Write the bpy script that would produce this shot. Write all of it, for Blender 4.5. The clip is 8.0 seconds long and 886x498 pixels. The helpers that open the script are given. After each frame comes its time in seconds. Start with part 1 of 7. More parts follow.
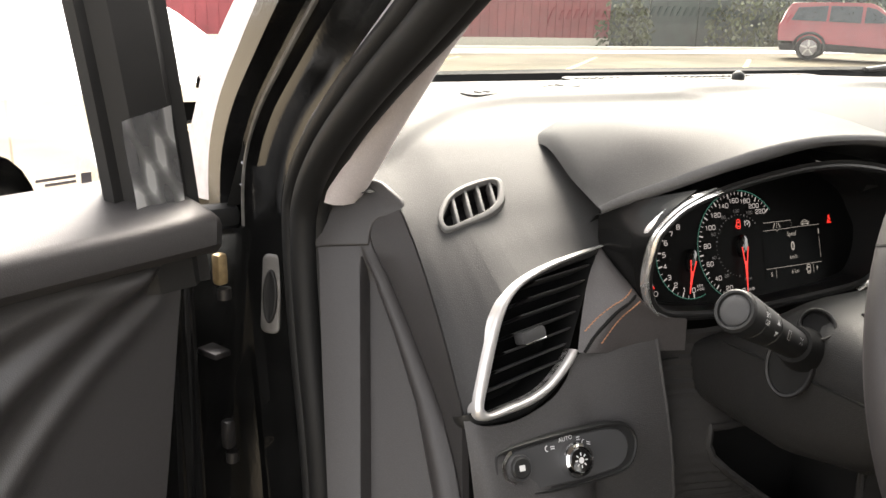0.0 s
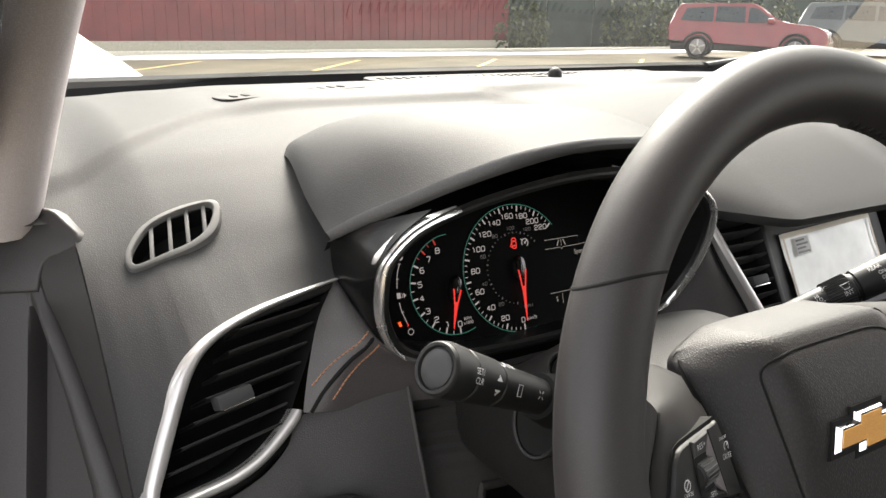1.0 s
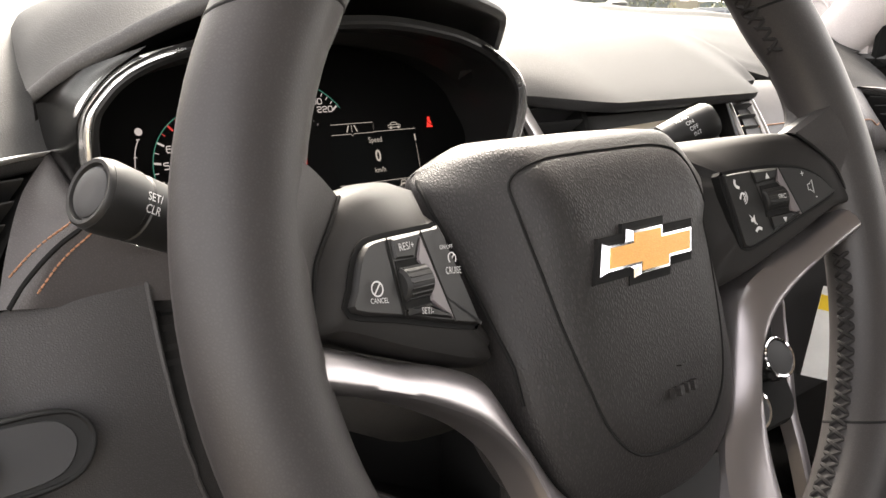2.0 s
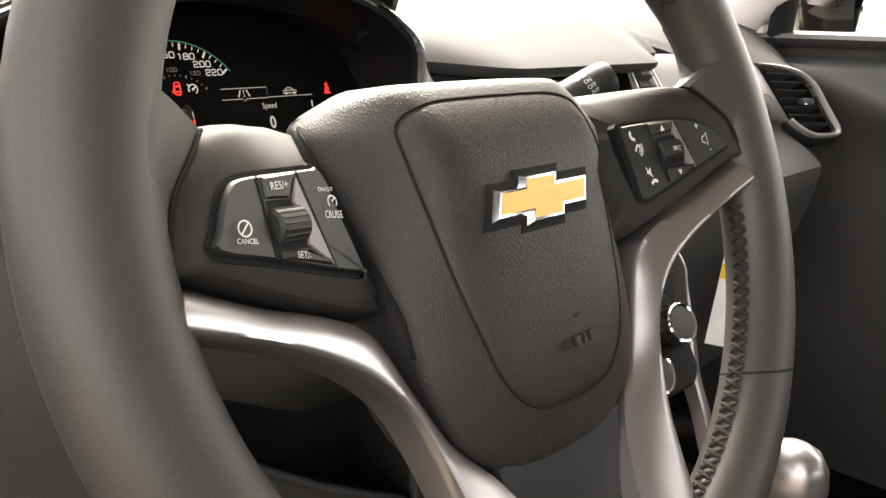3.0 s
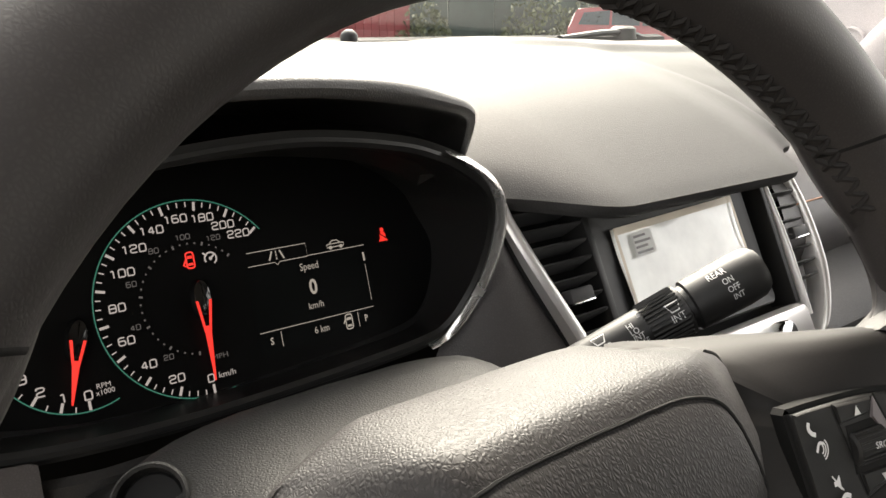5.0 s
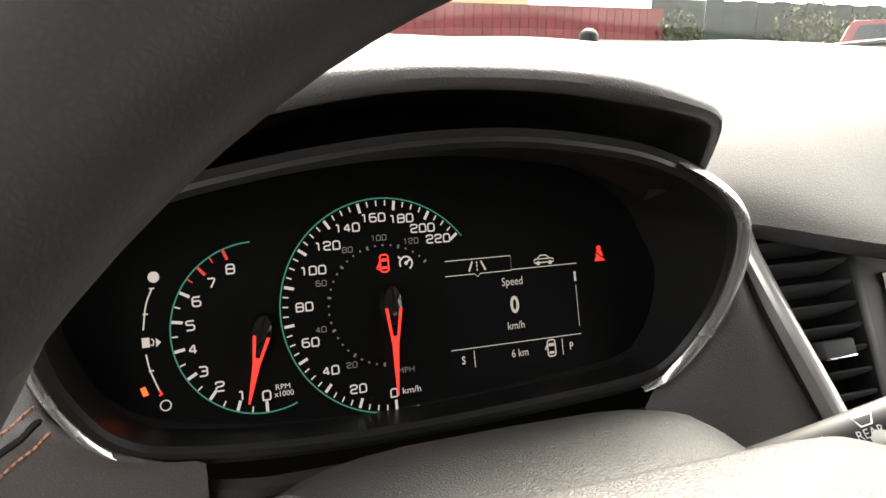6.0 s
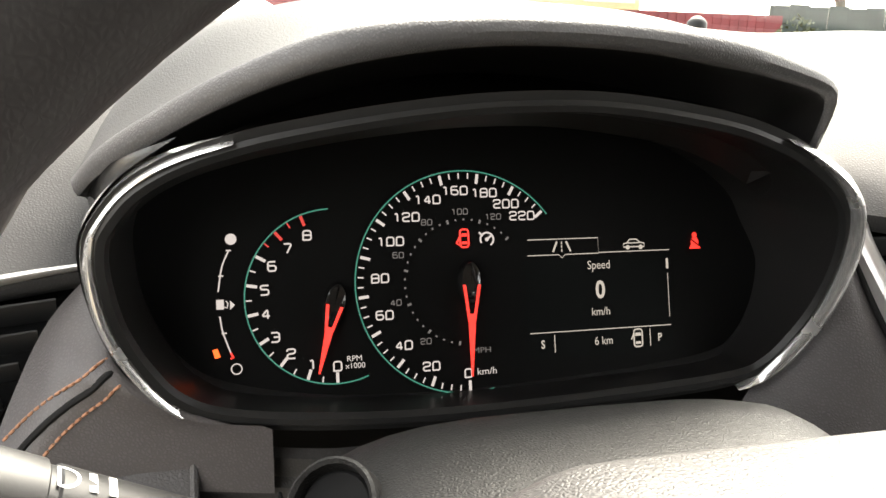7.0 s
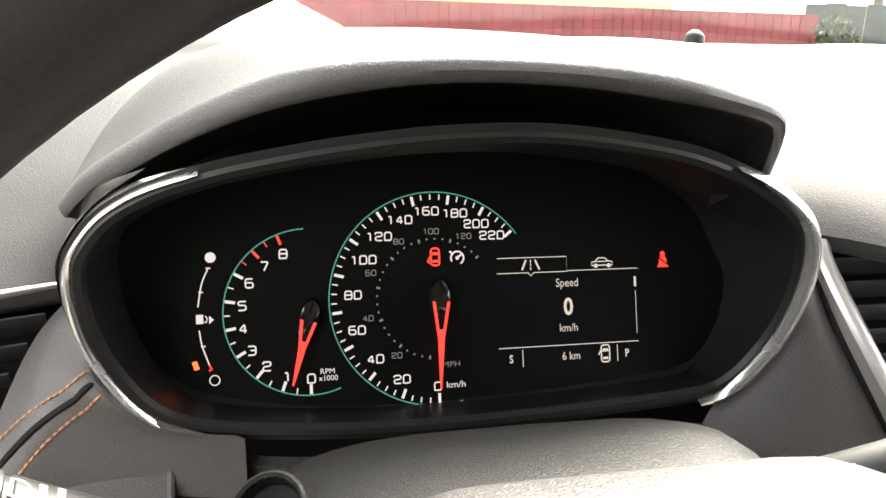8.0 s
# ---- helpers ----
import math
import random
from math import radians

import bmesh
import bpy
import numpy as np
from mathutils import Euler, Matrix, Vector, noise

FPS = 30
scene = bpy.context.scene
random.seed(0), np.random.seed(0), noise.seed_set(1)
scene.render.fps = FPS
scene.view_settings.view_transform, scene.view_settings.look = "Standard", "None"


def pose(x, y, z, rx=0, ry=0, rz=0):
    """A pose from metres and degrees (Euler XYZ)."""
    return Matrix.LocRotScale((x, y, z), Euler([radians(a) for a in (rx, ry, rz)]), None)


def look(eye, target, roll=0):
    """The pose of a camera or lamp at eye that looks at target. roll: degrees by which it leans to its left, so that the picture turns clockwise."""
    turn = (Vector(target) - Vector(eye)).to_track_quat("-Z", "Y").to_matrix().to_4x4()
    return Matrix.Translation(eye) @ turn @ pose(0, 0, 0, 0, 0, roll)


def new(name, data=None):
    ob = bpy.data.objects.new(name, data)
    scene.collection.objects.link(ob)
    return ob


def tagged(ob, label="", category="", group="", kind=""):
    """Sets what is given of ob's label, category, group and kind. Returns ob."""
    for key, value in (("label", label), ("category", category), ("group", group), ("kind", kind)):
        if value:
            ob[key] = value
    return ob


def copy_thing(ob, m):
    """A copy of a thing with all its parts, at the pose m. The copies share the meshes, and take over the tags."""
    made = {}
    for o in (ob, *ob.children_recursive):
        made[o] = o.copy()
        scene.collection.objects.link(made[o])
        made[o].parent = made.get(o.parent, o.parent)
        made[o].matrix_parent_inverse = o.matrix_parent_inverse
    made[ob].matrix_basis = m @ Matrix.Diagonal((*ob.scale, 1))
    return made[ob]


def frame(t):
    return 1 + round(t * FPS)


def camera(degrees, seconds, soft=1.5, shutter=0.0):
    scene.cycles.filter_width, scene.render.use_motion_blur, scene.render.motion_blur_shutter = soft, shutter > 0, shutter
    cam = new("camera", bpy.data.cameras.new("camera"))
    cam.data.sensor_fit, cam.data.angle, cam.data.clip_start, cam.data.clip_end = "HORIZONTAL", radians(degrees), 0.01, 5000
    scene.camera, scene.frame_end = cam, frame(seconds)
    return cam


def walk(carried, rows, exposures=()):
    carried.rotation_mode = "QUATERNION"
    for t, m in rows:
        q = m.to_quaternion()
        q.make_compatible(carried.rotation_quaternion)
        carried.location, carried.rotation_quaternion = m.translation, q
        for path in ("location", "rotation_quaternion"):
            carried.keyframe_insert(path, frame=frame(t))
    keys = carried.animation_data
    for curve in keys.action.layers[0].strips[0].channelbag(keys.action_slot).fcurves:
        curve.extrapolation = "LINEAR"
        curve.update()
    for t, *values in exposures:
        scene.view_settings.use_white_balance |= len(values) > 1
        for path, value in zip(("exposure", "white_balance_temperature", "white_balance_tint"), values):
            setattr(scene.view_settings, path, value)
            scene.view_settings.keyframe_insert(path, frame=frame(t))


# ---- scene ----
cam = camera(56.6, 8.0)
PATH = [
    (0.0, (-0.5427, -0.2306, 1.2483), (-0.1426, 0.5827, 0.9810), 1.59),
    (0.5, (-0.4482, -0.2239, 1.2618), (-0.0034, 0.5668, 0.9972), 1.23),
    (1.0, (-0.3665, -0.1922, 1.2386), (0.1215, 0.5737, 0.9773), 1.05),
    (1.5, (-0.3143, -0.1793, 1.1796), (0.2150, 0.5602, 0.9226), 0.79),
    (2.0, (-0.2593, -0.1925, 1.1355), (0.3169, 0.5136, 0.8857), 0.71),
    (2.2, (-0.2518, -0.1935, 1.1232), (0.3469, 0.4925, 0.8706), 1.04),
    (3.3, (-0.2334, -0.1901, 1.1164), (0.4174, 0.4455, 0.8604), 0.99),
    (3.5, (-0.2214, -0.1842, 1.1231), (0.4325, 0.4485, 0.8682), 0.93),
    (4.0, (-0.1872, -0.1486, 1.1510), (0.4657, 0.4836, 0.8922), 0.54),
    (4.5, (-0.1569, -0.1252, 1.1700), (0.4703, 0.5315, 0.9086), 0.21),
    (5.0, (-0.1405, -0.0915, 1.1826), (0.4280, 0.6206, 0.9321), 0.05),
    (5.2, (-0.1414, -0.0863, 1.1879), (0.3892, 0.6558, 0.9413), 0.25),
    (6.3, (-0.0987, -0.0486, 1.1603), (0.1985, 0.8168, 0.9237), 1.37),
    (6.5, (-0.1024, -0.0489, 1.1533), (0.1784, 0.8236, 0.9230), 1.62),
    (7.0, (-0.0957, -0.0464, 1.1574), (0.1429, 0.8356, 0.9160), 1.80),
    (7.5, (-0.0944, -0.0465, 1.1555), (0.1257, 0.8409, 0.9164), 1.80),
    (8.0, (-0.0735, -0.0653, 1.1704), (0.1317, 0.8246, 0.9276), 1.62),
]
walk(cam, [(t, look(eye, target, roll)) for t, eye, target, roll in PATH],
     [(0, 3.3, 7200, 12), (0.5, 3.05, 6900, 11), (1.5, 2.9, 7100, 12), (2, 3.6, 7300, 14), (3.5, 3.85, 7500, 12), (4.5, 3.5, 7400, 12), (5, 3.2, 7300, 11), (6.5, 3.95, 7200, 10), (7, 4.0, 7200, 10), (8, 4.25, 7100, 10)])

# ---- exposure, world and sun: a bright overcast winter day ----
world = bpy.data.worlds.new("overcast_sky")
scene.world = world
world.use_nodes = True
wn = world.node_tree
sky = wn.nodes.new("ShaderNodeTexSky")
sky.sky_type, sky.sun_disc = "NISHITA", False
sky.sun_elevation, sky.sun_rotation = radians(45), radians(35)
sky.air_density, sky.dust_density, sky.ozone_density = 1.0, 4.0, 0.6
grey = wn.nodes.new("ShaderNodeHueSaturation")
grey.inputs["Saturation"].default_value = 0.25
wn.links.new(sky.outputs[0], grey.inputs["Color"])
wn.links.new(grey.outputs[0], wn.nodes["Background"].inputs[0])
wn.nodes["Background"].inputs[1].default_value = 0.15
sun = new("sun", bpy.data.lights.new("sun", "SUN"))
sun.data.energy, sun.data.angle, sun.data.color = 1.0, radians(25), (1.0, 0.96, 0.9)
sun.matrix_world = look((0, 0, 50), (-18, -26, 18))


# ---- materials ----
def base_material(name, color, rough, metal=0.0, spec=0.5):
    m = bpy.data.materials.new(name)
    m.use_nodes = True
    b = m.node_tree.nodes["Principled BSDF"]
    b.inputs["Base Color"].default_value = (*color, 1)
    b.inputs["Roughness"].default_value = rough
    b.inputs["Metallic"].default_value = metal
    b.inputs["Specular IOR Level"].default_value = spec
    return m, m.node_tree, b


def node(tree, kind, **props):
    n = tree.nodes.new(kind)
    for k, v in props.items():
        n.inputs[k].default_value = v
    return n


def surface(name, color, rough, metal=0.0, spec=0.5, grain=0.0, size=0.0016, vary=0.12, stain=0.05, coat=0.0, kind="leather", cavity=0.12):
    """A coloured surface with broad variation and a grain in relief, its creases shaded by colour; size: the grain in
    metres.
    """
    m, tree, b = base_material(name, color, rough, metal, spec)
    L = tree.links
    co = tree.nodes.new("ShaderNodeTexCoord")
    big = node(tree, "ShaderNodeTexNoise", Scale=1 / max(stain, 1e-4), Detail=4.0)
    L.new(co.outputs["Object"], big.inputs["Vector"])
    ramp = node(tree, "ShaderNodeMapRange")
    ramp.inputs["From Min"].default_value, ramp.inputs["From Max"].default_value = 0.3, 0.7
    ramp.inputs["To Min"].default_value, ramp.inputs["To Max"].default_value = 1 - vary, 1 + vary
    L.new(big.outputs["Fac"], ramp.inputs["Value"])
    mul = tree.nodes.new("ShaderNodeVectorMath")
    mul.operation = "SCALE"
    mul.inputs[0].default_value = color
    L.new(ramp.outputs[0], mul.inputs["Scale"])
    L.new(mul.outputs[0], b.inputs["Base Color"])
    rr = node(tree, "ShaderNodeMapRange")
    rr.inputs["To Min"].default_value, rr.inputs["To Max"].default_value = max(rough - 0.07, 0.02), min(rough + 0.07, 1)
    L.new(big.outputs["Fac"], rr.inputs["Value"])
    L.new(rr.outputs[0], b.inputs["Roughness"])
    if grain:
        if kind in ("leather", "hide"):
            tex = node(tree, "ShaderNodeTexVoronoi", Scale=1 / size)
            tex.feature = "DISTANCE_TO_EDGE"
            warp = node(tree, "ShaderNodeTexNoise", Scale=0.4 / size, Detail=2.0)
            mix = tree.nodes.new("ShaderNodeVectorMath")
            mix.operation = "MULTIPLY_ADD"
            mix.inputs[1].default_value = (size * 1.3,) * 3
            L.new(co.outputs["Object"], warp.inputs["Vector"])
            L.new(warp.outputs["Color"], mix.inputs[0])
            L.new(co.outputs["Object"], mix.inputs[2])
            if kind == "hide":     # long slanting wrinkles
                lean = node(tree, "ShaderNodeMapping", Rotation=(0, 0, radians(35)), Scale=(1.0, .42, 1.0))
                L.new(mix.outputs[0], lean.inputs["Vector"])
                L.new(lean.outputs[0], tex.inputs["Vector"])
            else:
                L.new(mix.outputs[0], tex.inputs["Vector"])
            pebble = node(tree, "ShaderNodeMapRange")
            pebble.interpolation_type = "SMOOTHSTEP"
            pebble.inputs["From Max"].default_value = 0.42
            L.new(tex.outputs["Distance"], pebble.inputs["Value"])
            out = pebble.outputs[0]
        else:
            tex = node(tree, "ShaderNodeTexNoise", Scale=1 / size, Detail=6.0)
            L.new(co.outputs["Object"], tex.inputs["Vector"])
            out = tex.outputs["Fac"]
        # shade put into the colour: creases of the grain darker, raised parts lighter
        tone = node(tree, "ShaderNodeMapRange")
        tone.inputs["From Min"].default_value, tone.inputs["From Max"].default_value = 0.0, 0.9
        tone.inputs["To Min"].default_value, tone.inputs["To Max"].default_value = 1 - cavity, 1 + cavity
        L.new(out, tone.inputs["Value"])
        both = tree.nodes.new("ShaderNodeMath")
        both.operation = "MULTIPLY"
        L.new(tone.outputs[0], both.inputs[0])
        L.new(ramp.outputs[0], both.inputs[1])
        L.new(both.outputs[0], mul.inputs["Scale"])
        bump = node(tree, "ShaderNodeBump", Strength=grain, Distance=size * (0.22 if kind == "hide" else 0.16))
        L.new(out, bump.inputs["Height"])
        L.new(bump.outputs[0], b.inputs["Normal"])
    if coat:
        b.inputs["Coat Weight"].default_value = coat
        b.inputs["Coat Roughness"].default_value = 0.08
    return m


def glow(name, color, strength):
    m, tree, b = base_material(name, (0.02, 0.02, 0.02), 0.5)
    b.inputs["Emission Color"].default_value = (*color, 1)
    b.inputs["Emission Strength"].default_value = strength
    return m


def clear(name, gloss=0.08, tint=(1, 1, 1), rough=0.02):
    """A thin pane: mostly clear, with a mirror share that grows at a slant."""
    m = bpy.data.materials.new(name)
    m.use_nodes = True
    t = m.node_tree
    t.nodes.remove(t.nodes["Principled BSDF"])
    tr = t.nodes.new("ShaderNodeBsdfTransparent")
    tr.inputs[0].default_value = (*tint, 1)
    gl = node(t, "ShaderNodeBsdfGlossy", Roughness=rough)
    fr = node(t, "ShaderNodeFresnel", IOR=1.45)
    mx = t.nodes.new("ShaderNodeMixShader")
    sc = t.nodes.new("ShaderNodeMath")
    sc.operation = "MULTIPLY"
    sc.inputs[1].default_value = gloss / 0.08
    t.links.new(fr.outputs[0], sc.inputs[0])
    t.links.new(sc.outputs[0], mx.inputs[0])
    t.links.new(tr.outputs[0], mx.inputs[1])
    t.links.new(gl.outputs[0], mx.inputs[2])
    t.links.new(mx.outputs[0], t.nodes["Material Output"].inputs[0])
    return m


DASH = surface("dash_skin", (0.037, 0.0365, 0.0368), 0.60, spec=0.14, grain=0.35, size=0.0014, vary=0.05, stain=0.3)
PANEL = surface("moulded_panel", (0.050, 0.048, 0.048), 0.55, spec=0.35, grain=0.6, size=0.0015, vary=0.06, stain=0.2)
WELL = surface("well_plastic", (0.0115, 0.0112, 0.0112), 0.34, spec=0.38, grain=0.3, size=0.0009, kind="noise")
DOORTRIM = surface("door_trim", (0.036, 0.0335, 0.0335), 0.5, spec=0.4, grain=0.3, size=0.0012, vary=0.06, stain=0.2)
DOORINNER = surface("door_inner_panel", (0.036, 0.034, 0.034), 0.42, spec=0.5, grain=0.3, size=0.0012, vary=0.06, stain=0.2)
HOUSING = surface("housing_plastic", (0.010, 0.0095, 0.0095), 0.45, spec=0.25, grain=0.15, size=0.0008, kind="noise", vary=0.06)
COLUMN = surface("column_plastic", (0.015, 0.0145, 0.0142), 0.52, spec=0.25, grain=0.55, size=0.0012, cavity=.15, vary=0.08, stain=0.1)
CHEEK = surface("gloss_black_housing", (0.006, 0.006, 0.006), 0.22, spec=0.12, vary=0.08)
HOODSKIN = surface("hood_skin", (0.066, 0.065, 0.066), 0.52, grain=0.5, size=0.0012, vary=0.05, stain=0.25, cavity=.15)
INSERT = surface("stitched_leatherette", (0.056, 0.051, 0.051), 0.48, grain=0.4, size=0.0015, vary=0.05, stain=0.12)
SPOKECOVER = surface("spoke_cover", (0.018, 0.017, 0.0165), 0.55, spec=0.13, grain=0.15, size=0.0007, kind="noise", vary=0.06)
SATIN = surface("satin_plastic", (0.040, 0.040, 0.041), 0.55, spec=0.25, grain=0.15, size=0.0006, kind="noise", vary=0.05)
BLACKP = surface("black_plastic", (0.011, 0.011, 0.011), 0.48, spec=0.35, grain=0.1, size=0.0008, kind="noise")
MATTE = surface("matte_black", (0.008, 0.008, 0.008), 0.75, spec=0.15, grain=0.3, size=0.001, kind="noise")
PIANO = surface("piano_black", (0.006, 0.006, 0.006), 0.08, vary=0.05, coat=0.5)
LEATHER = surface("wheel_leather", (0.027, 0.0245, 0.0245), 0.50, spec=0.42, grain=0.12, size=0.0011, vary=0.1, stain=0.08)
AIRBAG = surface("airbag_skin", (0.0215, 0.0200, 0.0198), 0.51, spec=0.26, grain=0.48, size=0.0011, vary=0.06, stain=0.1, cavity=.2, kind="hide")
SILVER = surface("satin_silver", (0.52, 0.505, 0.495), 0.30, metal=0.6, vary=0.02, stain=0.6)
SPOKESILVER = surface("dark_satin_silver", (0.295, 0.275, 0.28), 0.30, metal=0.85, vary=0.02, stain=0.6)
TRIMCHROME = surface("cluster_chrome", (0.90, 0.89, 0.88), 0.26, metal=0.9, vary=0.05, stain=0.02)
CHROME = surface("chrome", (0.82, 0.82, 0.83), 0.06, metal=1.0, vary=0.03)
GOLD = surface("gold_plate", (0.72, 0.36, 0.09), 0.38, metal=0.35, grain=0.5, size=0.0007, vary=0.05)
PILLARTRIM = surface("pillar_trim", (0.60, 0.55, 0.55), 0.75, grain=0.3, size=0.0011, vary=0.05)
HEADLINER = surface("headliner_cloth", (0.55, 0.52, 0.50), 0.95, grain=0.4, size=0.002, kind="noise")
RUBBER = surface("door_rubber", (0.010, 0.010, 0.010), 0.55, spec=0.22, grain=0.25, size=0.0012, kind="noise")
PAINT = surface("black_car_paint", (0.006, 0.006, 0.006), 0.12, vary=0.2, coat=1.0, stain=0.03)
DUSTY = surface("worn_black_metal", (0.012, 0.011, 0.011), 0.35, grain=0.5, size=0.004, kind="noise", vary=0.5, stain=0.02)
THREAD = surface("orange_thread", (0.33, 0.16, 0.09), 0.7, vary=0.1)
DARKTHREAD = surface("black_thread", (0.016, 0.015, 0.015), 0.75, spec=0.2, vary=0.1)
PRINT = surface("white_print", (0.55, 0.55, 0.55), 0.6)
DIALFACE = surface("dial_face", (0.0032, 0.0032, 0.0032), 0.5, spec=0.05, vary=0.1)
LIT = glow("lit_white", (1.0, 0.93, 0.93), 0.044)
LITDIM = glow("lit_grey", (0.8, 0.75, 0.75), 0.012)
LITRED = glow("lit_red", (1.0, 0.035, 0.025), 0.12)
GREYKEY = surface("grey_key", (0.13, 0.115, 0.12), 0.4)
DIMRED = glow("dim_red", (1.0, 0.06, 0.05), 0.05)
LITORANGE = glow("lit_orange", (1.0, 0.12, 0.02), 0.16)
TEAL = glow("lit_teal", (0.10, 0.75, 0.55), 0.021)
LITWARM = glow("lit_display", (1.0, 0.93, 0.85), 0.036)
GLASS = clear("window_glass", 0.03)
SCREENGLASS = clear("windscreen_glass", 0.022, (0.66, 0.69, 0.67))
FILMEDGE = surface("film_edge", (0.60, 0.52, 0.40), 0.4, vary=0.1)
VENTGREY = surface("vent_grey", (0.11, 0.108, 0.105), 0.6, spec=0.25, grain=0.2, size=0.001, kind="noise", vary=0.06)
# pale base colour stands for the sky mirrored in black paint
SKYSHEEN = surface("sky_sheen_paint", (0.46, 0.42, 0.415), 0.45, vary=0.15, stain=0.01)
FILM = surface("screen_film", (0.86, 0.865, 0.82), 0.15, vary=0.08, stain=0.02, coat=0.4)
WRAP = clear("plastic_film", 0.35, (0.50, 0.50, 0.56), 0.55)
PAPER = surface("paper", (0.75, 0.75, 0.73), 0.8)
YELLOW = surface("yellow_card", (0.80, 0.55, 0.03), 0.7)
FLANGE = surface("dusty_flange", (.09, .085, .08), .45, grain=.4, size=.003, kind="noise", vary=.4, stain=.02)
DROP = surface("water_drop", (.25, .25, .26), .05, spec=.6)
FRAMEBLACK = surface("frame_black", (.014, .0135, .013), .6, spec=.3, grain=.2, size=.001, kind="noise", vary=.15)
JAMB = surface("painted_jamb", (.005, .005, .005), .14, spec=.4, vary=.25, stain=.03, grain=.15, size=.004, kind="noise")
KNEE = surface("knee_plastic", (0.019, 0.018, 0.0175), 0.6, spec=0.25, grain=0.4, size=0.0015, vary=0.08, stain=0.2)
BRASS = surface("zinc_plated_steel", (0.45, 0.33, 0.18), 0.4, metal=0.7, vary=0.3, stain=0.01)


# ---- mesh helpers ----
def finish(name, bm, material, smooth=True):
    me = bpy.data.meshes.new(name)
    bmesh.ops.recalc_face_normals(bm, faces=bm.faces)
    bm.to_mesh(me)
    bm.free()
    me.materials.append(material)
    if smooth:
        me.polygons.foreach_set("use_smooth", [True] * len(me.polygons))
        me.set_sharp_from_angle(angle=radians(38))
    return me


def part(name, bm, material, parent, label="", smooth=True):
    ob = new(name, finish(name, bm, material, smooth))
    ob.parent = parent
    if label:
        tagged(ob, label)
    return ob


def thing(name, label, category, at=None, group="", kind=""):
    ob = new(name)
    ob.empty_display_size = 0.05
    if at is not None:
        ob.matrix_world = at
    return tagged(ob, label, category, group, kind)


def solid(name, bm, material, label, category, kind="", smooth=True, group=""):
    return tagged(new(name, finish(name, bm, material, smooth)), label, category, group, kind)


def curve(points, n, closed=False):
    """A smooth line through the points, n steps to a span."""
    P = [Vector(p) for p in points]
    out = []
    last = len(P) if closed else len(P) - 1
    for i in range(last):
        if closed:
            a, b, c, d = P[i - 1], P[i], P[(i + 1) % len(P)], P[(i + 2) % len(P)]
        else:
            b, c = P[i], P[i + 1]
            a = P[i - 1] if i else b * 2 - c
            d = P[i + 2] if i + 2 < len(P) else c * 2 - b
        for k in range(n):
            t = k / n
            out.append(0.5 * ((2 * b) + (c - a) * t + (2 * a - 5 * b + 4 * c - d) * t * t + (3 * b - a - 3 * c + d) * t ** 3))
    if not closed:
        out.append(P[-1].copy())
    return out


def even(points, count):
    """count points at even steps along a line."""
    P = [Vector(p) for p in points]
    s = [0.0]
    for a, b in zip(P, P[1:]):
        s.append(s[-1] + (b - a).length)
    out = []
    j = 0
    for k in range(count):
        d = s[-1] * k / (count - 1)
        while j < len(s) - 2 and s[j + 1] < d:
            j += 1
        f = (d - s[j]) / max(s[j + 1] - s[j], 1e-9)
        out.append(P[j].lerp(P[j + 1], min(max(f, 0), 1)))
    return out


def sheet(rows, closed=False, bm=None, wrap=False):
    """Quads over rows of points; closed: each row is a loop; wrap: the last row meets the first."""
    bm = bm or bmesh.new()
    V = [[bm.verts.new(p) for p in row] for row in rows]
    R = len(V) if wrap else len(V) - 1
    for i in range(R):
        a, b = V[i], V[(i + 1) % len(V)]
        for j in range(len(a) if closed else len(a) - 1):
            k = (j + 1) % len(a)
            bm.faces.new((a[j], a[k], b[k], b[j]))
    return bm, V


def cap(bm, loop):
    c = Vector((0, 0, 0))
    for v in loop:
        c += v.co
    m = bm.verts.new(c / len(loop))
    for i, v in enumerate(loop):
        bm.faces.new((v, loop[(i + 1) % len(loop)], m))


def tube(path, radius, seg=12, closed=False, bm=None, flat=1.0, ends=True):
    """A round bar along a line; radius: one number or one for each point; flat: its height over its width."""
    bm = bm or bmesh.new()
    P = [Vector(p) for p in path]
    rows = []
    up = None
    for i, p in enumerate(P):
        a = P[i - 1] if (i or closed) else P[i]
        b = P[(i + 1) % len(P)] if (i + 1 < len(P) or closed) else P[i]
        t = (b - a).normalized()
        if up is None:
            up = t.orthogonal().normalized()
            if abs(t.z) < 0.9:
                up = (Vector((0, 0, 1)) - t * t.z).normalized()
        up = (up - t * up.dot(t)).normalized()
        side = t.cross(up)
        r = radius[i] if isinstance(radius, (list, tuple)) else radius
        rows.append([p + (side * math.cos(k * math.tau / seg) + up * math.sin(k * math.tau / seg) * flat) * r for k in range(seg)])
    _, V = sheet(rows, closed=True, bm=bm, wrap=closed)
    if ends and not closed:
        cap(bm, V[0])
        cap(bm, V[-1])
    return bm


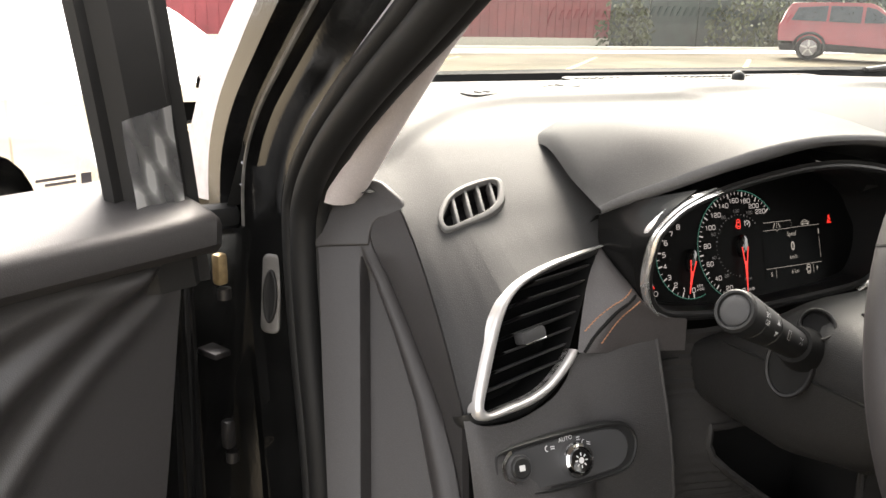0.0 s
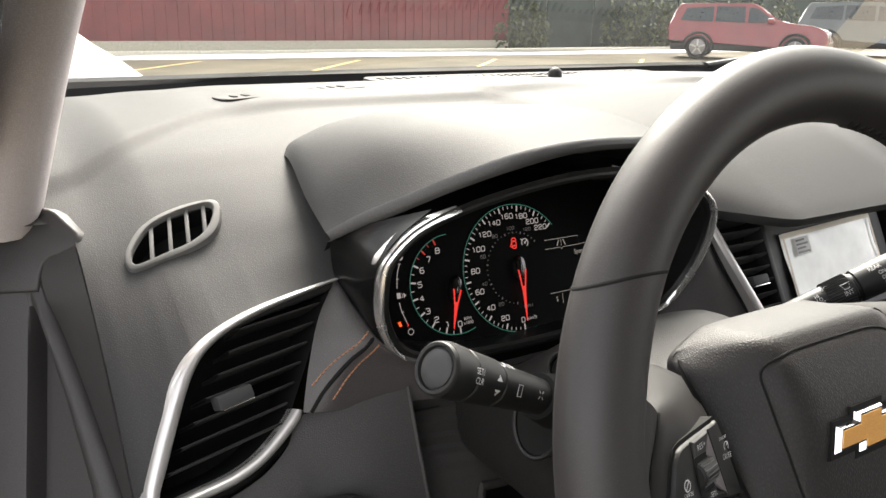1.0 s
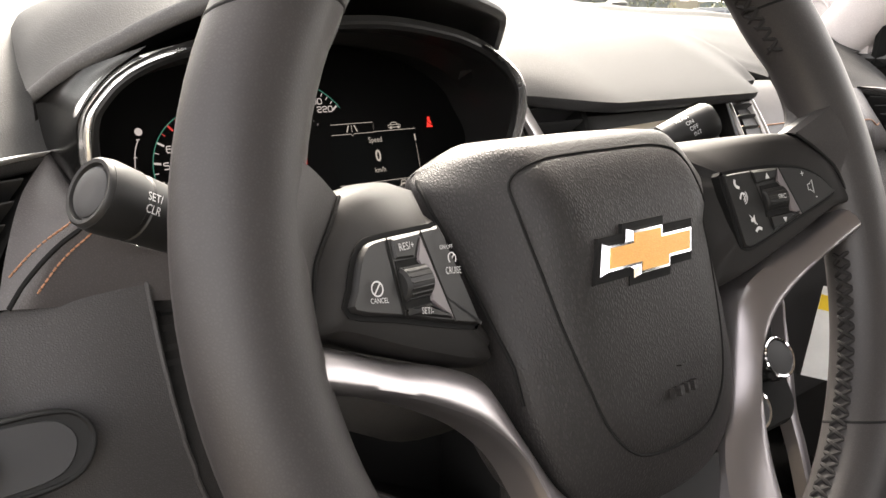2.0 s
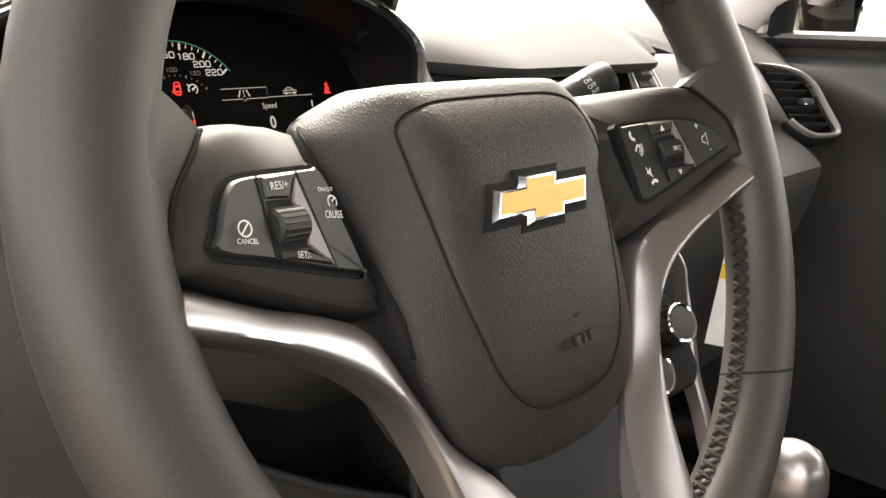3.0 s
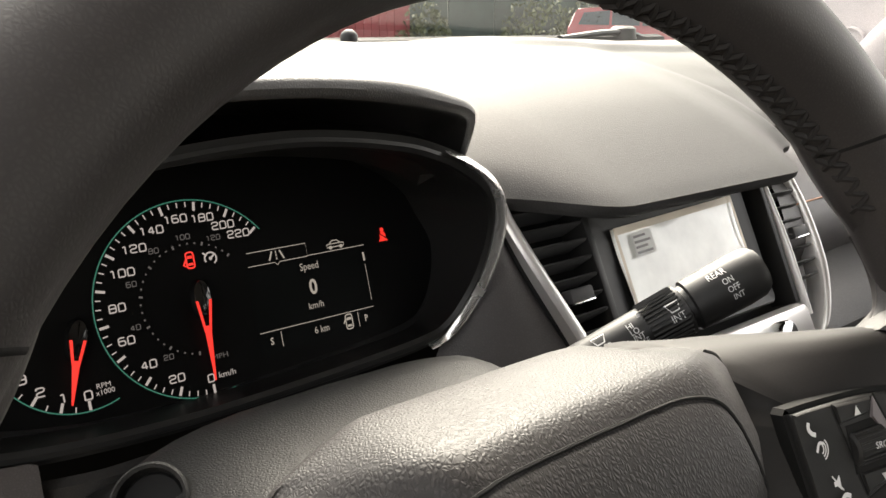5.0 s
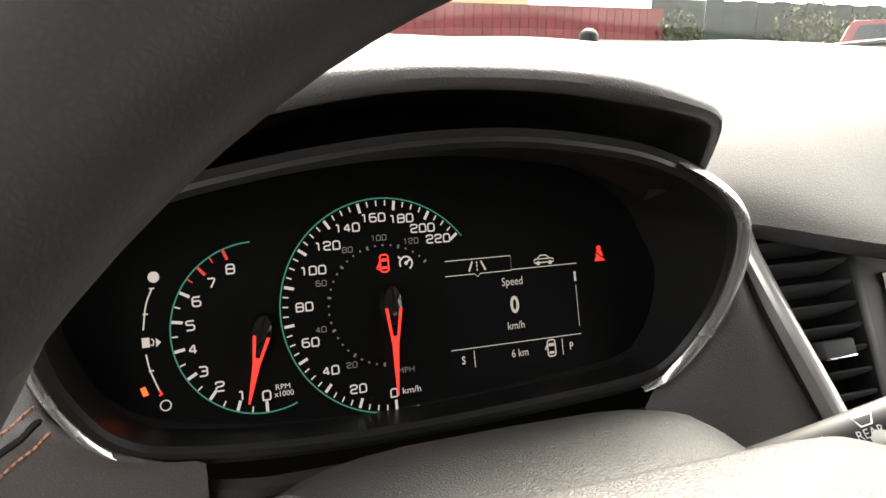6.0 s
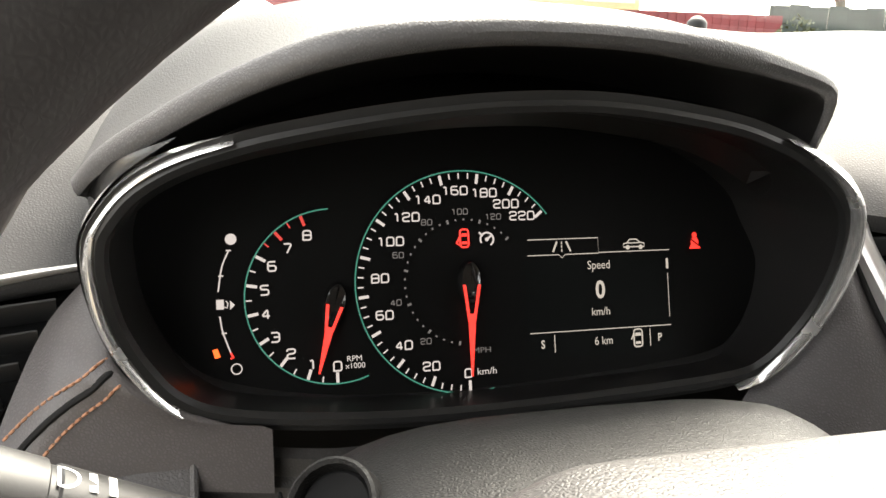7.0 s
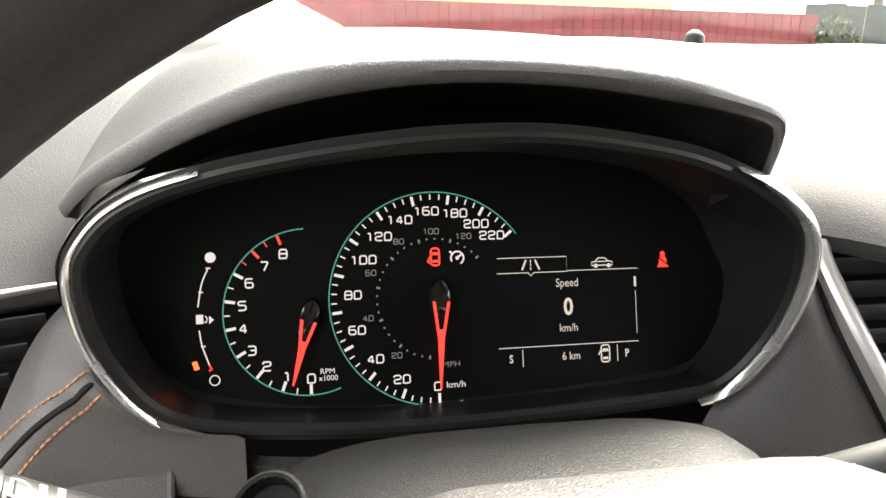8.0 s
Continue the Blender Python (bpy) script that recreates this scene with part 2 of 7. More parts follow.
def dome(outline, profile, m=None, bm=None, centre=None, bottom=False):
    """A plate over a flat outline: profile is rows of (inset in metres, height), outermost first; the last loop is filled."""
    bm = bm or bmesh.new()
    O = [Vector((p[0], p[1])) for p in outline]
    n = len(O)
    area = sum(O[i].x * O[(i + 1) % n].y - O[(i + 1) % n].x * O[i].y for i in range(n))
    sgn = 1 if area > 0 else -1
    N = []
    for i in range(n):
        d = (O[(i + 1) % n] - O[i - 1]).normalized()
        N.append(Vector((-d.y, d.x)) * sgn)
    c = centre or Vector((sum(p.x for p in O) / n, sum(p.y for p in O) / n))
    c = Vector(c)
    rows = []
    for inset, h in profile:
        row = []
        for p, q in zip(O, N):
            far = (p - c).length
            k = min(inset, far * 0.9)
            x = p + q * k if inset < far * 0.45 else p.lerp(c, k / far)
            row.append(Vector((x.x, x.y, h)))
        rows.append(row)
    _, V = sheet(rows, closed=True, bm=bm)
    cap(bm, V[-1])
    if bottom:
        cap(bm, V[0])
    if m is not None:
        bmesh.ops.transform(bm, matrix=m, verts=bm.verts)
    return bm


def mound(outline, profile, centre=(0.0, 0.0), bm=None):
    """A raised cover over an outline: profile is rows of (scale about the centre, height), outermost first."""
    bm = bm or bmesh.new()
    cx, cy = centre
    rows = [[Vector((cx + (x - cx) * k, cy + (y - cy) * k, h)) for x, y in outline] for k, h in profile]
    _, V = sheet(rows, closed=True, bm=bm)
    cap(bm, V[-1])
    return bm


def round_loop(points, n=5):
    return [(p.x, p.y) for p in curve([(x, y, 0) for x, y in points], n, closed=True)]


def rounded_rect(w, h, r, n=5, cx=0.0, cy=0.0):
    out = []
    for sx, sy, a0 in ((1, 1, 0), (-1, 1, 90), (-1, -1, 180), (1, -1, 270)):
        for k in range(n + 1):
            a = radians(a0 + 90 * k / n)
            out.append((cx + sx * (w / 2 - r) + r * math.cos(a), cy + sy * (h / 2 - r) + r * math.sin(a)))
    return out


def circle(r, n=32, cx=0.0, cy=0.0):
    return [(cx + r * math.cos(k * math.tau / n), cy + r * math.sin(k * math.tau / n)) for k in range(n)]


def block(x0, x1, y0, y1, z0, z1, m=None, bm=None, bevel=0.0):
    b2 = bmesh.new()
    bmesh.ops.create_cube(b2, size=1)
    bmesh.ops.transform(b2, matrix=Matrix.Translation(((x0 + x1) / 2, (y0 + y1) / 2, (z0 + z1) / 2)) @ Matrix.Diagonal((x1 - x0, y1 - y0, z1 - z0, 1)), verts=b2.verts)
    if bevel:
        bmesh.ops.bevel(b2, geom=b2.edges[:], offset=bevel, segments=2, affect="EDGES", profile=0.5)
    if m is not None:
        bmesh.ops.transform(b2, matrix=m, verts=b2.verts)
    if bm is None:
        return b2
    me = bpy.data.meshes.new("join")
    b2.to_mesh(me)
    b2.free()
    bm.from_mesh(me)
    bpy.data.meshes.remove(me)
    return bm


def ribbon(A, B, out, bulge=0.003, depth=0.006, rows=6, closed=False):
    """A raised strip between two lines: bulges along out, with a skirt of that depth behind each edge."""
    if callable(out):
        outs = [out(i / max(len(A) - 1, 1)) for i in range(len(A))]
    else:
        outs = [Vector(out).normalized()] * len(A)
    prof = [(0, -depth)] + [(k / rows, bulge * math.sin(math.pi * k / rows) ** 0.7) for k in range(rows + 1)] + [(1, -depth)]
    R = []
    for f, h in prof:
        R.append([Vector(a).lerp(Vector(b), f) + o * h for a, b, o in zip(A, B, outs)])
    bm, _ = sheet(R, closed=closed)
    return bm


def lettering(text, size, m, wide=1.0, thick=0.0, align="CENTER", bold=0.0, bm=None):
    """Flat letters, centred on m's origin in its xy plane."""
    cu = bpy.data.curves.new("letters", "FONT")
    cu.body, cu.size, cu.align_x, cu.align_y, cu.extrude, cu.offset = text, size, align, "CENTER", thick, bold
    cu.resolution_u = 3
    ob = bpy.data.objects.new("letters", cu)
    me = ob.to_mesh()
    b2 = bm or bmesh.new()
    n0 = len(b2.verts)
    b2.from_mesh(me)
    ob.to_mesh_clear()
    b2.verts.ensure_lookup_table()
    bmesh.ops.transform(b2, matrix=m @ Matrix.Diagonal((wide, 1, 1, 1)), verts=b2.verts[n0:])
    bpy.data.objects.remove(ob)
    bpy.data.curves.remove(cu)
    return b2


def stroke(points, width, h=0.0, closed=False, bm=None, thick=0.0):
    """A flat line of even width in the xy plane at height h."""
    bm = bm or bmesh.new()
    P = [Vector((p[0], p[1], h)) for p in points]
    n = len(P)
    A, B = [], []
    for i in range(n):
        a = P[i - 1] if (i or closed) else P[i]
        b = P[(i + 1) % n] if (i + 1 < n or closed) else P[i]
        d = (b - a).normalized()
        s = Vector((-d.y, d.x, 0)) * width / 2
        A.append(P[i] + s)
        B.append(P[i] - s)
    if closed:
        A.append(A[0])
        B.append(B[0])
    sheet([A, B], bm=bm)
    return bm


def poly(points, h=0.0, bm=None):
    bm = bm or bmesh.new()
    bm.faces.new([bm.verts.new((p[0], p[1], h)) for p in points])
    return bm


def arc(cx, cy, r, a0, a1, n=24):
    return [(cx + r * math.cos(radians(a0 + (a1 - a0) * k / n)), cy + r * math.sin(radians(a0 + (a1 - a0) * k / n))) for k in range(n + 1)]


def mirror_x(p, axis):
    return Vector((2 * axis - p[0], p[1], p[2]))


MID = 0.327   # the car's middle plane


# ---- dashboard ----
def smooth01(t):
    t = min(max(t, 0.0), 1.0)
    return t * t * (3 - 2 * t)


def interp_sections(keys, x):
    """Rows of (y, z) at key places along x, blended smoothly to x."""
    xs = [k[0] for k in keys]
    if x <= xs[0]:
        return keys[0][1]
    for (xa, a), (xb, b) in zip(keys, keys[1:]):
        if x <= xb:
            f = smooth01((x - xa) / (xb - xa))
            return [(p[0] + (q[0] - p[0]) * f, p[1] + (q[1] - p[1]) * f) for p, q in zip(a, b)]
    return keys[-1][1]


END = [(.80, 1.132), (.68, 1.143), (.58, 1.146), (.50, 1.141), (.44, 1.130), (.39, 1.113), (.35, 1.094), (.318, 1.070), (.293, 1.046), (.268, 1.018), (.248, .992), (.235, .974)]
VENT = [(.80, 1.138), (.68, 1.149), (.58, 1.153), (.50, 1.148), (.44, 1.138), (.40, 1.123), (.37, 1.109), (.345, 1.096), (.322, 1.083), (.303, 1.073), (.285, 1.063), (.270, 1.055)]
TIP = [(.80, 1.142), (.68, 1.153), (.58, 1.157), (.50, 1.150), (.44, 1.138), (.40, 1.124), (.37, 1.112), (.345, 1.101), (.325, 1.090), (.310, 1.081), (.298, 1.072), (.289, 1.065)]
BEHIND = [(.80, 1.145), (.68, 1.156), (.58, 1.161), (.52, 1.156), (.47, 1.146), (.43, 1.135), (.40, 1.126), (.38, 1.118), (.36, 1.11), (.345, 1.104), (.335, 1.098), (.325, 1.092)]
LIPSIDE = [(.80, 1.147), (.68, 1.158), (.58, 1.164), (.50, 1.160), (.44, 1.152), (.39, 1.143), (.35, 1.133), (.32, 1.123), (.295, 1.112), (.278, 1.103), (.266, 1.094), (.258, 1.087)]
LIP = [(.80, 1.148), (.68, 1.160), (.58, 1.166), (.50, 1.163), (.43, 1.155), (.37, 1.145), (.32, 1.132), (.285, 1.119), (.255, 1.106), (.233, 1.096), (.216, 1.088), (.205, 1.082)]
SECTIONS = [(-0.315, END), (-0.285, END), (-0.235, VENT), (-0.150, TIP), (-0.08, BEHIND), (0.126, BEHIND), (0.164, LIPSIDE), (0.24, LIP), (0.415, LIP), (0.50, LIPSIDE), (0.58, BEHIND), (0.70, TIP),
            (0.804, TIP), (0.889, VENT), (0.939, END), (0.969, END)]
# where the skin ends: on the chrome of the outer vents
EDGE = [(-0.290, .227, .981), (-0.283, .234, .996), (-0.273, .244, 1.016), (-0.261, .253, 1.034), (-0.249, .261, 1.046), (-0.231, .268, 1.054), (-0.203, .275, 1.060), (-0.169, .283, 1.063), (-0.145, .289, 1.065)]


def dash_profile(x):
    rows = [Vector((x, y, z)) for y, z in interp_sections(SECTIONS, x)]
    xl = x if x < MID else 2 * MID - x
    if -0.290 <= xl <= -0.145:
        for a, b in zip(EDGE, EDGE[1:]):
            if a[0] <= xl <= b[0]:
                f = (xl - a[0]) / (b[0] - a[0])
                y, z = a[1] + (b[1] - a[1]) * f, a[2] + (b[2] - a[2]) * f
                dy, dz = y - rows[-1].y, z - rows[-1].z
                for k in range(5):
                    w = (1 - k / 5) ** 1.5
                    rows[-1 - k].y += dy * w
                    rows[-1 - k].z += dz * w
                break
    return rows


def frame_matrix(origin, xdir, normal):
    n = Vector(normal).normalized()
    x = (Vector(xdir) - n * Vector(xdir).dot(n)).normalized()
    y = n.cross(x)
    return Matrix((( x.x, y.x, n.x, origin[0]), (x.y, y.y, n.y, origin[1]), (x.z, y.z, n.z, origin[2]), (0, 0, 0, 1)))


SV = frame_matrix((-.2355, .3455, 1.0965), (.0656, .031, .0263), (-.13, -.50, .85))
SVO = round_loop([(-.0405, -.0030), (-.0355, .0055), (-.026, .0118), (-.012, .0170), (.003, .0172), (.020, .0126), (.0355, .0042), (.0392, -.0020), (.0355, -.0085), (.0255, -.0165), (.013, -.0208), (-.003, -.0198), (-.024, -.0128), (-.0375, -.0078)], 4)


def inside(x, y, loop):
    """Whether a point lies inside a flat outline."""
    hit = False
    for (ax, ay), (bx, by) in zip(loop, loop[1:] + loop[:1]):
        if (ay > y) != (by > y) and x < ax + (y - ay) * (bx - ax) / (by - ay):
            hit = not hit
    return hit


def build_dash():
    cols = [-0.338 + 1.33 * k / 150 for k in range(151)] + [-0.290, -0.145, 0.944, 0.799] + [-.285 + .0021 * k for k in range(48)] + [-.294, -.2975, .948]
    rows = []
    for x in sorted(cols):
        line = even(curve(dash_profile(x), 5), 150)
        xl = x if x < MID else 2 * MID - x
        step = .505 - .11 * smooth01((-0.12 - xl) / 0.2)
        for p in line:
            p.z += 0.006 * smooth01((p.y - step) / 0.022) * smooth01((0.33 - xl) / 0.15) - 0.002
        e = line[-1]
        line += [e + Vector((0, .001, -.004)), e + Vector((0, .006, -.008)), e + Vector((0, .05, -.010))]
        rows.append(line)
    bm, _ = sheet(rows)
    # the opening of the side window outlet
    inv = SV.inverted()
    ring = [(x * .91, y * .78) for x, y in SVO]
    gone = []
    for f in bm.faces:
        c = f.calc_center_median()
        if (c.x < -.294 or c.x > .948) and c.y < .372:
            gone.append(f)
        elif -.3 < c.x < -.18:
            q = inv @ c
            if abs(q.z) < .02 and inside(q.x, q.y, ring):
                gone.append(f)
    bmesh.ops.delete(bm, geom=gone, context="FACES")
    return bm


dash = thing("dashboard", "dark grey moulded dashboard with a soft grained skin", "dashboard")
part("dash_skin", build_dash(), DASH, dash)

# ridge of the windscreen base, black
bm, _ = sheet([[Vector((x, .775, 1.130)), Vector((x, .785, 1.159 + 0.002 * smooth01((x + .3) / .5))), Vector((x, .80, 1.162 + 0.003 * smooth01((x + .3) / .5))), Vector((x, .815, 1.145))] for x in [-.37 + 1.4 * k / 20 for k in range(21)]])
part("windscreen_seal", bm, MATTE, dash, "black seal along the windscreen base")


# defroster outlet along the windscreen: a shallow frame with many small slats
def defroster(x0, x1, y, z, deep, turn=0):
    m = pose((x0 + x1) / 2, y, z, 2, -1.7 if turn else 0, turn)
    f = part("defroster_frame", dome(rounded_rect(x1 - x0, deep, deep * .4, 6), [(0, -.004), (0, .0003), (.002, .0008), (.005, .0001)], m), DASH, dash)
    first = part("slot", block(-.0022, .0022, -deep * .15, deep * .15, -.001, .0010), MATTE, f)
    count = int((x1 - x0 - .03) / .012)
    for k in range(count):
        slot = first if k == 0 else new("slot", first.data)
        slot.parent = f
        slot.matrix_local = m @ pose(-(x1 - x0) / 2 + .018 + .012 * k, 0, 0)


defroster(-.142, .022, .5620, 1.1632, .030, 11)
defroster(.09, .56, .70, 1.160, .045)

# light sensor on the dash top
sensor = thing("light_sensor", "small dark dome of the light sensor on the dash top", "sensor")
part("dome", dome(circle(.0085, 20), [(0, -.006), (0, 0), (.0015, .0025), (.004, .0045), (.006, .0055)], pose(.2975, .602, 1.171)), BLACKP, sensor)


# side window outlet: an oval frame with upright blades
def side_vent(m, mirror=False):
    t = thing("side_window_vent", "small oval grey side-window outlet with upright blades", "vent", m)
    o = SVO
    if mirror:
        o = [(-x, y) for x, y in reversed(o)]
    rings = []
    for inset, h in ((-.001, -.004), (0, .0010), (.0010, .0017), (.0036, .0018), (.0044, .0010), (.0048, -.003)):
        c = Vector((-.002 if not mirror else .002, .0005))
        rings.append([Vector((c.x + (x - c.x) * (1 - inset / abs(Vector((x, y)).length + 1e-6)), c.y + (y - c.y) * (1 - inset / .0190), h)) for x, y in o])
    b, _ = sheet(rings, closed=True)
    f = part("frame", b, VENTGREY, t)
    part("backing", dome([(x * .92, y * .76) for x, y in o], [(-.001, -.001), (0, -.020), (.004, -.021)]), MATTE, t)
    for x, y in ((-.0150, .0040), (-.0015, .0012), (.0112, -.0018), (.0235, -.0052)):
        part("blade", block(-.0013, .0013, -.0165, .0165, -.012, -.0008, m=pose(-x if mirror else x, y, 0, 0, 0, 43 if mirror else -43), bevel=.0006), VENTGREY, t)
    return t


side_vent(SV)


# ---- outer air vents with their chrome surround ----
VN = Vector((.187, -.91, .36)).normalized()
TRIM_OUT = [(-.142, .290, 1.066), (-.169, .283, 1.065), (-.203, .275, 1.0615), (-.230, .268, 1.0555), (-.249, .261, 1.047), (-.262, .253, 1.035), (-.273, .244, 1.016), (-.284, .2335, .995), (-.2905, .226, .980), (-.289, .2235, .972),
            (-.281, .2235, .9685), (-.262, .227, .968), (-.238, .2325, .9685), (-.219, .238, .973), (-.202, .245, .981), (-.190, .2505, .989), (-.186, .2535, .994)]
TRIM_IN = [(-.150, .2872, 1.0625), (-.170, .282, 1.0595), (-.199, .275, 1.0545), (-.225, .267, 1.0485), (-.241, .260, 1.040), (-.252, .252, 1.027), (-.261, .244, 1.009), (-.270, .235, .991), (-.277, .2285, .9795), (-.277, .2275, .9765),
           (-.274, .2275, .9755), (-.259, .2315, .9765), (-.239, .236, .978), (-.223, .2405, .982), (-.209, .2465, .989), (-.199, .2515, .9955), (-.195, .2535, .9985)]


def air_vent(flip):
    f = (lambda p: mirror_x(p, MID)) if flip else Vector
    n = Vector((-VN.x, VN.y, VN.z)) if flip else VN
    t = thing("air_vent", "black slatted air vent in a satin chrome surround", "vent", group="outer air vents")
    A = curve([f(p) for p in TRIM_OUT], 5)
    B = [b.lerp(a, .34) for a, b in zip(A, curve([f(p) for p in TRIM_IN], 5))]
    part("chrome_surround", ribbon(A, B, n, bulge=.0035, depth=.008), SILVER, t, "satin chrome surround")
    # dark lip behind the chrome, below
    A2 = [p - n * .004 for p in A]
    C = []
    for a, b in zip(A, B):
        d = (a - b).normalized()
        C.append(a + d * .008 - n * .010)
    part("outer_lip", ribbon(A2[42:], C[42:], n, bulge=.002, depth=.006), BLACKP, t)
    # throat and backing
    R0, R1 = [p - n * .002 for p in B], [p - n * .035 for p in B]
    R0.append(R0[0]), R1.append(R1[0])
    b, _ = sheet([R0, R1])
    part("throat", b, MATTE, t)
    b = bmesh.new()
    loop = [b.verts.new(p - n * .034) for p in B]
    cap(b, loop)
    part("backing", b, MATTE, t, smooth=False)
    # slats, each from the surround to the inner edge
    s0, s1 = ((-.2180, .2660, 1.0520), (-.1600, .2790, 1.0545)), ((-.2740, .2320, .9865), (-.2000, .2510, .9900))
    slats = [[Vector(a).lerp(Vector(c), k / 6) for a, c in zip(s0, s1)] for k in range(7)]
    for p, q in slats:
        p, q = f(p), f(q)
        b = bmesh.new()
        rows = []
        for a, h in ((0, -.0012), (.0035, -.0004), (.0035, .0004), (0, .0012), (-.020, .0012), (-.020, -.0012)):
            rows.append([p.lerp(q, k / 6) + n * (a - .0055) + Vector((0, 0, 1)) * (h - (0.0035 - a) * .25) for k in range(7)])
        sheet(rows, bm=b, wrap=True)
        part("slat", b, SATIN, t)
    # sliding tab
    c = f((-.2306, .2545, 1.014))
    m = frame_matrix(c, (1, .2 if not flip else -.2, .09 if not flip else -.09), n)
    tab = part("tab", block(-.012, .012, -.0045, .0045, -.004, .007, m=m, bevel=.0018), SATIN, t)
    part("tab_rim", block(-.0105, .0105, -.0054, -.0038, .0045, .0078, m=m, bevel=.0006), CHROME, tab)
    return t


air_vent(False)
air_vent(True)


# ---- stitched inserts beside the cluster and before the passenger ----
def insert_point(f, g):
    left = curve([(-.1465, .2885, 1.0635), (-.163, .277, 1.046), (-.175, .266, 1.022), (-.186, .2535, .993)], 6)
    right = even(curve([(-.1432, .2900, 1.0645), (-.1390, .2800, 1.0530), (-.1340, .2670, 1.0416), (-.1240, .2510, 1.0248), (-.1010, .2490, 1.0120), (-.0835, .2488, 1.0085), (-.0818, .2486, 1.0070), (-.0815, .2475, .9800)], 6), 19)
    k = min(int(g * 18), 17)
    h = g * 18 - k
    a, b = left[k].lerp(left[k + 1], h), right[k].lerp(right[k + 1], h)
    ridge = .33 + .67 * (1 - f) ** 2.2     # the seam runs along a soft ridge
    fold = max(0, 1 - abs(g - ridge) / (ridge if g < ridge else .55)) ** 1.3
    return a.lerp(b, f) + Vector((-.1, -1, .25)).normalized() * (.004 * math.sin(math.pi * f) * math.sin(math.pi * g) ** .5 + .010 * fold * min(1, 6 * f * (1 - f) + .1))


def stitches(path, offset, normal, step, length, width, parent, material):
    """Short raised threads along a line, as one row."""
    pts = even(path, int(sum((b - a).length for a, b in zip(path, path[1:])) / step) * 2 + 1)
    b = bmesh.new()
    for i in range(0, len(pts) - 1, 2):
        d = (pts[i + 1] - pts[i]).normalized()
        s = normal.cross(d).normalized()
        a = pts[i] + s * offset
        e = a + d * length
        tube([a - normal * .0006, a + d * length * .2 + normal * width * .7, e - d * length * .2 + normal * width * .7, e - normal * .0006], width, 6, bm=b)
    return part("stitching", b, material, parent, "orange double stitching" if material is THREAD else "")


def insert_panel(flip):
    t = thing("stitched_insert", "dark leatherette dash insert with orange double stitching", "dash insert", group="dash inserts")
    f = (lambda p: mirror_x(p, MID)) if flip else (lambda p: p)
    rows = [[f(insert_point(i / 20, j / 24)) for i in range(21)] for j in range(25)]
    b, _ = sheet(rows)
    skin = part("skin", b, INSERT, t)
    LINE = ((.05, 1.0), (.10, .88), (.18, .76), (.30, .64), (.48, .52), (.72, .40), (1.0, .33))
    path = curve([f(insert_point(a, g)) for a, g in LINE], 6)
    n = Vector((.1 if flip else -.1, -1, .25)).normalized()
    for du, dv in ((-.075, -.045), (.075, .045)):     # a row on either side of the seam
        row = curve([f(insert_point(min(max(a + du * (1 - a), 0), 1), min(g + dv, 1))) for a, g in LINE[1:]], 6)
        stitches(row, 0, n, .0033, .0025, .00058, t, THREAD)
    b = bmesh.new()
    tube([p - n * .0006 for p in path], .0014, 8, bm=b)
    part("seam", b, MATTE, t)
    return t


insert_panel(False)

# panel between the cluster and the centre stack
filler = thing("cluster_side_panel", "dark grained panel between cluster and centre stack", "dash panel")
FL = even(curve([(.150, .262, 1.092), (.153, .256, 1.060), (.150, .254, 1.030), (.138, .256, 1.008), (.124, .252, .985), (.115, .240, .950), (.115, .225, .900)], 6), 24)
FR = even(curve([(.174, .2625, 1.084), (.1745, .256, 1.0725), (.182, .2435, 1.0457), (.2005, .221, 1.001), (.2110, .209, .977), (.220, .193, .9456), (.227, .173, .905)], 6), 24)
rows = [[a.lerp(c, k / 12) + Vector((.1, -1, .2)) * .007 * math.sin(math.pi * k / 12) for k in range(13)] for a, c in zip(FL, FR)]
b, _ = sheet(rows)
part("skin", b, INSERT, filler)
part("edge_seam", tube([p + Vector((0, -.002, 0)) for p in FR], .0016, 8), MATTE, filler)

# ---- lower dash ----
TOP = curve([(-.297, .230, .972), (-.286, .223, .966), (-.262, .225, .962), (-.238, .231, .963), (-.217, .237, .968), (-.200, .245, .977), (-.186, .2535, .991), (-.150, .2500, .993), (-.112, .250, .996)], 6)
GAP = curve([(-.112, .250, .996), (-.112, .238, .972), (-.107, .222, .940), (-.096, .208, .900), (-.080, .200, .850), (-.065, .200, .780)], 8)


LOWROWS = []


def lower_panel(flip):
    n = len(TOP)
    rows = []
    for j in range(25):
        g = j / 24
        row = []
        for i in range(n):
            a = TOP[i]
            z = a.z + (.780 - a.z) * g
            e = GAP[min(int(g * 40), 39)]
            x = a.x + (e.x - TOP[-1].x) * (i / (n - 1)) ** 2
            y = a.y + (-.030 * math.sin(math.pi * min(g * 1.3, 1)) - .03 * g) * (.55 + .45 * math.sin(math.pi * (i + 2) / (n + 4)))
            p = Vector((x, y, z))
            row.append(mirror_x(p, MID) if flip else p)
        rows.append(row)
    b, _ = sheet(rows)
    LOWROWS.extend(rows)
    return b


lower = thing("lower_dash_panel", "dark grained lower dash panel beside the steering column", "dash panel")
part("panel", lower_panel(False), PANEL, lower)
part("panel_edge", tube([r[-1] + Vector((.0006, .001, 0)) for r in LOWROWS], .0018, 8), PANEL, lower)

# knee panel below the column with an open pocket
knee = thing("knee_panel", "dark knee panel with an open storage pocket", "dash panel")
def knee_y(z):
    """How far forward the knee panel stands at that height: a little behind the edge of the lower panel."""
    e = min(LOWROWS, key=lambda r: abs(r[-1].z - z))[-1]
    return e.y + .013 - .012 * smooth01((.95 - z) / .08)


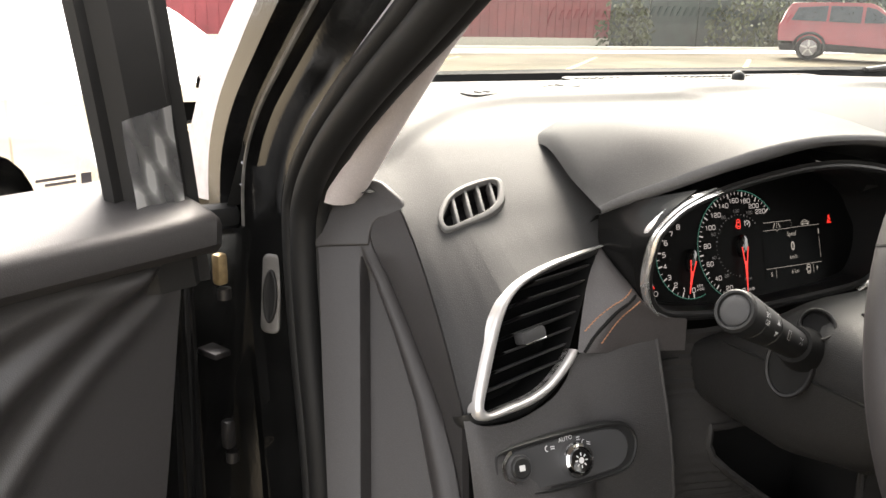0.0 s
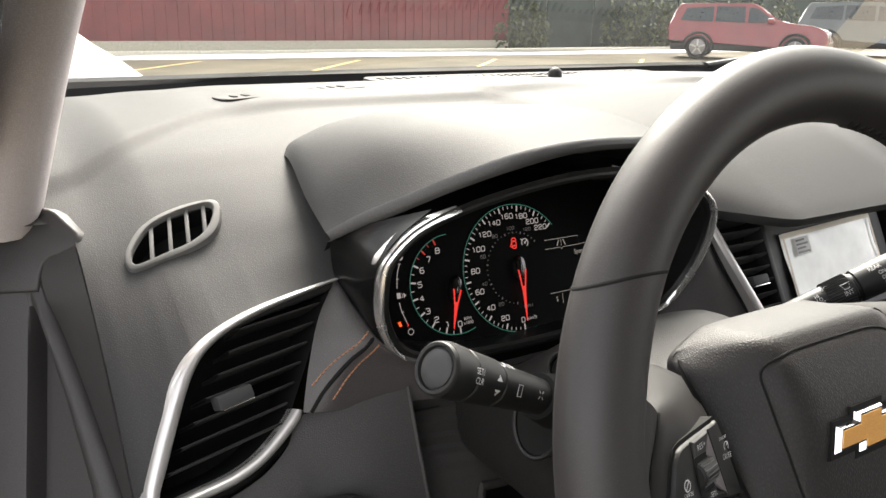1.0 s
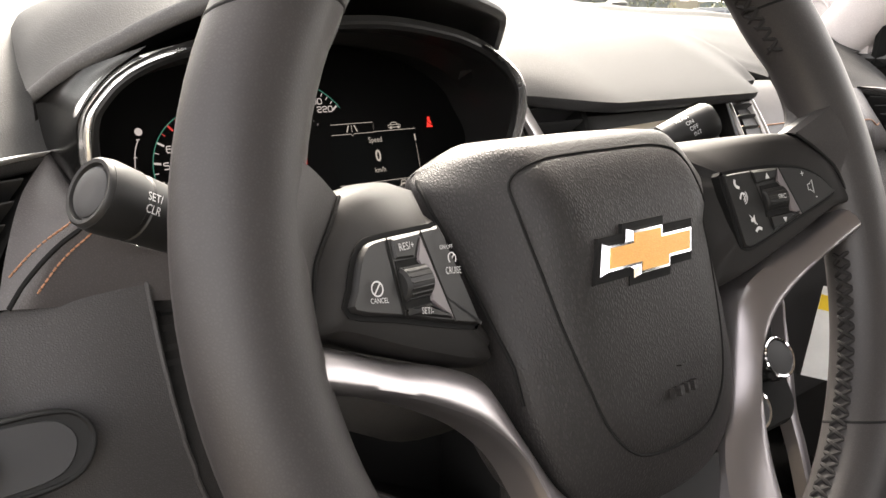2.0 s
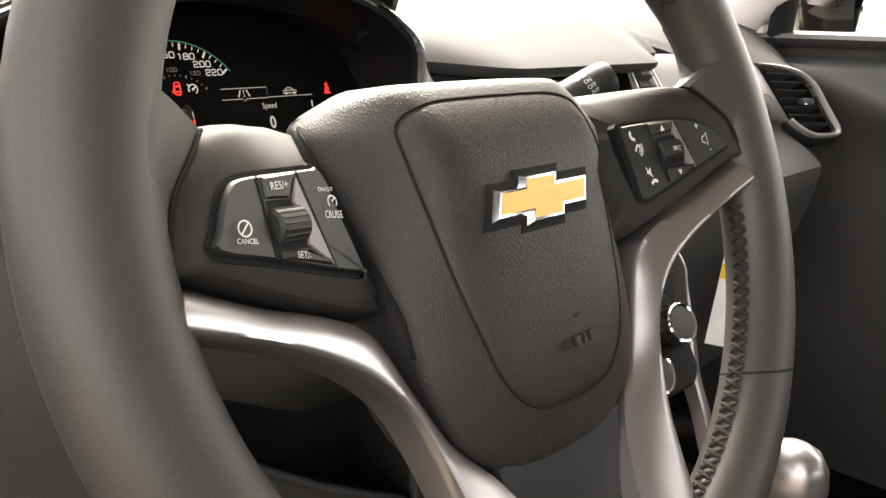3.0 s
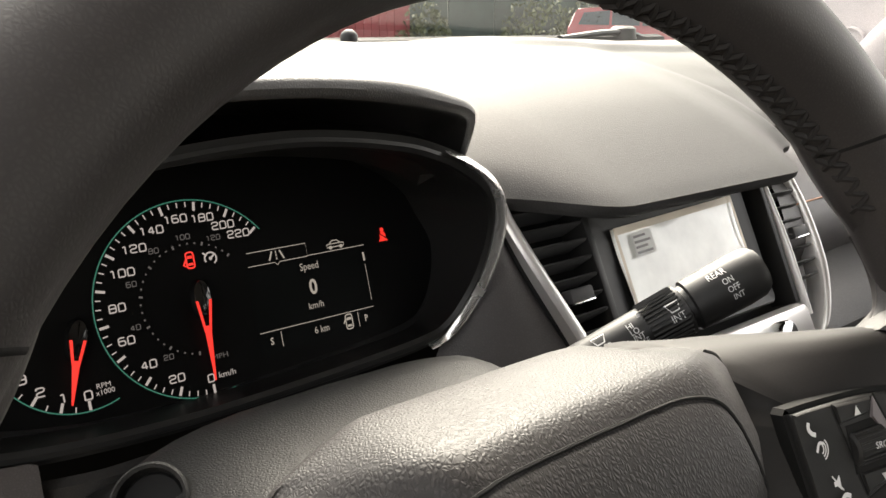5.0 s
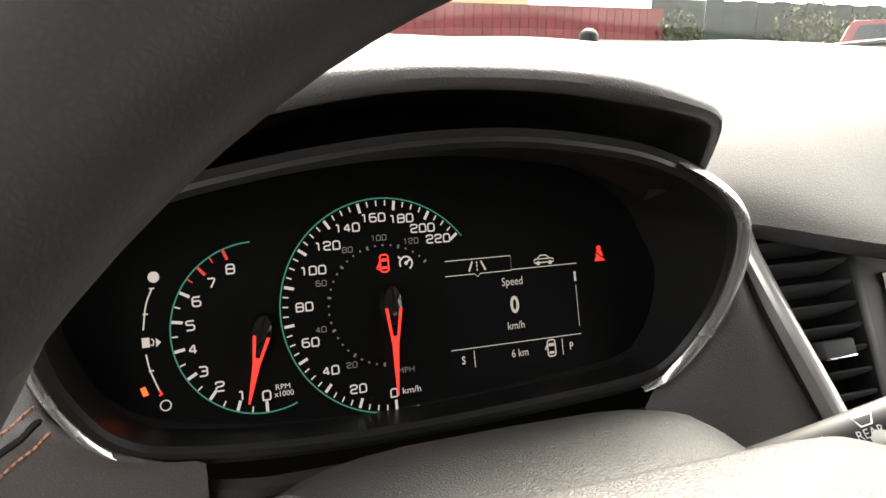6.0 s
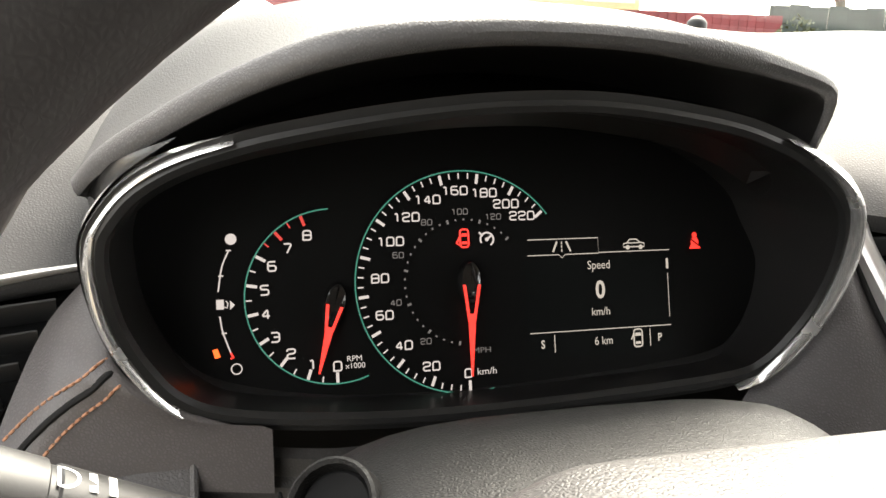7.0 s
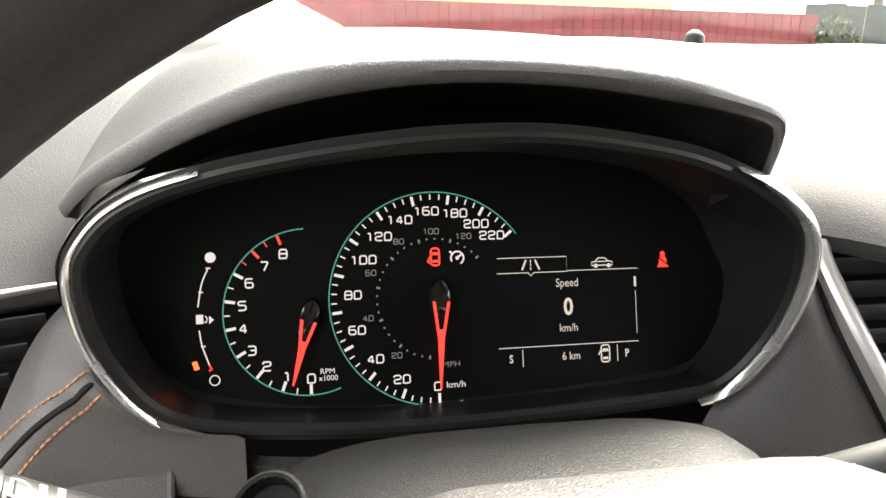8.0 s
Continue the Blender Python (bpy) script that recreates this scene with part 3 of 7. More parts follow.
def knee_point(x, z):
    gx = min(LOWROWS, key=lambda r: abs(r[-1].z - z))[-1].x - .010
    return Vector((x, knee_y(z) - .010 * smooth01((x - gx - .02) / .05) + .05 * max(0, x - .10), z))


POCKET = [(-.064, .916), (.04, .914), (.150, .905), (.150, .745), (.06, .795), (.02, .822), (-.02, .853), (-.045, .873), (-.062, .889), (-.067, .902)]


def in_pocket(x, z):
    low = float(np.interp(x, [p[0] for p in reversed(POCKET[3:])], [p[1] for p in reversed(POCKET[3:])]))
    return -.066 < x < .150 and low < z < float(np.interp(x, (-.064, .04, .150), (.916, .914, .905)))


rows = []
for j in range(93):
    z = .994 - .25 * j / 92
    gx = min(LOWROWS, key=lambda r: abs(r[-1].z - z))[-1].x - .010
    rows.append([knee_point(gx + (.20 - gx) * k / 100, z) for k in range(101)])
b, _ = sheet(rows)
bmesh.ops.delete(b, geom=[f for f in b.faces if in_pocket(f.calc_center_median().x, f.calc_center_median().z)], context="FACES")
part("panel", b, KNEE, knee)
edge = [knee_point(x, z) for x, z in POCKET]
edge = [p.lerp(q, k / 6) for p, q in zip(edge, edge[1:] + edge[:1]) for k in range(6)]
part("pocket_lip", tube([knee_point(p.x, p.z) + Vector((0, .002, 0)) for p in edge], .0042, 8, closed=True), KNEE, knee)
back = [Vector((p.x, p.y + .085, p.z - .012)) for p in edge]
b, V = sheet([edge, [p.lerp(q, .5) for p, q in zip(edge, back)], back], closed=True)
cap(b, V[-1])
part("pocket", b, MATTE, knee, "dark inside of the open pocket")
part("seam", tube([Vector((-.105 + .003 * k, knee_y(.972) - .0008 - .010 * smooth01((.003 * k - .02) / .05), .974 - .0002 * k)) for k in range(40)], .0010, 6), MATTE, knee)

# headlamp switch
SW = frame_matrix((-.217, .2045, .9275), (.115, -.004, -.004), (.02, -.90, .42))
switch = thing("headlamp_switch", "black headlamp switch panel with a chrome-ringed rotary knob", "switch", SW)
so = round_loop([(-.0653, .0125), (-.0585, .0200), (-.0239, .0243), (.0100, .0262), (.0371, .0268), (.0525, .0235), (.0601, .0118), (.0558, -.0024), (.0435, -.0105), (.0150, -.0135), (-.0106, -.0145), (-.0350, -.0145), (-.0554, -.0125), (-.0640, -.0048)], 4)
part("bezel", dome(so, [(-.001, -.006), (0, .001), (.0008, .0018), (.0018, .0018), (.0026, .0003), (.008, 0.0)]), BLACKP, switch)
KX, KY = 0.0, .0050      # the rotary knob
part("inner_plate", dome([(x * .86 - .001, (y - .006) * .80 + .006) for x, y in so], [(0, 0), (.0006, .0012), (.0016, .0012)]), SATIN, switch)
part("knob_ring", dome(circle(.0128, 40), [(0, 0), (.0002, .006), (.0010, .0085), (.0030, .0094), (.0038, .007)], pose(KX, KY, .001)), CHROME, switch, "chrome knob ring")
part("knob", dome(circle(.0094, 40), [(0, .004), (0, .0088), (.001, .0098), (.004, .0100)], pose(KX, KY, .001)), PIANO, switch)
lampb = bmesh.new()
for k in range(8):
    a = k * math.tau / 8
    stroke([(KX + .0032 * math.cos(a), KY + .0032 * math.sin(a)), (KX + .0054 * math.cos(a), KY + .0054 * math.sin(a))], .0010, .0114, bm=lampb)
poly(circle(.0023, 16, KX, KY), .0114, bm=lampb)
part("lamp_symbol", lampb, PRINT, switch, smooth=False)
part("auto_print", lettering("AUTO", .0044, pose(KX - .0055, .0208, .0022, 0, 0, 5), wide=1.0), PRINT, switch, smooth=False)
for a0, a1 in (((-.0190, .0170), (-.0155, .0170)), ((-.0190, .0155), (-.0155, .0155)), ((.0040, .0205), (.0070, .0205)), ((.0040, .0187), (.0070, .0187)), ((.0125, .0162), (.0155, .0152)), ((.0125, .0147), (.0155, .0137))):
    part("print_mark", stroke([a0, a1], .0008, .0022), PRINT, switch, smooth=False)
for x, y in ((-.0215, .0162), (.0105, .0160)):
    part("print_mark", stroke(arc(x, y, .002, 90, 270, 8), .0008, .0022), PRINT, switch, smooth=False)
DX, DY = -.0470, .0068     # the dimmer
part("dimmer_ring", dome(circle(.0098, 32), [(0, 0), (.0002, .004), (.001, .0055), (.003, .005)], pose(DX, DY, 0)), SATIN, switch)
part("dimmer_button", dome(circle(.0074, 32), [(0, .003), (0, .0062), (.001, .007), (.004, .0066)], pose(DX, DY, 0)), BLACKP, switch)
part("dimmer_mark", stroke(arc(DX, DY, .0122, 110, 250, 14), .0026, .0022), CHROME, switch, smooth=False)
part("dimmer_symbol", block(DX - .0022, DX + .0022, DY - .0020, DY + .0020, .0068, .0074), PRINT, switch)

# ---- instrument cluster ----
CT = radians(17.0)
CLUSTER = frame_matrix((0, .2834, 1.0453), (1, 0, 0), (0, -math.cos(CT), math.sin(CT)))
cluster = thing("instrument_cluster", "instrument cluster with lit white figures, red needles and a small display", "instrument cluster")
LEFT = [(-.0936, .218, 1.1247), (-.1125, .220, 1.118), (-.1276, .223, 1.1086), (-.138, .227, 1.096), (-.1415, .230, 1.087), (-.142, .2335, 1.0736), (-.139, .240, 1.0538), (-.131, .246, 1.034), (-.119, .250, 1.018), (-.099, .2535, 1.0075)]
BOTTOM = [(-.055, .256, 1.0005), (0, .2562, .9985), (.070, .2555, 1.001)]
RIGHT = [(.124, .254, 1.0056), (.1415, .251, 1.0145), (.1525, .2470, 1.0300), (.1585, .241, 1.049), (.1595, .234, 1.072), (.1545, .2285, 1.0915), (.1425, .224, 1.1055), (.125, .221, 1.117), (.108, .218, 1.1247)]
TOPL = [(.082, .2165, 1.1325), (.036, .2145, 1.139), (-.005, .2145, 1.139), (-.0425, .2155, 1.135), (-.075, .217, 1.1292)]
ring = curve(LEFT + BOTTOM + RIGHT + TOPL, 5, closed=True)
BN = Vector((0, -1, -.3)).normalized()
bc = Vector((.006, .236, 1.068))


def inward(loop, d, push):
    """The loop moved inward by d metres in its own plane, and by push along its facing."""
    out = []
    n = len(loop)
    for i, p in enumerate(loop):
        t = (loop[(i + 1) % n] - loop[i - 1]).normalized()
        q = BN.cross(t)
        if q.dot(bc - p) < 0:
            q = -q
        out.append(p + q * d + BN * push)
    return out


def flare(d, push):
    """Outwards below, straight back under the hood."""
    wide, straight = inward(ring, .003, push), [p + Vector((0, -push, .28 * push)) for p in inward(ring, .004, 0)]
    return [a.lerp(b, smooth01((p.z - 1.055) / .035)) for a, b, p in zip(wide, straight, ring)]


well = [CLUSTER @ Vector(((.93 if p.x < 0 else .95 - .045 * smooth01((p.z - 1.055) / .03)) * p.x, .868 * (p.z - 1.0453), 0)) for p in ring]
inner = inward(ring, .0085, -.001)
b, _ = sheet([inner, [a.lerp(c, .06) for a, c in zip(inner, well)], [a.lerp(c, .35) for a, c in zip(inner, well)], [a.lerp(c, .7) for a, c in zip(inner, well)], [a + CLUSTER.to_3x3() @ Vector((0, 0, -.003)) for a in well]], closed=True)
part("well", b, WELL, cluster)
b, _ = sheet([inward(ring, .0085, -.001), inward(ring, .0072, .0016), inward(ring, .0045, .0022), inward(ring, .003, .001)], closed=True)
part("inner_rim", b, BLACKP, cluster)
b, _ = sheet([inward(ring, .0035, .0004), inward(ring, .0, .0002), flare(-.004, -.006), flare(-.010, -.022), flare(-.014, -.05)], closed=True)
part("housing", b, BLACKP, cluster, "black housing")
P = even(curve([(-.1480, .290, 1.0975), (-.1470, .2915, 1.082), (-.1445, .2910, 1.066), (-.1398, .2800, 1.0530), (-.1350, .2680, 1.0416), (-.1265, .2540, 1.0260), (-.114, .2540, 1.012), (-.098, .2550, 1.004)], 6), 40)
Q = even(curve([(-.110, .2240, 1.1230), (-.1300, .2270, 1.1085), (-.1425, .2320, 1.090), (-.1435, .2365, 1.0736), (-.1400, .2425, 1.0538), (-.1315, .2480, 1.034), (-.1195, .2515, 1.018), (-.099, .2545, 1.0065)], 6), 40)
b, _ = sheet([[p.lerp(q, k / 10) + Vector((-.8, -.3, .1)) * .0045 * math.sin(math.pi * k / 10) * min(1, (39 - i) / 14) for k in range(11)] for i, (p, q) in enumerate(zip(P, Q))])
part("housing_cheek", b, CHEEK, cluster, "smooth black side of the housing")
nL = (len(LEFT) - 1) * 5 + 1
iR = (len(LEFT) + len(BOTTOM)) * 5
nR = (len(RIGHT) - 1) * 5 + 1
for i0, cnt in ((0, nL), (iR, nR)):
    A, B = inward(ring, -.0012 if i0 == 0 else -.0045, -.002)[i0:i0 + cnt], inward(ring, .0042 if i0 == 0 else .0062, .001 if i0 == 0 else .0025)[i0:i0 + cnt]
    if i0 == 0:     # broad at the upper corner, where it wraps round the housing
        for k in range(cnt):
            w = math.sin(math.pi * min(max((k - 2) / 26, 0), 1)) ** 1.2
            A[k] = A[k] + Vector((-.0004, .0060, .0004)) * w
    for k in range(20):     # taper to points at both ends, longer at the upper one
        for j, span in ((k, 20 if i0 == 0 else 6), (cnt - 1 - k, 6 if i0 == 0 else 20)):
            if k >= span:
                continue
            w = (k / span) ** .8
            mid = A[j].lerp(B[j], .6)
            A[j], B[j] = mid.lerp(A[j], w), mid.lerp(B[j], w)
    part("chrome_trim", ribbon(A, B, BN, bulge=.0042 if i0 == 0 else .0048, depth=.004), TRIMCHROME, cluster, "bright chrome trim")
face = bmesh.new()
cap(face, [face.verts.new(p) for p in well])
part("dial_face", face, DIALFACE, cluster)


def on_dial(name, bm, material, label=""):
    bmesh.ops.transform(bm, matrix=CLUSTER, verts=bm.verts)
    return part(name, bm, material, cluster, label, smooth=False)


SIGNS = {"0": ([(0, 0), (1, 0), (1, 1), (0, 1), (0, 0)],), "1": ([(.25, .86), (.62, 1), (.62, 0)],), "2": ([(0, .74), (0, 1), (1, 1), (1, .53), (0, .47), (0, 0), (1, 0)],),
         "3": ([(0, 1), (1, 1), (1, 0), (0, 0)], [(.3, .52), (1, .52)]), "4": ([(.74, 0), (.74, 1), (0, .27), (1, .27)],), "5": ([(1, 1), (0, 1), (0, .57), (1, .57), (1, 0), (0, 0)],),
         "6": ([(.95, 1), (0, 1), (0, 0), (1, 0), (1, .57), (0, .57)],), "7": ([(0, 1), (1, 1), (.38, 0)],), "8": ([(0, 0), (1, 0), (1, 1), (0, 1), (0, 0)], [(0, .52), (1, .52)])}


def rounded(points, r):
    """A bent line with its corners rounded off."""
    P = [Vector((x, y)) for x, y in points]
    closed = (P[0] - P[-1]).length < 1e-6
    if closed:
        P = [P[0].lerp(P[1], .5)] + P[1:] + [P[0], P[0].lerp(P[1], .5)]
    out = [P[0]]
    for a, b, c in zip(P, P[1:], P[2:]):
        ra, rc = min(r, (a - b).length * .5), min(r, (c - b).length * .5)
        p, q = b + (a - b).normalized() * ra, b + (c - b).normalized() * rc
        out += [p.lerp(b, f).lerp(b.lerp(q, f), f) for f in (0, .25, .5, .75, 1)]
    out.append(P[-1])
    keep = [out[0]]
    for p in out[1:]:
        if (p - keep[-1]).length > 1e-6:
            keep.append(p)
    return [tuple(p) for p in keep]


def figures(text, x, y, h, w, line, gap, bm=None):
    """Wide square-cut figures as the dials print them, centred on (x, y)."""
    bm = bm or bmesh.new()
    x0 = x - (len(text) * w + (len(text) - 1) * gap) / 2
    for k, c in enumerate(text):
        for pts in SIGNS[c]:
            stroke(rounded([(x0 + k * (w + gap) + px * w, y - h / 2 + py * h) for px, py in pts], w * .34), line, .0011, bm=bm)
    return bm


def gauge(cx, cy, r_tick, r_num, r_ring, a0, step, count, texts, minor, size, red_from=99, wide=1.3):
    for k in range((count - 1) * minor + 1):
        a = radians(a0 - step * k / minor)
        major = k % minor == 0
        ln, wd = (.0044, .0013) if major else (.0025, .0006)
        red = k / minor >= red_from and k / minor < count - .5
        c, s = math.cos(a), math.sin(a)
        ro = r_tick + .0022
        b = bmesh.new()
        stroke([(cx + (ro - ln) * c, cy + (ro - ln) * s), (cx + ro * c, cy + ro * s)], wd, .0011, bm=b)
        on_dial("tick_mark", b, DIMRED if red else LIT)
    for s, (x, y) in zip(texts, r_num):
        on_dial("figure", figures(s, x, y, size * .64, size * .54, size * .118, size * .21), LIT)
    return


SP, TA = (.0045, .0065), (-.0532, .0030)
gauge(*SP, .0455, [(.0039, -.0336), (-.0125, -.0294), (-.0243, -.0196), (-.0321, -.0063), (-.0334, .0095), (-.0283, .0251), (-.0209, .0354), (-.0112, .0428), (.0013, .0465), (.0147, .0453), (.0248, .0402), (.0321, .0347)], .0487, 270, 21.0, 12, [str(20 * k) for k in range(12)], 4, .0056)
gauge(*TA, .0342, [(-.053, -.0265), (-.0636, -.0250), (-.072, -.0200), (-.0782, -.0128), (-.0817, -.0030), (-.0818, .0068), (-.0785, .0165), (-.0717, .0237), (-.0636, .0289)], .037, 270, 19.9, 9, [str(k) for k in range(9)], 2, .0060, red_from=6.4)
on_dial("ring", stroke(arc(*SP, .0487, 283, 36, 90), .0006, .001), TEAL)
on_dial("ring", stroke(arc(*TA, .0368, 291, 92, 60), .0006, .001), TEAL)
for k in range(29):
    a = radians(262 - 7.85 * k)
    b = bmesh.new()
    if k % 4:
        stroke([(SP[0] + .0268 * math.cos(a), SP[1] + .0268 * math.sin(a)), (SP[0] + .0276 * math.cos(a), SP[1] + .0276 * math.sin(a))], .0009, .001, bm=b)
    else:
        stroke([(SP[0] + .0262 * math.cos(a), SP[1] + .0262 * math.sin(a)), (SP[0] + .0280 * math.cos(a), SP[1] + .0280 * math.sin(a))], .0010, .001, bm=b)
    on_dial("mph_tick", b, LITDIM)
for s, (x, y) in (("20", (-.0145, -.0185)), ("40", (-.027, -.0012)), ("60", (-.0251, .0191)), ("80", (-.0119, .0329)), ("100", (.0031, .0372)), ("120", (.0184, .0346)), ("MPH", (.0106, -.0241))):
    on_dial("mph_figure", lettering(s, .0036, Matrix.Translation((x, y, .001)), wide=1.2) if s == "MPH" else figures(s, x, y, .0024, .0019, .0004, .0008), LITDIM)
on_dial("unit", lettering("km/h", .0042, Matrix.Translation((.0125, -.0334, .001)), wide=1.1), LIT)
on_dial("unit", lettering("RPM", .0034, Matrix.Translation((-.0458, -.0238, .001)), wide=1.05), LIT)
on_dial("unit", lettering("x1000", .0034, Matrix.Translation((-.0455, -.0268, .001)), wide=1.0), LIT)


def needle(cx, cy, tip, spread):
    """A two-pronged red needle that points away from its hub."""
    d = (Vector(tip) - Vector((cx, cy))).normalized()
    s = Vector((-d.y, d.x))
    P = lambda a, c: Vector((cx, cy)) + d * a + s * c
    L = (Vector(tip) - Vector((cx, cy))).length
    b = bmesh.new()
    for k in (-1, 1):     # two prongs beside the hub, joined into one blade
        pts = [P(L * .06, k * (spread + .0007)), P(L * .06, k * (spread - .0007)), P(L * .40, k * .0007), P(L * .44, k * .0017)]
        poly(pts if k < 0 else pts[::-1], .0052, bm=b)
    poly([P(L * .36, -.0018), P(L, -.0004), P(L, .0004), P(L * .36, .0018)], .0053, bm=b)
    on_dial("needle", b, LITRED, "glowing red two-pronged needle")
    cone = round_loop([tuple(P(-.0085, 0)), tuple(P(-.005, .0042)), tuple(P(.003, .0052)), tuple(P(.010, .0034)), tuple(P(.0115, 0)), tuple(P(.010, -.0034)), tuple(P(.003, -.0052)), tuple(P(-.005, -.0042))], 4)
    hb = dome(cone, [(0, 0), (.0003, .003), (.0012, .0046), (.004, .0050)])
    bmesh.ops.transform(hb, matrix=CLUSTER, verts=hb.verts)
    part("needle_hub", hb, PIANO, cluster)


needle(.0062, .0075, (.0045, -.0346), .0034)
needle(-.0532, .0008, (-.0612, -.0287), .0030)
# fuel gauge
b = bmesh.new()
stroke(curve([(-.0957, .0235, 0), (-.0985, .0170, 0), (-.1003, .0070, 0)], 6), .0006, .001, bm=b)
stroke(curve([(-.1000, -.0030, 0), (-.0990, -.0095, 0), (-.0962, -.0180, 0)], 6), .0006, .001, bm=b)
for p in ((-.0990, .0134), (-.0985, -.0099), (-.0957, .0237)):
    stroke([(p[0] - .001, p[1]), (p[0] + .001, p[1])], .0006, .001, bm=b)
stroke(circle(.0021, 20, -.0941, -.0247), .0005, .001, closed=True, bm=b)
poly(circle(.0023, 20, -.0946, .0283), .001, bm=b)
poly([(-.1012, -.0002), (-.0982, -.0002), (-.0982, .0038), (-.1012, .0038)], .001, bm=b)
stroke([(-.0980, .0008), (-.0970, .0002), (-.0966, .0022), (-.0974, .0032)], .0005, .001, bm=b)
poly([(-.0958, -.0005), (-.0938, .0014), (-.0958, .0033)], .001, bm=b)
on_dial("fuel_gauge", b, LIT)
on_dial("fuel_bar", poly([(-.1034, -.0165), (-.1014, -.0160), (-.1002, -.0195), (-.1024, -.0200)], .001), LITORANGE)
on_dial("fuel_mark", stroke([(-.0962, -.0180), (-.0952, -.0200), (-.0964, -.0204)], .0008, .001), LITRED)
# display
b = bmesh.new()
stroke([(.0342, .0236), (.0685, .0236), (.0685, .0168), (.1046, .0168)], .0004, .001, bm=b)
stroke([(.0338, .0165), (.0490, .0165), (.0505, .0150), (.0520, .0165), (.0685, .0165)], .0004, .001, bm=b)
stroke([(.0334, -.0183), (.1036, -.0183)], .0004, .001, bm=b)
for x in (.0450, .0925):
    stroke([(x, -.0195), (x, -.0275)], .0004, .001, bm=b)
stroke([(.1031, .0060), (.1031, -.0145)], .0003, .001, bm=b)
poly([(.1025, .0080), (.1037, .0080), (.1037, .0128), (.1025, .0128)], .001, bm=b)
for k in (-1, 1):
    stroke([(.0505 + k * .0043, .0178), (.0505 + k * .0022, .0225)], .0009, .001, bm=b)
for y0 in (.0178, .0196, .0212):
    stroke([(.0505, y0), (.0505, y0 + .0012)], .0006, .001, bm=b)
stroke([(.0812, .0188), (.0812, .0203), (.0830, .0207), (.0845, .0223), (.0878, .0223), (.0895, .0208), (.0918, .0203), (.0918, .0188)], .0006, .001, closed=True, bm=b)
stroke([(.0834, .0206), (.0893, .0206)], .0005, .001, bm=b)
for x in (.0832, .0898):
    poly(circle(.0011, 12, x, .0186), .0012, bm=b)
stroke(rounded_rect(.0042, .0080, .0012, 3, .0863, -.0234), .0007, .001, closed=True, bm=b)
stroke([(.0842, -.0215), (.0828, -.0240)], .0007, .001, bm=b)
poly([(.0846, -.0225), (.0880, -.0225), (.0876, -.0210), (.0850, -.0210)], .001, bm=b)
poly([(.0848, -.0262), (.0878, -.0262), (.0876, -.0250), (.0850, -.0250)], .001, bm=b)
on_dial("display_outline", b, LITWARM)
for s, size, x, y, w, bold in (("Speed", .0056, .0683, .0110, .85, 0), ("0", .0112, .0685, -.0006, .85, .0003), ("km/h", .0052, .0683, -.0103, .9, 0), ("S", .0052, .0393, -.0237, .8, .0001), ("6 km", .0054, .0690, -.0237, .85, 0), ("P", .0052, .0974, -.0239, .8, .0001)):
    on_dial("display_text", lettering(s, size, Matrix.Translation((x, y, .001)), wide=w, bold=bold), LITWARM)
on_dial("display_screen", poly([(.0325, -.0300), (.1055, -.0300), (.1055, .0150), (.0325, .0150)], .0004), surface("display_dark", (.0032, .0038, .0038), .5, spec=.05))
# warning lamps
b = bmesh.new()
poly(circle(.0013, 14, .1182, .0233), .001, bm=b)
poly([(.1170, .0220), (.1194, .0220), (.1202, .0206), (.1201, .0190), (.1212, .0168), (.1152, .0168), (.1163, .0190), (.1162, .0206)], .001, bm=b)
on_dial("seat_belt_lamp", b, LITRED)
on_dial("seat_belt_stripe", stroke([(.1160, .0214), (.1204, .0180)], .0007, .0013), DIALFACE)
b = bmesh.new()
stroke(rounded_rect(.0038, .0078, .0012, 3, .0048, .0254), .0008, .001, closed=True, bm=b)
stroke([(.0029, .0262), (.0012, .0232), (.0026, .0226)], .0009, .001, bm=b)
poly([(.0034, .0262), (.0062, .0262), (.0059, .0276), (.0037, .0276)], .001, bm=b)
poly([(.0034, .0228), (.0062, .0228), (.0060, .0240), (.0036, .0240)], .001, bm=b)
on_dial("door_lamp", b, LITRED)
b = bmesh.new()
stroke(arc(.0152, .0246, .0030, -60, 210, 20), .0008, .001, bm=b)
stroke([(.0152, .0246), (.0172, .0262)], .0009, .001, bm=b)
stroke([(.0116, .0278), (.0134, .0262)], .0009, .001, bm=b)
poly(circle(.0009, 10, .0152, .0246), .001, bm=b)
on_dial("cruise_lamp", b, LIT)

# ---- hood over the cluster ----
LIPLOW = [(-.150, .287, 1.0925), (-.139, .268, 1.104), (-.123, .249, 1.115), (-.095, .224, 1.1325), (-.062, .206, 1.146), (-.018, .203, 1.1532), (.029, .203, 1.1532), (.070, .206, 1.1483), (.099, .212, 1.1435), (.119, .217, 1.1385), (.1250, .223, 1.130), (.1275, .235, 1.109)]
LIPTOP = [(-.1525, .287, 1.099), (-.1395, .267, 1.1135), (-.122, .247, 1.1265), (-.0935, .222, 1.1440), (-.060, .2045, 1.1575), (-.018, .2015, 1.1625), (.030, .2015, 1.1620), (.071, .2045, 1.1580), (.101, .211, 1.1515), (.122, .2165, 1.1445), (.1290, .223, 1.1345), (.1318, .236, 1.113)]
MIDL = [(-.1450, .335, 1.111), (-.1405, .330, 1.1225), (-.123, .318, 1.1415), (-.098, .305, 1.158), (-.062, .300, 1.168), (-.018, .298, 1.171), (.032, .298, 1.1705), (.075, .300, 1.168), (.106, .305, 1.161), (.126, .310, 1.150), (.139, .318, 1.132), (.144, .330, 1.112)]
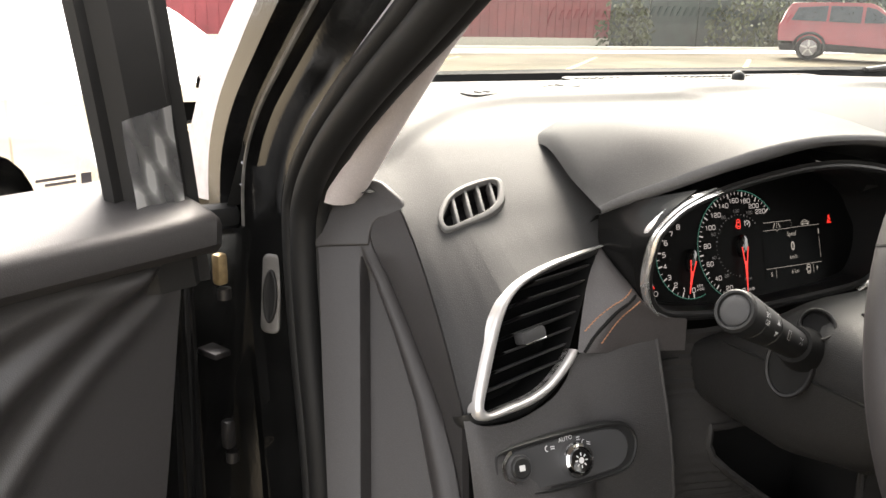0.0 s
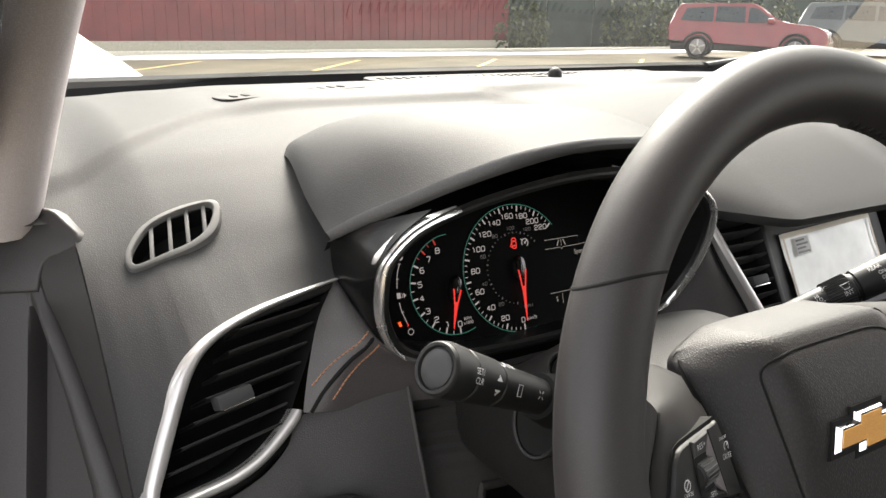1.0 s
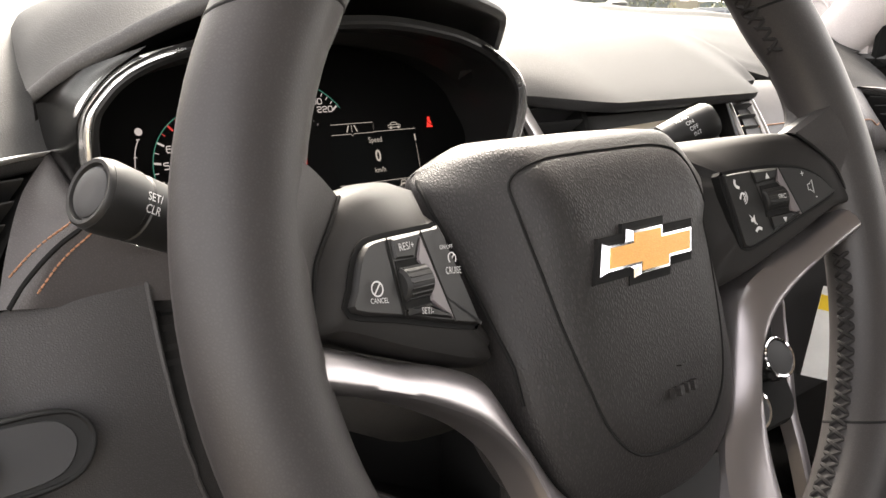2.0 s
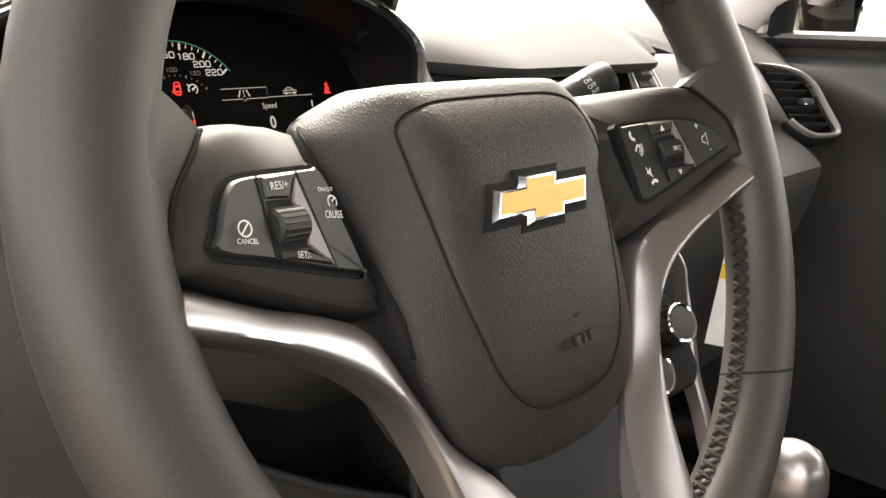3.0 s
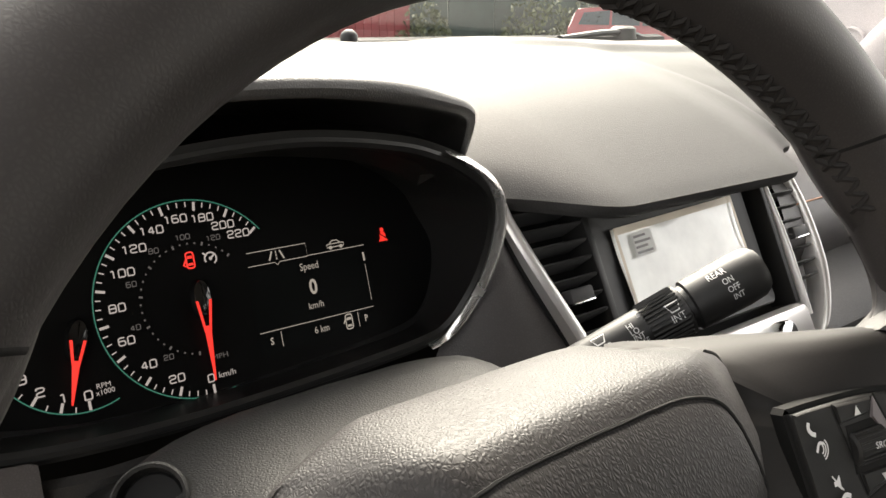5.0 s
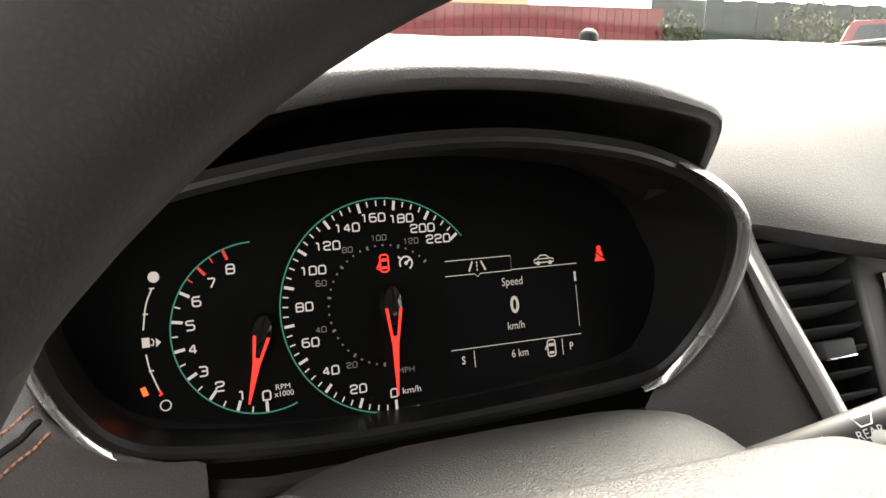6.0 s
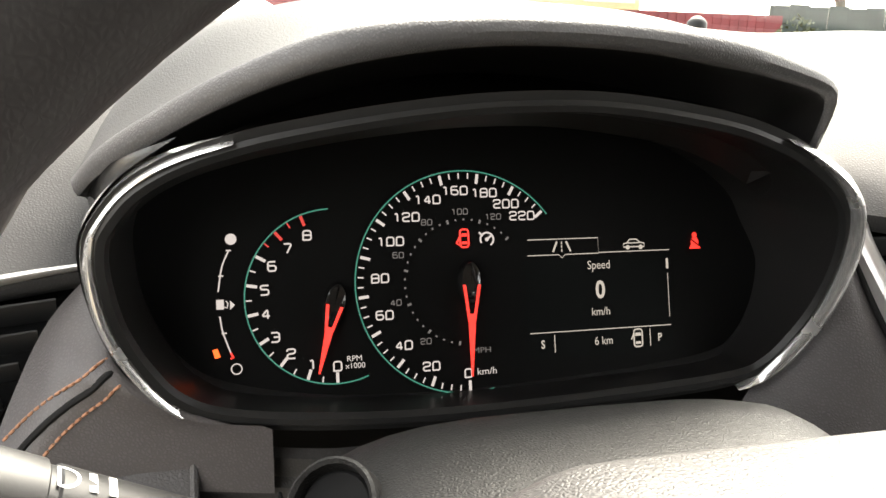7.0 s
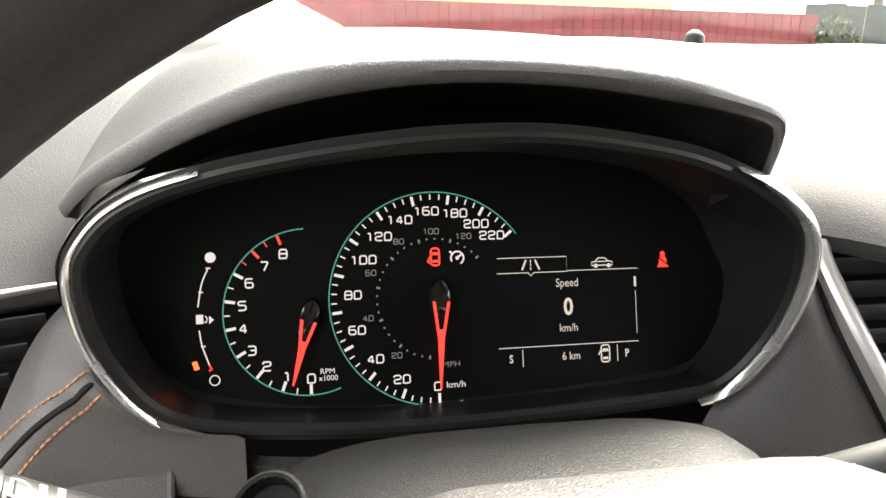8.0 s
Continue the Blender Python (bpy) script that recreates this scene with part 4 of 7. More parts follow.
BACK = [(-.1310, .405, 1.129), (-.1240, .403, 1.1395), (-.104, .402, 1.149), (-.084, .405, 1.1545), (-.052, .402, 1.160), (-.014, .400, 1.162), (.034, .400, 1.1615), (.080, .402, 1.159), (.112, .405, 1.153), (.133, .410, 1.143), (.148, .418, 1.128), (.154, .425, 1.112)]
TAIL = [(x * .85 + .002, y + .09, z - .022) for x, y, z in BACK]


def across(lists, n):
    """A sheet whose rows are smooth lines, blended smoothly from row to row."""
    lines = [even(curve(l, 6), 64) for l in lists]
    cols = [curve([ln[i] for ln in lines], n) for i in range(64)]
    return [[c[j] for c in cols] for j in range(len(cols[0]))]


hood = thing("cluster_hood", "dark grained hood over the instrument cluster", "cluster hood")
b, _ = sheet(across([LIPTOP, MIDL, BACK, TAIL], 8))
part("top", b, DASH, hood)
n64 = even(curve(LIPTOP, 6), 64)
l64 = even(curve(LIPLOW, 6), 64)
b, _ = sheet([n64, [a.lerp(c, .10) + Vector((0, -.0018, .0003)) for a, c in zip(n64, l64)], [a.lerp(c, .28) + Vector((0, -.0034, .0002)) for a, c in zip(n64, l64)], [a.lerp(c, .5) + Vector((0, -.0042, 0)) for a, c in zip(n64, l64)], [a.lerp(c, .75) + Vector((0, -.0034, 0)) for a, c in zip(n64, l64)], [a.lerp(c, .93) + Vector((0, -.0014, -.0003)) for a, c in zip(n64, l64)], l64])
part("front_lip", b, HOODSKIN, hood)
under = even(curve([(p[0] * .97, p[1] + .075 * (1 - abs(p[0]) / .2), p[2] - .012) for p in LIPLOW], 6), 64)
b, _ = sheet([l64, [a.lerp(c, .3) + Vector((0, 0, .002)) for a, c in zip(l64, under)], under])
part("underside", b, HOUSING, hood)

# ---- steering wheel ----
WT = radians(20.7)
WHEEL = frame_matrix((0, 0, 1.05), (1, 0, 0), (0, -math.cos(WT), math.sin(WT)))
wheel = thing("steering_wheel", "black leather steering wheel with silver spokes and a gold badge", "steering wheel", WHEEL)
RR, RW, RT = .1685, .0180, .0160     # ring radius, half width, half thickness
RD = .001                            # how far the ring stands towards the driver


def rim_point(a, c, extra=0.0):
    """On the rim: a round the wheel, c round its section (degrees; 0 outwards, 90 to the driver)."""
    w = RW + .0008 * math.cos(2 * radians(a)) ** 2
    r = RR + (w + extra) * math.cos(radians(c))
    return Vector((r * math.cos(radians(a)), r * math.sin(radians(a)), RD + (RT + extra) * math.sin(radians(c))))


rows = [[rim_point(3 * i, 15 * j) for j in range(24)] for i in range(120)]
b, _ = sheet(rows, closed=True, wrap=True)
part("rim", b, LEATHER, wheel, "black leather rim")
for a, skew in ((37, -4.0), (146, 4.0), (219, -3.3), (321, 3.3)):     # seams of the leather, slanted across the ring
    b, _ = sheet([[rim_point(a + d + skew * math.cos(radians(15 * j)), 15 * j, e) for j in range(24)] for d, e in ((-.40, -.0002), (-.15, .0002), (.15, .0002), (.40, -.0002))], closed=True)
    part("rim_seam", b, MATTE, wheel)
b = bmesh.new()
for k in range(150):     # crossed threads along the inner side of the ring
    a = 2.4 * k
    if a > 350 or a < 30 or 78 < a < 200:
        continue
    for c0, c1 in ((164, 200), (200, 164)):
        path = [rim_point(a + 2.6 * f, c0 + (c1 - c0) * f, e) for f, e in ((0, -.0012), (.2, .0002), (.5, .0006), (.8, .0002), (1, -.0012))]
        tube(path, [.0007, .0011, .0012, .0011, .0007], 6, bm=b)
tagged(part("rim_stitching", b, DARKTHREAD, wheel), "black cross stitching on the rim", kind="stuff")

for side in (-1, 1):     # leather thickened inwards where the thumb rests
    rows = []
    for k in range(16):
        a = 25 + 20 * k / 15
        rin = .1530 - .0042 * math.sin(math.pi * k / 15) ** 1.3
        row = [rim_point(a, 92, -.0004)]
        for r, z in (((rin + .1685) / 2 + .002, .0142), (rin + .0045, .0085), (rin + .0010, .0030), (rin, -.0015), (rin + .0012, -.0070), (rin + .008, -.0130)):
            row.append(Vector((r * math.cos(radians(a)), r * math.sin(radians(a)), z)))
        row.append(rim_point(a, 268, .0002))
        rows.append([Vector((side * p.x, p.y, p.z)) for p in row])
    b, _ = sheet(rows)
    part("thumb_rest", b, LEATHER, wheel)

hub_half = [(.030, .0505), (.050, .0500), (.0615, .0482), (.0672, .0440), (.0682, .0350), (.0674, .0190), (.0668, 0.0), (.0650, -.0190), (.0640, -.035), (.0625, -.055), (.0575, -.071), (.0500, -.084), (.035, -.095), (.015, -.0995)]
hub_right = [(.030, .0505), (.060, .0490), (.0800, .0455), (.0840, .0410), (.0780, .0320)]     # wider above on the far side
hub = round_loop(hub_right + hub_half[5:] + [(-x, y) for x, y in reversed(hub_half)], 4)
HUB_PROFILE = [(.985, -.084), (1.0, -.076), (1.004, -.064), (1.008, -.050), (1.010, -.040), (1.012, -.028), (1.003, -.0182), (.995, -.0162), (.965, -.0134), (.91, -.0110), (.84, -.0084), (.74, -.0051), (.60, -.0021), (.40, -.0004), (.18, 0.0)]


def hub_fall(x, y):
    """How far the hub's flanks fall back towards their upper corners."""
    share = smooth01((-x - .036) / .033) if x < 0 else .6 * smooth01((x - .044) / .040)
    return share * float(np.interp(y, (-.03, -.02, 0, .02, .04, .05), (0, .004, .010, .018, .027, .035)))


b = mound(hub, HUB_PROFILE, (0, -.024))
for v in b.verts:      # the upper side rises towards its back
    deep = min(max((-.015 - v.co.z) / .035, 0), 1)
    v.co.z -= hub_fall(v.co.x, v.co.y) * min(max(1 - (-.019 - v.co.z) / .032, 0), 1)
    v.co.y += .0078 * deep * smooth01(v.co.y / .03) * (1 - .8 * smooth01((abs(v.co.x) - .035) / .030))
    if v.co.z < -.052:
        v.co.z = -.052 + (v.co.z + .052) * .12
part("hub_cover", b, AIRBAG, wheel, "grained black hub cover")
for side in (-1, 1):
    crease = sorted([(x, y) for x, y in hub if side * x > .055 and -.045 < y < .046], key=lambda p: p[1])
    part("hub_seam", tube([Vector((x * 1.001, (y + .024) * 1.001 - .024, -.0170 - hub_fall(x, y))) for x, y in crease], .0009, 6), MATTE, wheel)
bag_half = [(.018, .0435), (.036, .0425), (.047, .038), (.050, .027), (.0490, .000), (.0465, -.025), (.042, -.045), (.036, -.062), (.025, -.074), (.010, -.078)]
bag = round_loop(bag_half + [(-x, y) for x, y in reversed(bag_half)], 4)


HUB_A = [math.atan2(y + .024, x) for x, y in hub]
HUB_R = [math.hypot(x, y + .024) for x, y in hub]


def hub_height(x, y):
    """About how high the hub cover stands there."""
    v = Vector((x, y + .024))
    s = v.length / float(np.interp(math.atan2(v.y, v.x), HUB_A, HUB_R, period=math.tau))
    for (a, h), (c, k) in zip(HUB_PROFILE[1:], HUB_PROFILE[2:]):
        if s >= c:
            return h + (k - h) * (a - s) / (a - c) - hub_fall(x, y)
    return -hub_fall(x, y)


groove = [Vector((x, y, hub_height(x, y) + .0001)) for x, y in bag]
part("airbag_seam", tube(groove, .0006, 6, closed=True), MATTE, wheel)
rows = []
for f, h in ((1.0, -.0008), (.99, -.0001), (.975, .0004), (.95, .0007), (.90, .0008), (.8, .0009), (.6, .0010), (.35, .0012), (.12, .0012)):
    rows.append([Vector((x * f, (y + .017) * f - .017, hub_height(x * f, (y + .017) * f - .017) + h)) for x, y in bag])
b, V = sheet(rows, closed=True)
cap(b, V[-1])
airbag = part("airbag_cover", b, AIRBAG, wheel)


def badge(name, k, h0, h1, material, parent, label=""):
    """A slanted cross of two bars, scaled by k."""
    o = [(-.0285 - .0005, -.0052), (-.0245, .0058), (-.0105, .0058), (-.0092, .0094), (.0105, .0094), (.0092, .0058), (.0285, .0058), (.0245, -.0052), (.0105, -.0052), (.0092, -.0088), (-.0105, -.0088), (-.0092, -.0052)]
    b = bmesh.new()
    c = Vector((0, .0003))
    def loop(d, h):
        n = len(o)
        out = []
        for i in range(n):
            p, a, e = Vector(o[i]), Vector(o[i - 1]), Vector(o[(i + 1) % n])
            d1, d2 = (p - a).normalized(), (e - p).normalized()
            n1, n2 = Vector((d1.y, -d1.x)), Vector((d2.y, -d2.x))
            s = n1 + n2
            s = s / max(s.dot(n1), .35)
            q = p + s * d
            out.append(Vector((q.x, q.y, h)))
        return out
    rows = [loop(k[0], h0), loop(k[1], h1)]
    bb, V = sheet(rows, closed=True, bm=b)
    bb.faces.new(V[-1])
    return part(name, bb, material, parent, label, smooth=False)


badge("badge_recess", (-.0030, -.0028), .000, .0016, MATTE, airbag)
badge("badge_rim", (-.0007, .0008), .001, .0042, CHROME, airbag, "chrome badge rim")
badge("badge_plate", (.0015, .0018), .003, .0046, GOLD, airbag, "gold badge plate")
# moulded airbag print below the badge
mk = bmesh.new()
for x0, w in ((-.004, .0006), (.0, .0025), (.005, .0012), (.009, .003)):
    block(x0, x0 + w, -.0585, -.0545, .0005, .0031, bm=mk)
block(.0035, .0075, -.0475, -.0468, .0005, .0031, bm=mk)
part("moulded_print", mk, AIRBAG, airbag)

POD = [(.058, .0425), (.078, .0425), (.098, .0425), (.120, .0418), (.1349, .0385), (.1423, .0305), (.1490, .0240), (.1529, .0178), (.1565, .0085), (.1590, -.0005), (.1490, -.0020), (.1370, -.0060), (.1230, -.0115), (.1000, -.0195), (.0800, -.0255), (.0600, -.0275), (.0560, -.016), (.056, .004), (.056, .024)]
PANELS = {-1: dict(
    outline=[(-.1325, .0034), (-.1308, .0095), (-.1275, .0168), (-.1245, .0208), (-.1216, .0226), (-.1151, .0234), (-.0998, .0241), (-.0920, .0244), (-.0891, .0236), (-.0840, .0080), (-.0788, -.0098), (-.0800, -.0112), (-.0936, -.0079), (-.1145, -.0016)],
    key=[(-.1136, .0228), (-.1007, .0235), (-.1050, .0156), (-.1138, .0160)], low=[(-.1136, .0004), (-.1020, .0004), (-.0938, -.0066), (-.1135, -.0012)],
    wedge=[(-.1003, .0220), (-.1046, .0146), (-.1004, .0090), (-.1022, .0011), (-.0951, -.0055), (-.0926, -.0066)], gaps=[((-.1153, .0233), (-.1142, -.0015)), ((-.0998, .0238), (-.0919, -.0080))], roller=(-.1132, -.1010, .0080), centre=(-.108, .008)),
    1: dict(
    outline=[(.0822, .0228), (.0844, .0245), (.1048, .0242), (.1208, .0233), (.1373, .0208), (.1500, .0160), (.1592, .0082), (.1592, .0047), (.1330, -.0018), (.1093, -.0076), (.0925, -.0114), (.0881, -.0108), (.0862, -.0084), (.0845, .0060)],
    key=[(.1023, .0236), (.1200, .0227), (.1175, .0176), (.1030, .0170)], low=[(.1080, .0012), (.1232, .0012), (.1305, -.0012), (.1092, -.0060)],
    wedge=[(.1215, .0225), (.1180, .0165), (.1245, .0090), (.1233, .0015), (.1275, -.0005), (.1318, -.0013)], gaps=[((.1011, .0240), (.1087, -.0062)), ((.1218, .0232), (.1325, -.0017))], roller=(.1062, .1225, .0085), centre=(.118, .008))}


def switch_pod(side):
    """The satin spoke cover at one side with its switch panel."""
    fx = lambda pts: [(side * x, y) for x, y in (pts if side > 0 else pts[::-1])]
    D = PANELS[side]
    cover = mound(round_loop(fx(POD), 4), [(.80, -.042), (.90, -.030), (.97, -.0240), (1.0, -.0205), (.988, -.0165), (.955, -.0128), (.91, -.0110), (.80, -.0102), (.3, -.0100)], (side * .106, .010))
    for v in cover.verts:     # it dips towards the crease at the hub
        d = abs(v.co.x) - float(np.interp(v.co.y, (-.030, -.019, 0, .019, .033, .0425), (.0640, .0648, .0668, .0674, .0682, .0682)))
        near = smooth01((.125 - abs(v.co.x)) / .055)
        v.co.z -= .0026 * smooth01((.012 - d) / .012) + .014 * smooth01((.0025 - d) / .006) + (14.0 + 70.0 * near) * max(v.co.y - .0225, 0) ** 2     # and rolls back along its upper side
        v.co.y += .006 * near * smooth01((v.co.y - .030) / .012)
    pod = part("spoke_cover", cover, SPOKECOVER, wheel, "satin black spoke cover")
    pan = round_loop(D["outline"], 3)
    part("panel_gap", dome(pan, [(-.0016, -.0150), (-.0015, -.0097), (.002, -.0096)], centre=D["centre"]), MATTE, pod)
    part("switch_panel", dome(pan, [(.0002, -.0100), (.0003, -.0082), (.0009, -.0075)], centre=D["centre"]), BLACKP, pod)
    for name, pts, h in (("upper_key", D["key"], -.0066), ("lower_key", D["low"], -.0066)):
        part(name, dome(pts, [(0, -.0085), (.0003, h - .0006), (.0010, h), (.0020, h)]), BLACKP, pod)
    part("grey_key", dome(D["wedge"], [(0, -.0085), (.0003, -.0070), (.0008, -.0066)]), GREYKEY, pod)
    x0, x1, yc = D["roller"]
    part("roller_well", dome([(x0 - .0006, yc - .0078), (x1 + .0004, yc - .0078), (x1 + .0004, yc + .0078), (x0 - .0006, yc + .0078)], [(0, -.0080), (.0004, -.0072)]), MATTE, pod)
    roller = part("thumb_roller", tube([(x0, yc, -.0098), (x0 + .0008, yc, -.0098), (x1 - .0008, yc, -.0098), (x1, yc, -.0098)], [.0050, .0060, .0060, .0050], 20), BLACKP, pod)
    for k in range(7):
        a = radians(36 + 18 * k)
        part("rib", tube([(x0 + .0012, yc + .0059 * math.cos(a), -.0098 + .0059 * math.sin(a)), (x1 - .0012, yc + .0059 * math.cos(a), -.0098 + .0059 * math.sin(a))], .0004, 5), BLACKP, pod)
    for p, q in D["gaps"]:
        part("key_gap", stroke([p, q], .0007, -.0072), MATTE, pod)
    pr = bmesh.new()
    H = -.0062
    T = lambda t, size, x, y, w=1.0, rot=0: lettering(t, size, pose(x, y, H, 0, 0, rot), wide=w, bm=pr)
    if side < 0:
        T("RES/+", .0034, -.1085, .0195, .85, 2)
        T("SET/-", .0030, -.1052, -.0018, .85, -12)
        T("CRUISE", .0034, -.0890, .0088, .72, -6)
        T("CANCEL", .0022, -.1242, .0050, .85, -8)
        T("ON/OFF", .0020, -.0902, .0170, .9, -4)
        stroke(arc(-.0884, .0130, .0019, -50, 220, 14), .0005, H, bm=pr)
        stroke([(-.0884, .0130), (-.0872, .0141)], .0005, H, bm=pr)
        stroke(circle(.0022, 16, -.1242, .0086), .0005, H, closed=True, bm=pr)
        stroke([(-.1259, .0069), (-.1225, .0103)], .0005, H, bm=pr)
    else:
        lettering("SRC", .0030, pose(.1150, .0090, -.0024, 0, 0, -4), wide=1.1, bm=pr)
        T("+", .0050, .1373, .0175)
        T("-", .0050, .1444, .0056)
        poly([(.1098, .0186), (.1130, .0186), (.1114, .0216)], H, bm=pr)
        poly([(.1162, -.0008), (.1177, -.0036), (.1192, -.0010)], H, bm=pr)
        stroke([(.1395, .0092), (.1395, .0120), (.1410, .0120), (.1432, .0138), (.1432, .0074), (.1410, .0092)], .0005, H, closed=True, bm=pr)
        stroke(curve([(.0878, .0212, 0), (.0872, .0195, 0), (.0882, .0178, 0), (.0900, .0170, 0)], 4), .0014, H, bm=pr)
        stroke(curve([(.0888, .0118, 0), (.0905, .0142, 0), (.0925, .0138, 0)], 4), .0010, H, bm=pr)
        for k in range(3):
            stroke(arc(.0905, .0125, .0016 + .0010 * k, -70, 40, 8), .0005, H, bm=pr)
        poly([(.0932, .0018), (.0945, .0018), (.0962, .0034), (.0962, -.0014), (.0945, .0002), (.0932, .0002)], H, bm=pr)
        stroke([(.0928, .0036), (.0970, -.0016)], .0005, H, bm=pr)
        stroke(curve([(.0950, -.0046, 0), (.0972, -.0032, 0), (.0996, -.0040, 0)], 4), .0015, H, bm=pr)
    part("print", pr, PRINT, pod, smooth=False)
    # silver spoke from the rim along the hub down to the lower rim
    outer = [(.1560, -.0150, .008), (.1500, -.0175, .006), (.1270, -.0252, .000), (.1050, -.0360, -.006), (.0890, -.0468, -.009), (.0765, -.0610, -.010), (.069, -.081, -.010), (.064, -.106, -.008), (.060, -.135, -.003), (.056, -.162, .002)]
    inner = [(.1555, -.0025, .005), (.1480, -.0045, .003), (.124, -.0140, -.005), (.100, -.0215, -.012), (.080, -.0325, -.017), (.068, -.054, -.020), (.056, -.078, -.019), (.040, -.098, -.015), (.028, -.125, -.008), (.024, -.165, .000)]
    A = curve([(side * x, y, z) for x, y, z in outer], 6)
    B = curve([(side * x, y, z) for x, y, z in inner], 6)
    b, V = sheet([[a.lerp(c, f) + Vector((0, 0, h)) for a, c in zip(A, B)] for f, h in ((.04, -.018), (0, -.002), (.02, .0005), (.10, .0034), (.18, .0044), (.30, .0048), (.60, .0046), (.85, .0036), (1, .0015), (1, -.016))])
    for k in (0, -1):     # closed at both ends
        b.faces.new([r[k] for r in V])
    part("silver_spoke", b, SPOKESILVER, wheel, "satin silver spoke trim")
    # leather web between rim and spoke
    A = curve([(side * x, y, z) for x, y, z in ((.1548, -.008, .0070), (.1540, .0, .0078), (.1520, .008, .0078), (.1490, .0174, .0070), (.1455, .0225, .0058), (.1390, .0300, .0035), (.1320, .0378, .0000))], 5)
    B = curve([(side * math.sqrt(.1675 ** 2 - y * y), y, .0168) for y in (-.010, .002, .012, .024, .034, .043, .054)], 5)
    rows = [curve([a, a.lerp(b, .20) + Vector((0, 0, .0014)), a.lerp(b, .5) + Vector((0, 0, .0024)), b], 4) for a, b in zip(A, B)]
    rows.append([p + Vector((-side * .001, .0015, -.004)) for p in rows[-1]])
    rows.append([p + Vector((0, -.002, -.012)) for p in rows[-1]])
    rows.append([p + Vector((0, -.006, -.012)) for p in rows[-1]])
    b, _ = sheet(rows)
    part("rim_web", b, LEATHER, wheel)
    part("web_seam", tube([p + Vector((-side * .0004, 0, .0002)) for p in A], .0007, 6), MATTE, wheel)
    # rounded fillet between the web and the inner edge of the rim
    E = curve([(side * x, y, z) for x, y, z in ((.1320, .0395, -.0060), (.1350, .0402, -.0060), (.1390, .0418, -.0060), (.1425, .0460, -.0050), (.1440, .0525, -.0045), (.1430, .0600, -.0040), (.1400, .0660, -.0030), (.1370, .0710, -.002))], 5)
    G = curve([(side * x, y, z) for x, y, z in ((.1420, .0310, .0050), (.1470, .0335, .0080), (.1510, .0370, .0100), (.1540, .0420, .0110), (.1545, .0490, .0105), (.1525, .0570, .0095), (.1490, .0640, .0080), (.1450, .0690, .006))], 5)
    rows = [[g + Vector((side * .006, 0, .004)), g.lerp(e, .35) + Vector((0, 0, .002)), g.lerp(e, .75) + Vector((0, 0, .0016)), e, e + Vector((0, 0, -.004)), e.lerp(g, .3) + Vector((0, 0, -.012)), g + Vector((side * .004, 0, -.018))] for g, e in zip(G, E)]
    b, _ = sheet(rows)
    part("rim_fillet", b, LEATHER, wheel)
    wide = .79 if side > 0 else 1.187
    for c in pod.children:     # the switches fill the cover, which rises from the hub to the ring
        for v in c.data.vertices:
            v.co.x = side * (.080 + (side * v.co.x - .080) * wide)
    pivot = Matrix.Translation((side * .080, 0, -.0078))
    pod.matrix_local = Matrix.Translation((0, 0, -.0042)) @ pivot @ pose(0, 0, 0, 0, -side * 18.7, 0) @ pivot.inverted()
    return pod


switch_pod(-1)
switch_pod(1)
part("lower_spoke", dome([(-.034, -.165), (.034, -.165), (.036, -.125), (.040, -.09), (-.040, -.09), (-.036, -.125)], [(0, -.03), (.001, -.018), (.004, -.015)]), BLACKP, wheel)
part("hub_back", tube([(0, -.01, -.028), (0, -.01, -.050), (0, -.006, -.075)], [.048, .046, .042], 28), BLACKP, wheel)

# ---- steering column ----
column = thing("steering_column", "grained dark steering column shroud with an ignition lock", "steering column")
rows = []
for y, hw, top, bot in ((.030, .045, 1.030, .995), (.034, .062, 1.042, .985), (.046, .073, 1.0465, .9731), (.066, .080, 1.0490, .9575), (.090, .085, 1.0512, .941), (.120, .088, 1.0530, .934), (.142, .0890, 1.0537, .928), (.154, .0885, 1.0525, .926), (.164, .087, 1.0485, .926), (.176, .085, 1.039, .926), (.215, .082, 1.010, .928), (.250, .078, .990, .931)):
    c, h = (top + bot) / 2, (top - bot) / 2
    row = []
    for k in range(40):
        a = math.tau * k / 40
        cs, sn = math.cos(a), math.sin(a)
        row.append(Vector((.005 + hw * math.copysign(abs(cs) ** .50, cs), y + .010 * abs(cs) ** 3, c + h * math.copysign(abs(sn) ** .60, sn))))
    rows.append(row)
b, V = sheet(rows, closed=True)
cap(b, V[0])
part("shroud", b, COLUMN, column)
KEY = frame_matrix((-.0735, .1330, 1.0440), (.7, -.6, 0), (-.48, -.55, .68))
part("lock_ring", dome(circle(.0122, 28), [(0, -.006), (0, .0010), (.0008, .0016), (.0018, .0008), (.0024, -.004)], KEY), COLUMN, column)
part("lock", dome(circle(.0100, 24), [(0, -.001), (.001, -.0002), (.006, -.001)], KEY @ pose(0, 0, -.0022)), MATTE, column, "black ignition lock")


def stalk(name, root, tip, radii, label):
    """A control stalk: radii are (share of the length, radius)."""
    t = thing(name, label, "control stalk", group="control stalks")
    a, e = Vector(root), Vector(tip)
    b = tube([a.lerp(e, f) for f, r in radii], [r for f, r in radii], 28)
    part("arm", b, BLACKP, t)
    if root[0] < 0:
        part("boot", tube([a.lerp(e, f) for f in (.10, .16, .25, .29, .295)], [.0165, .0160, .0140, .0130, .0100], 28), MATTE, t, "black rubber boot")
    return t, frame_matrix(e, Vector((0, 0, 1)).cross(e - a), e - a)


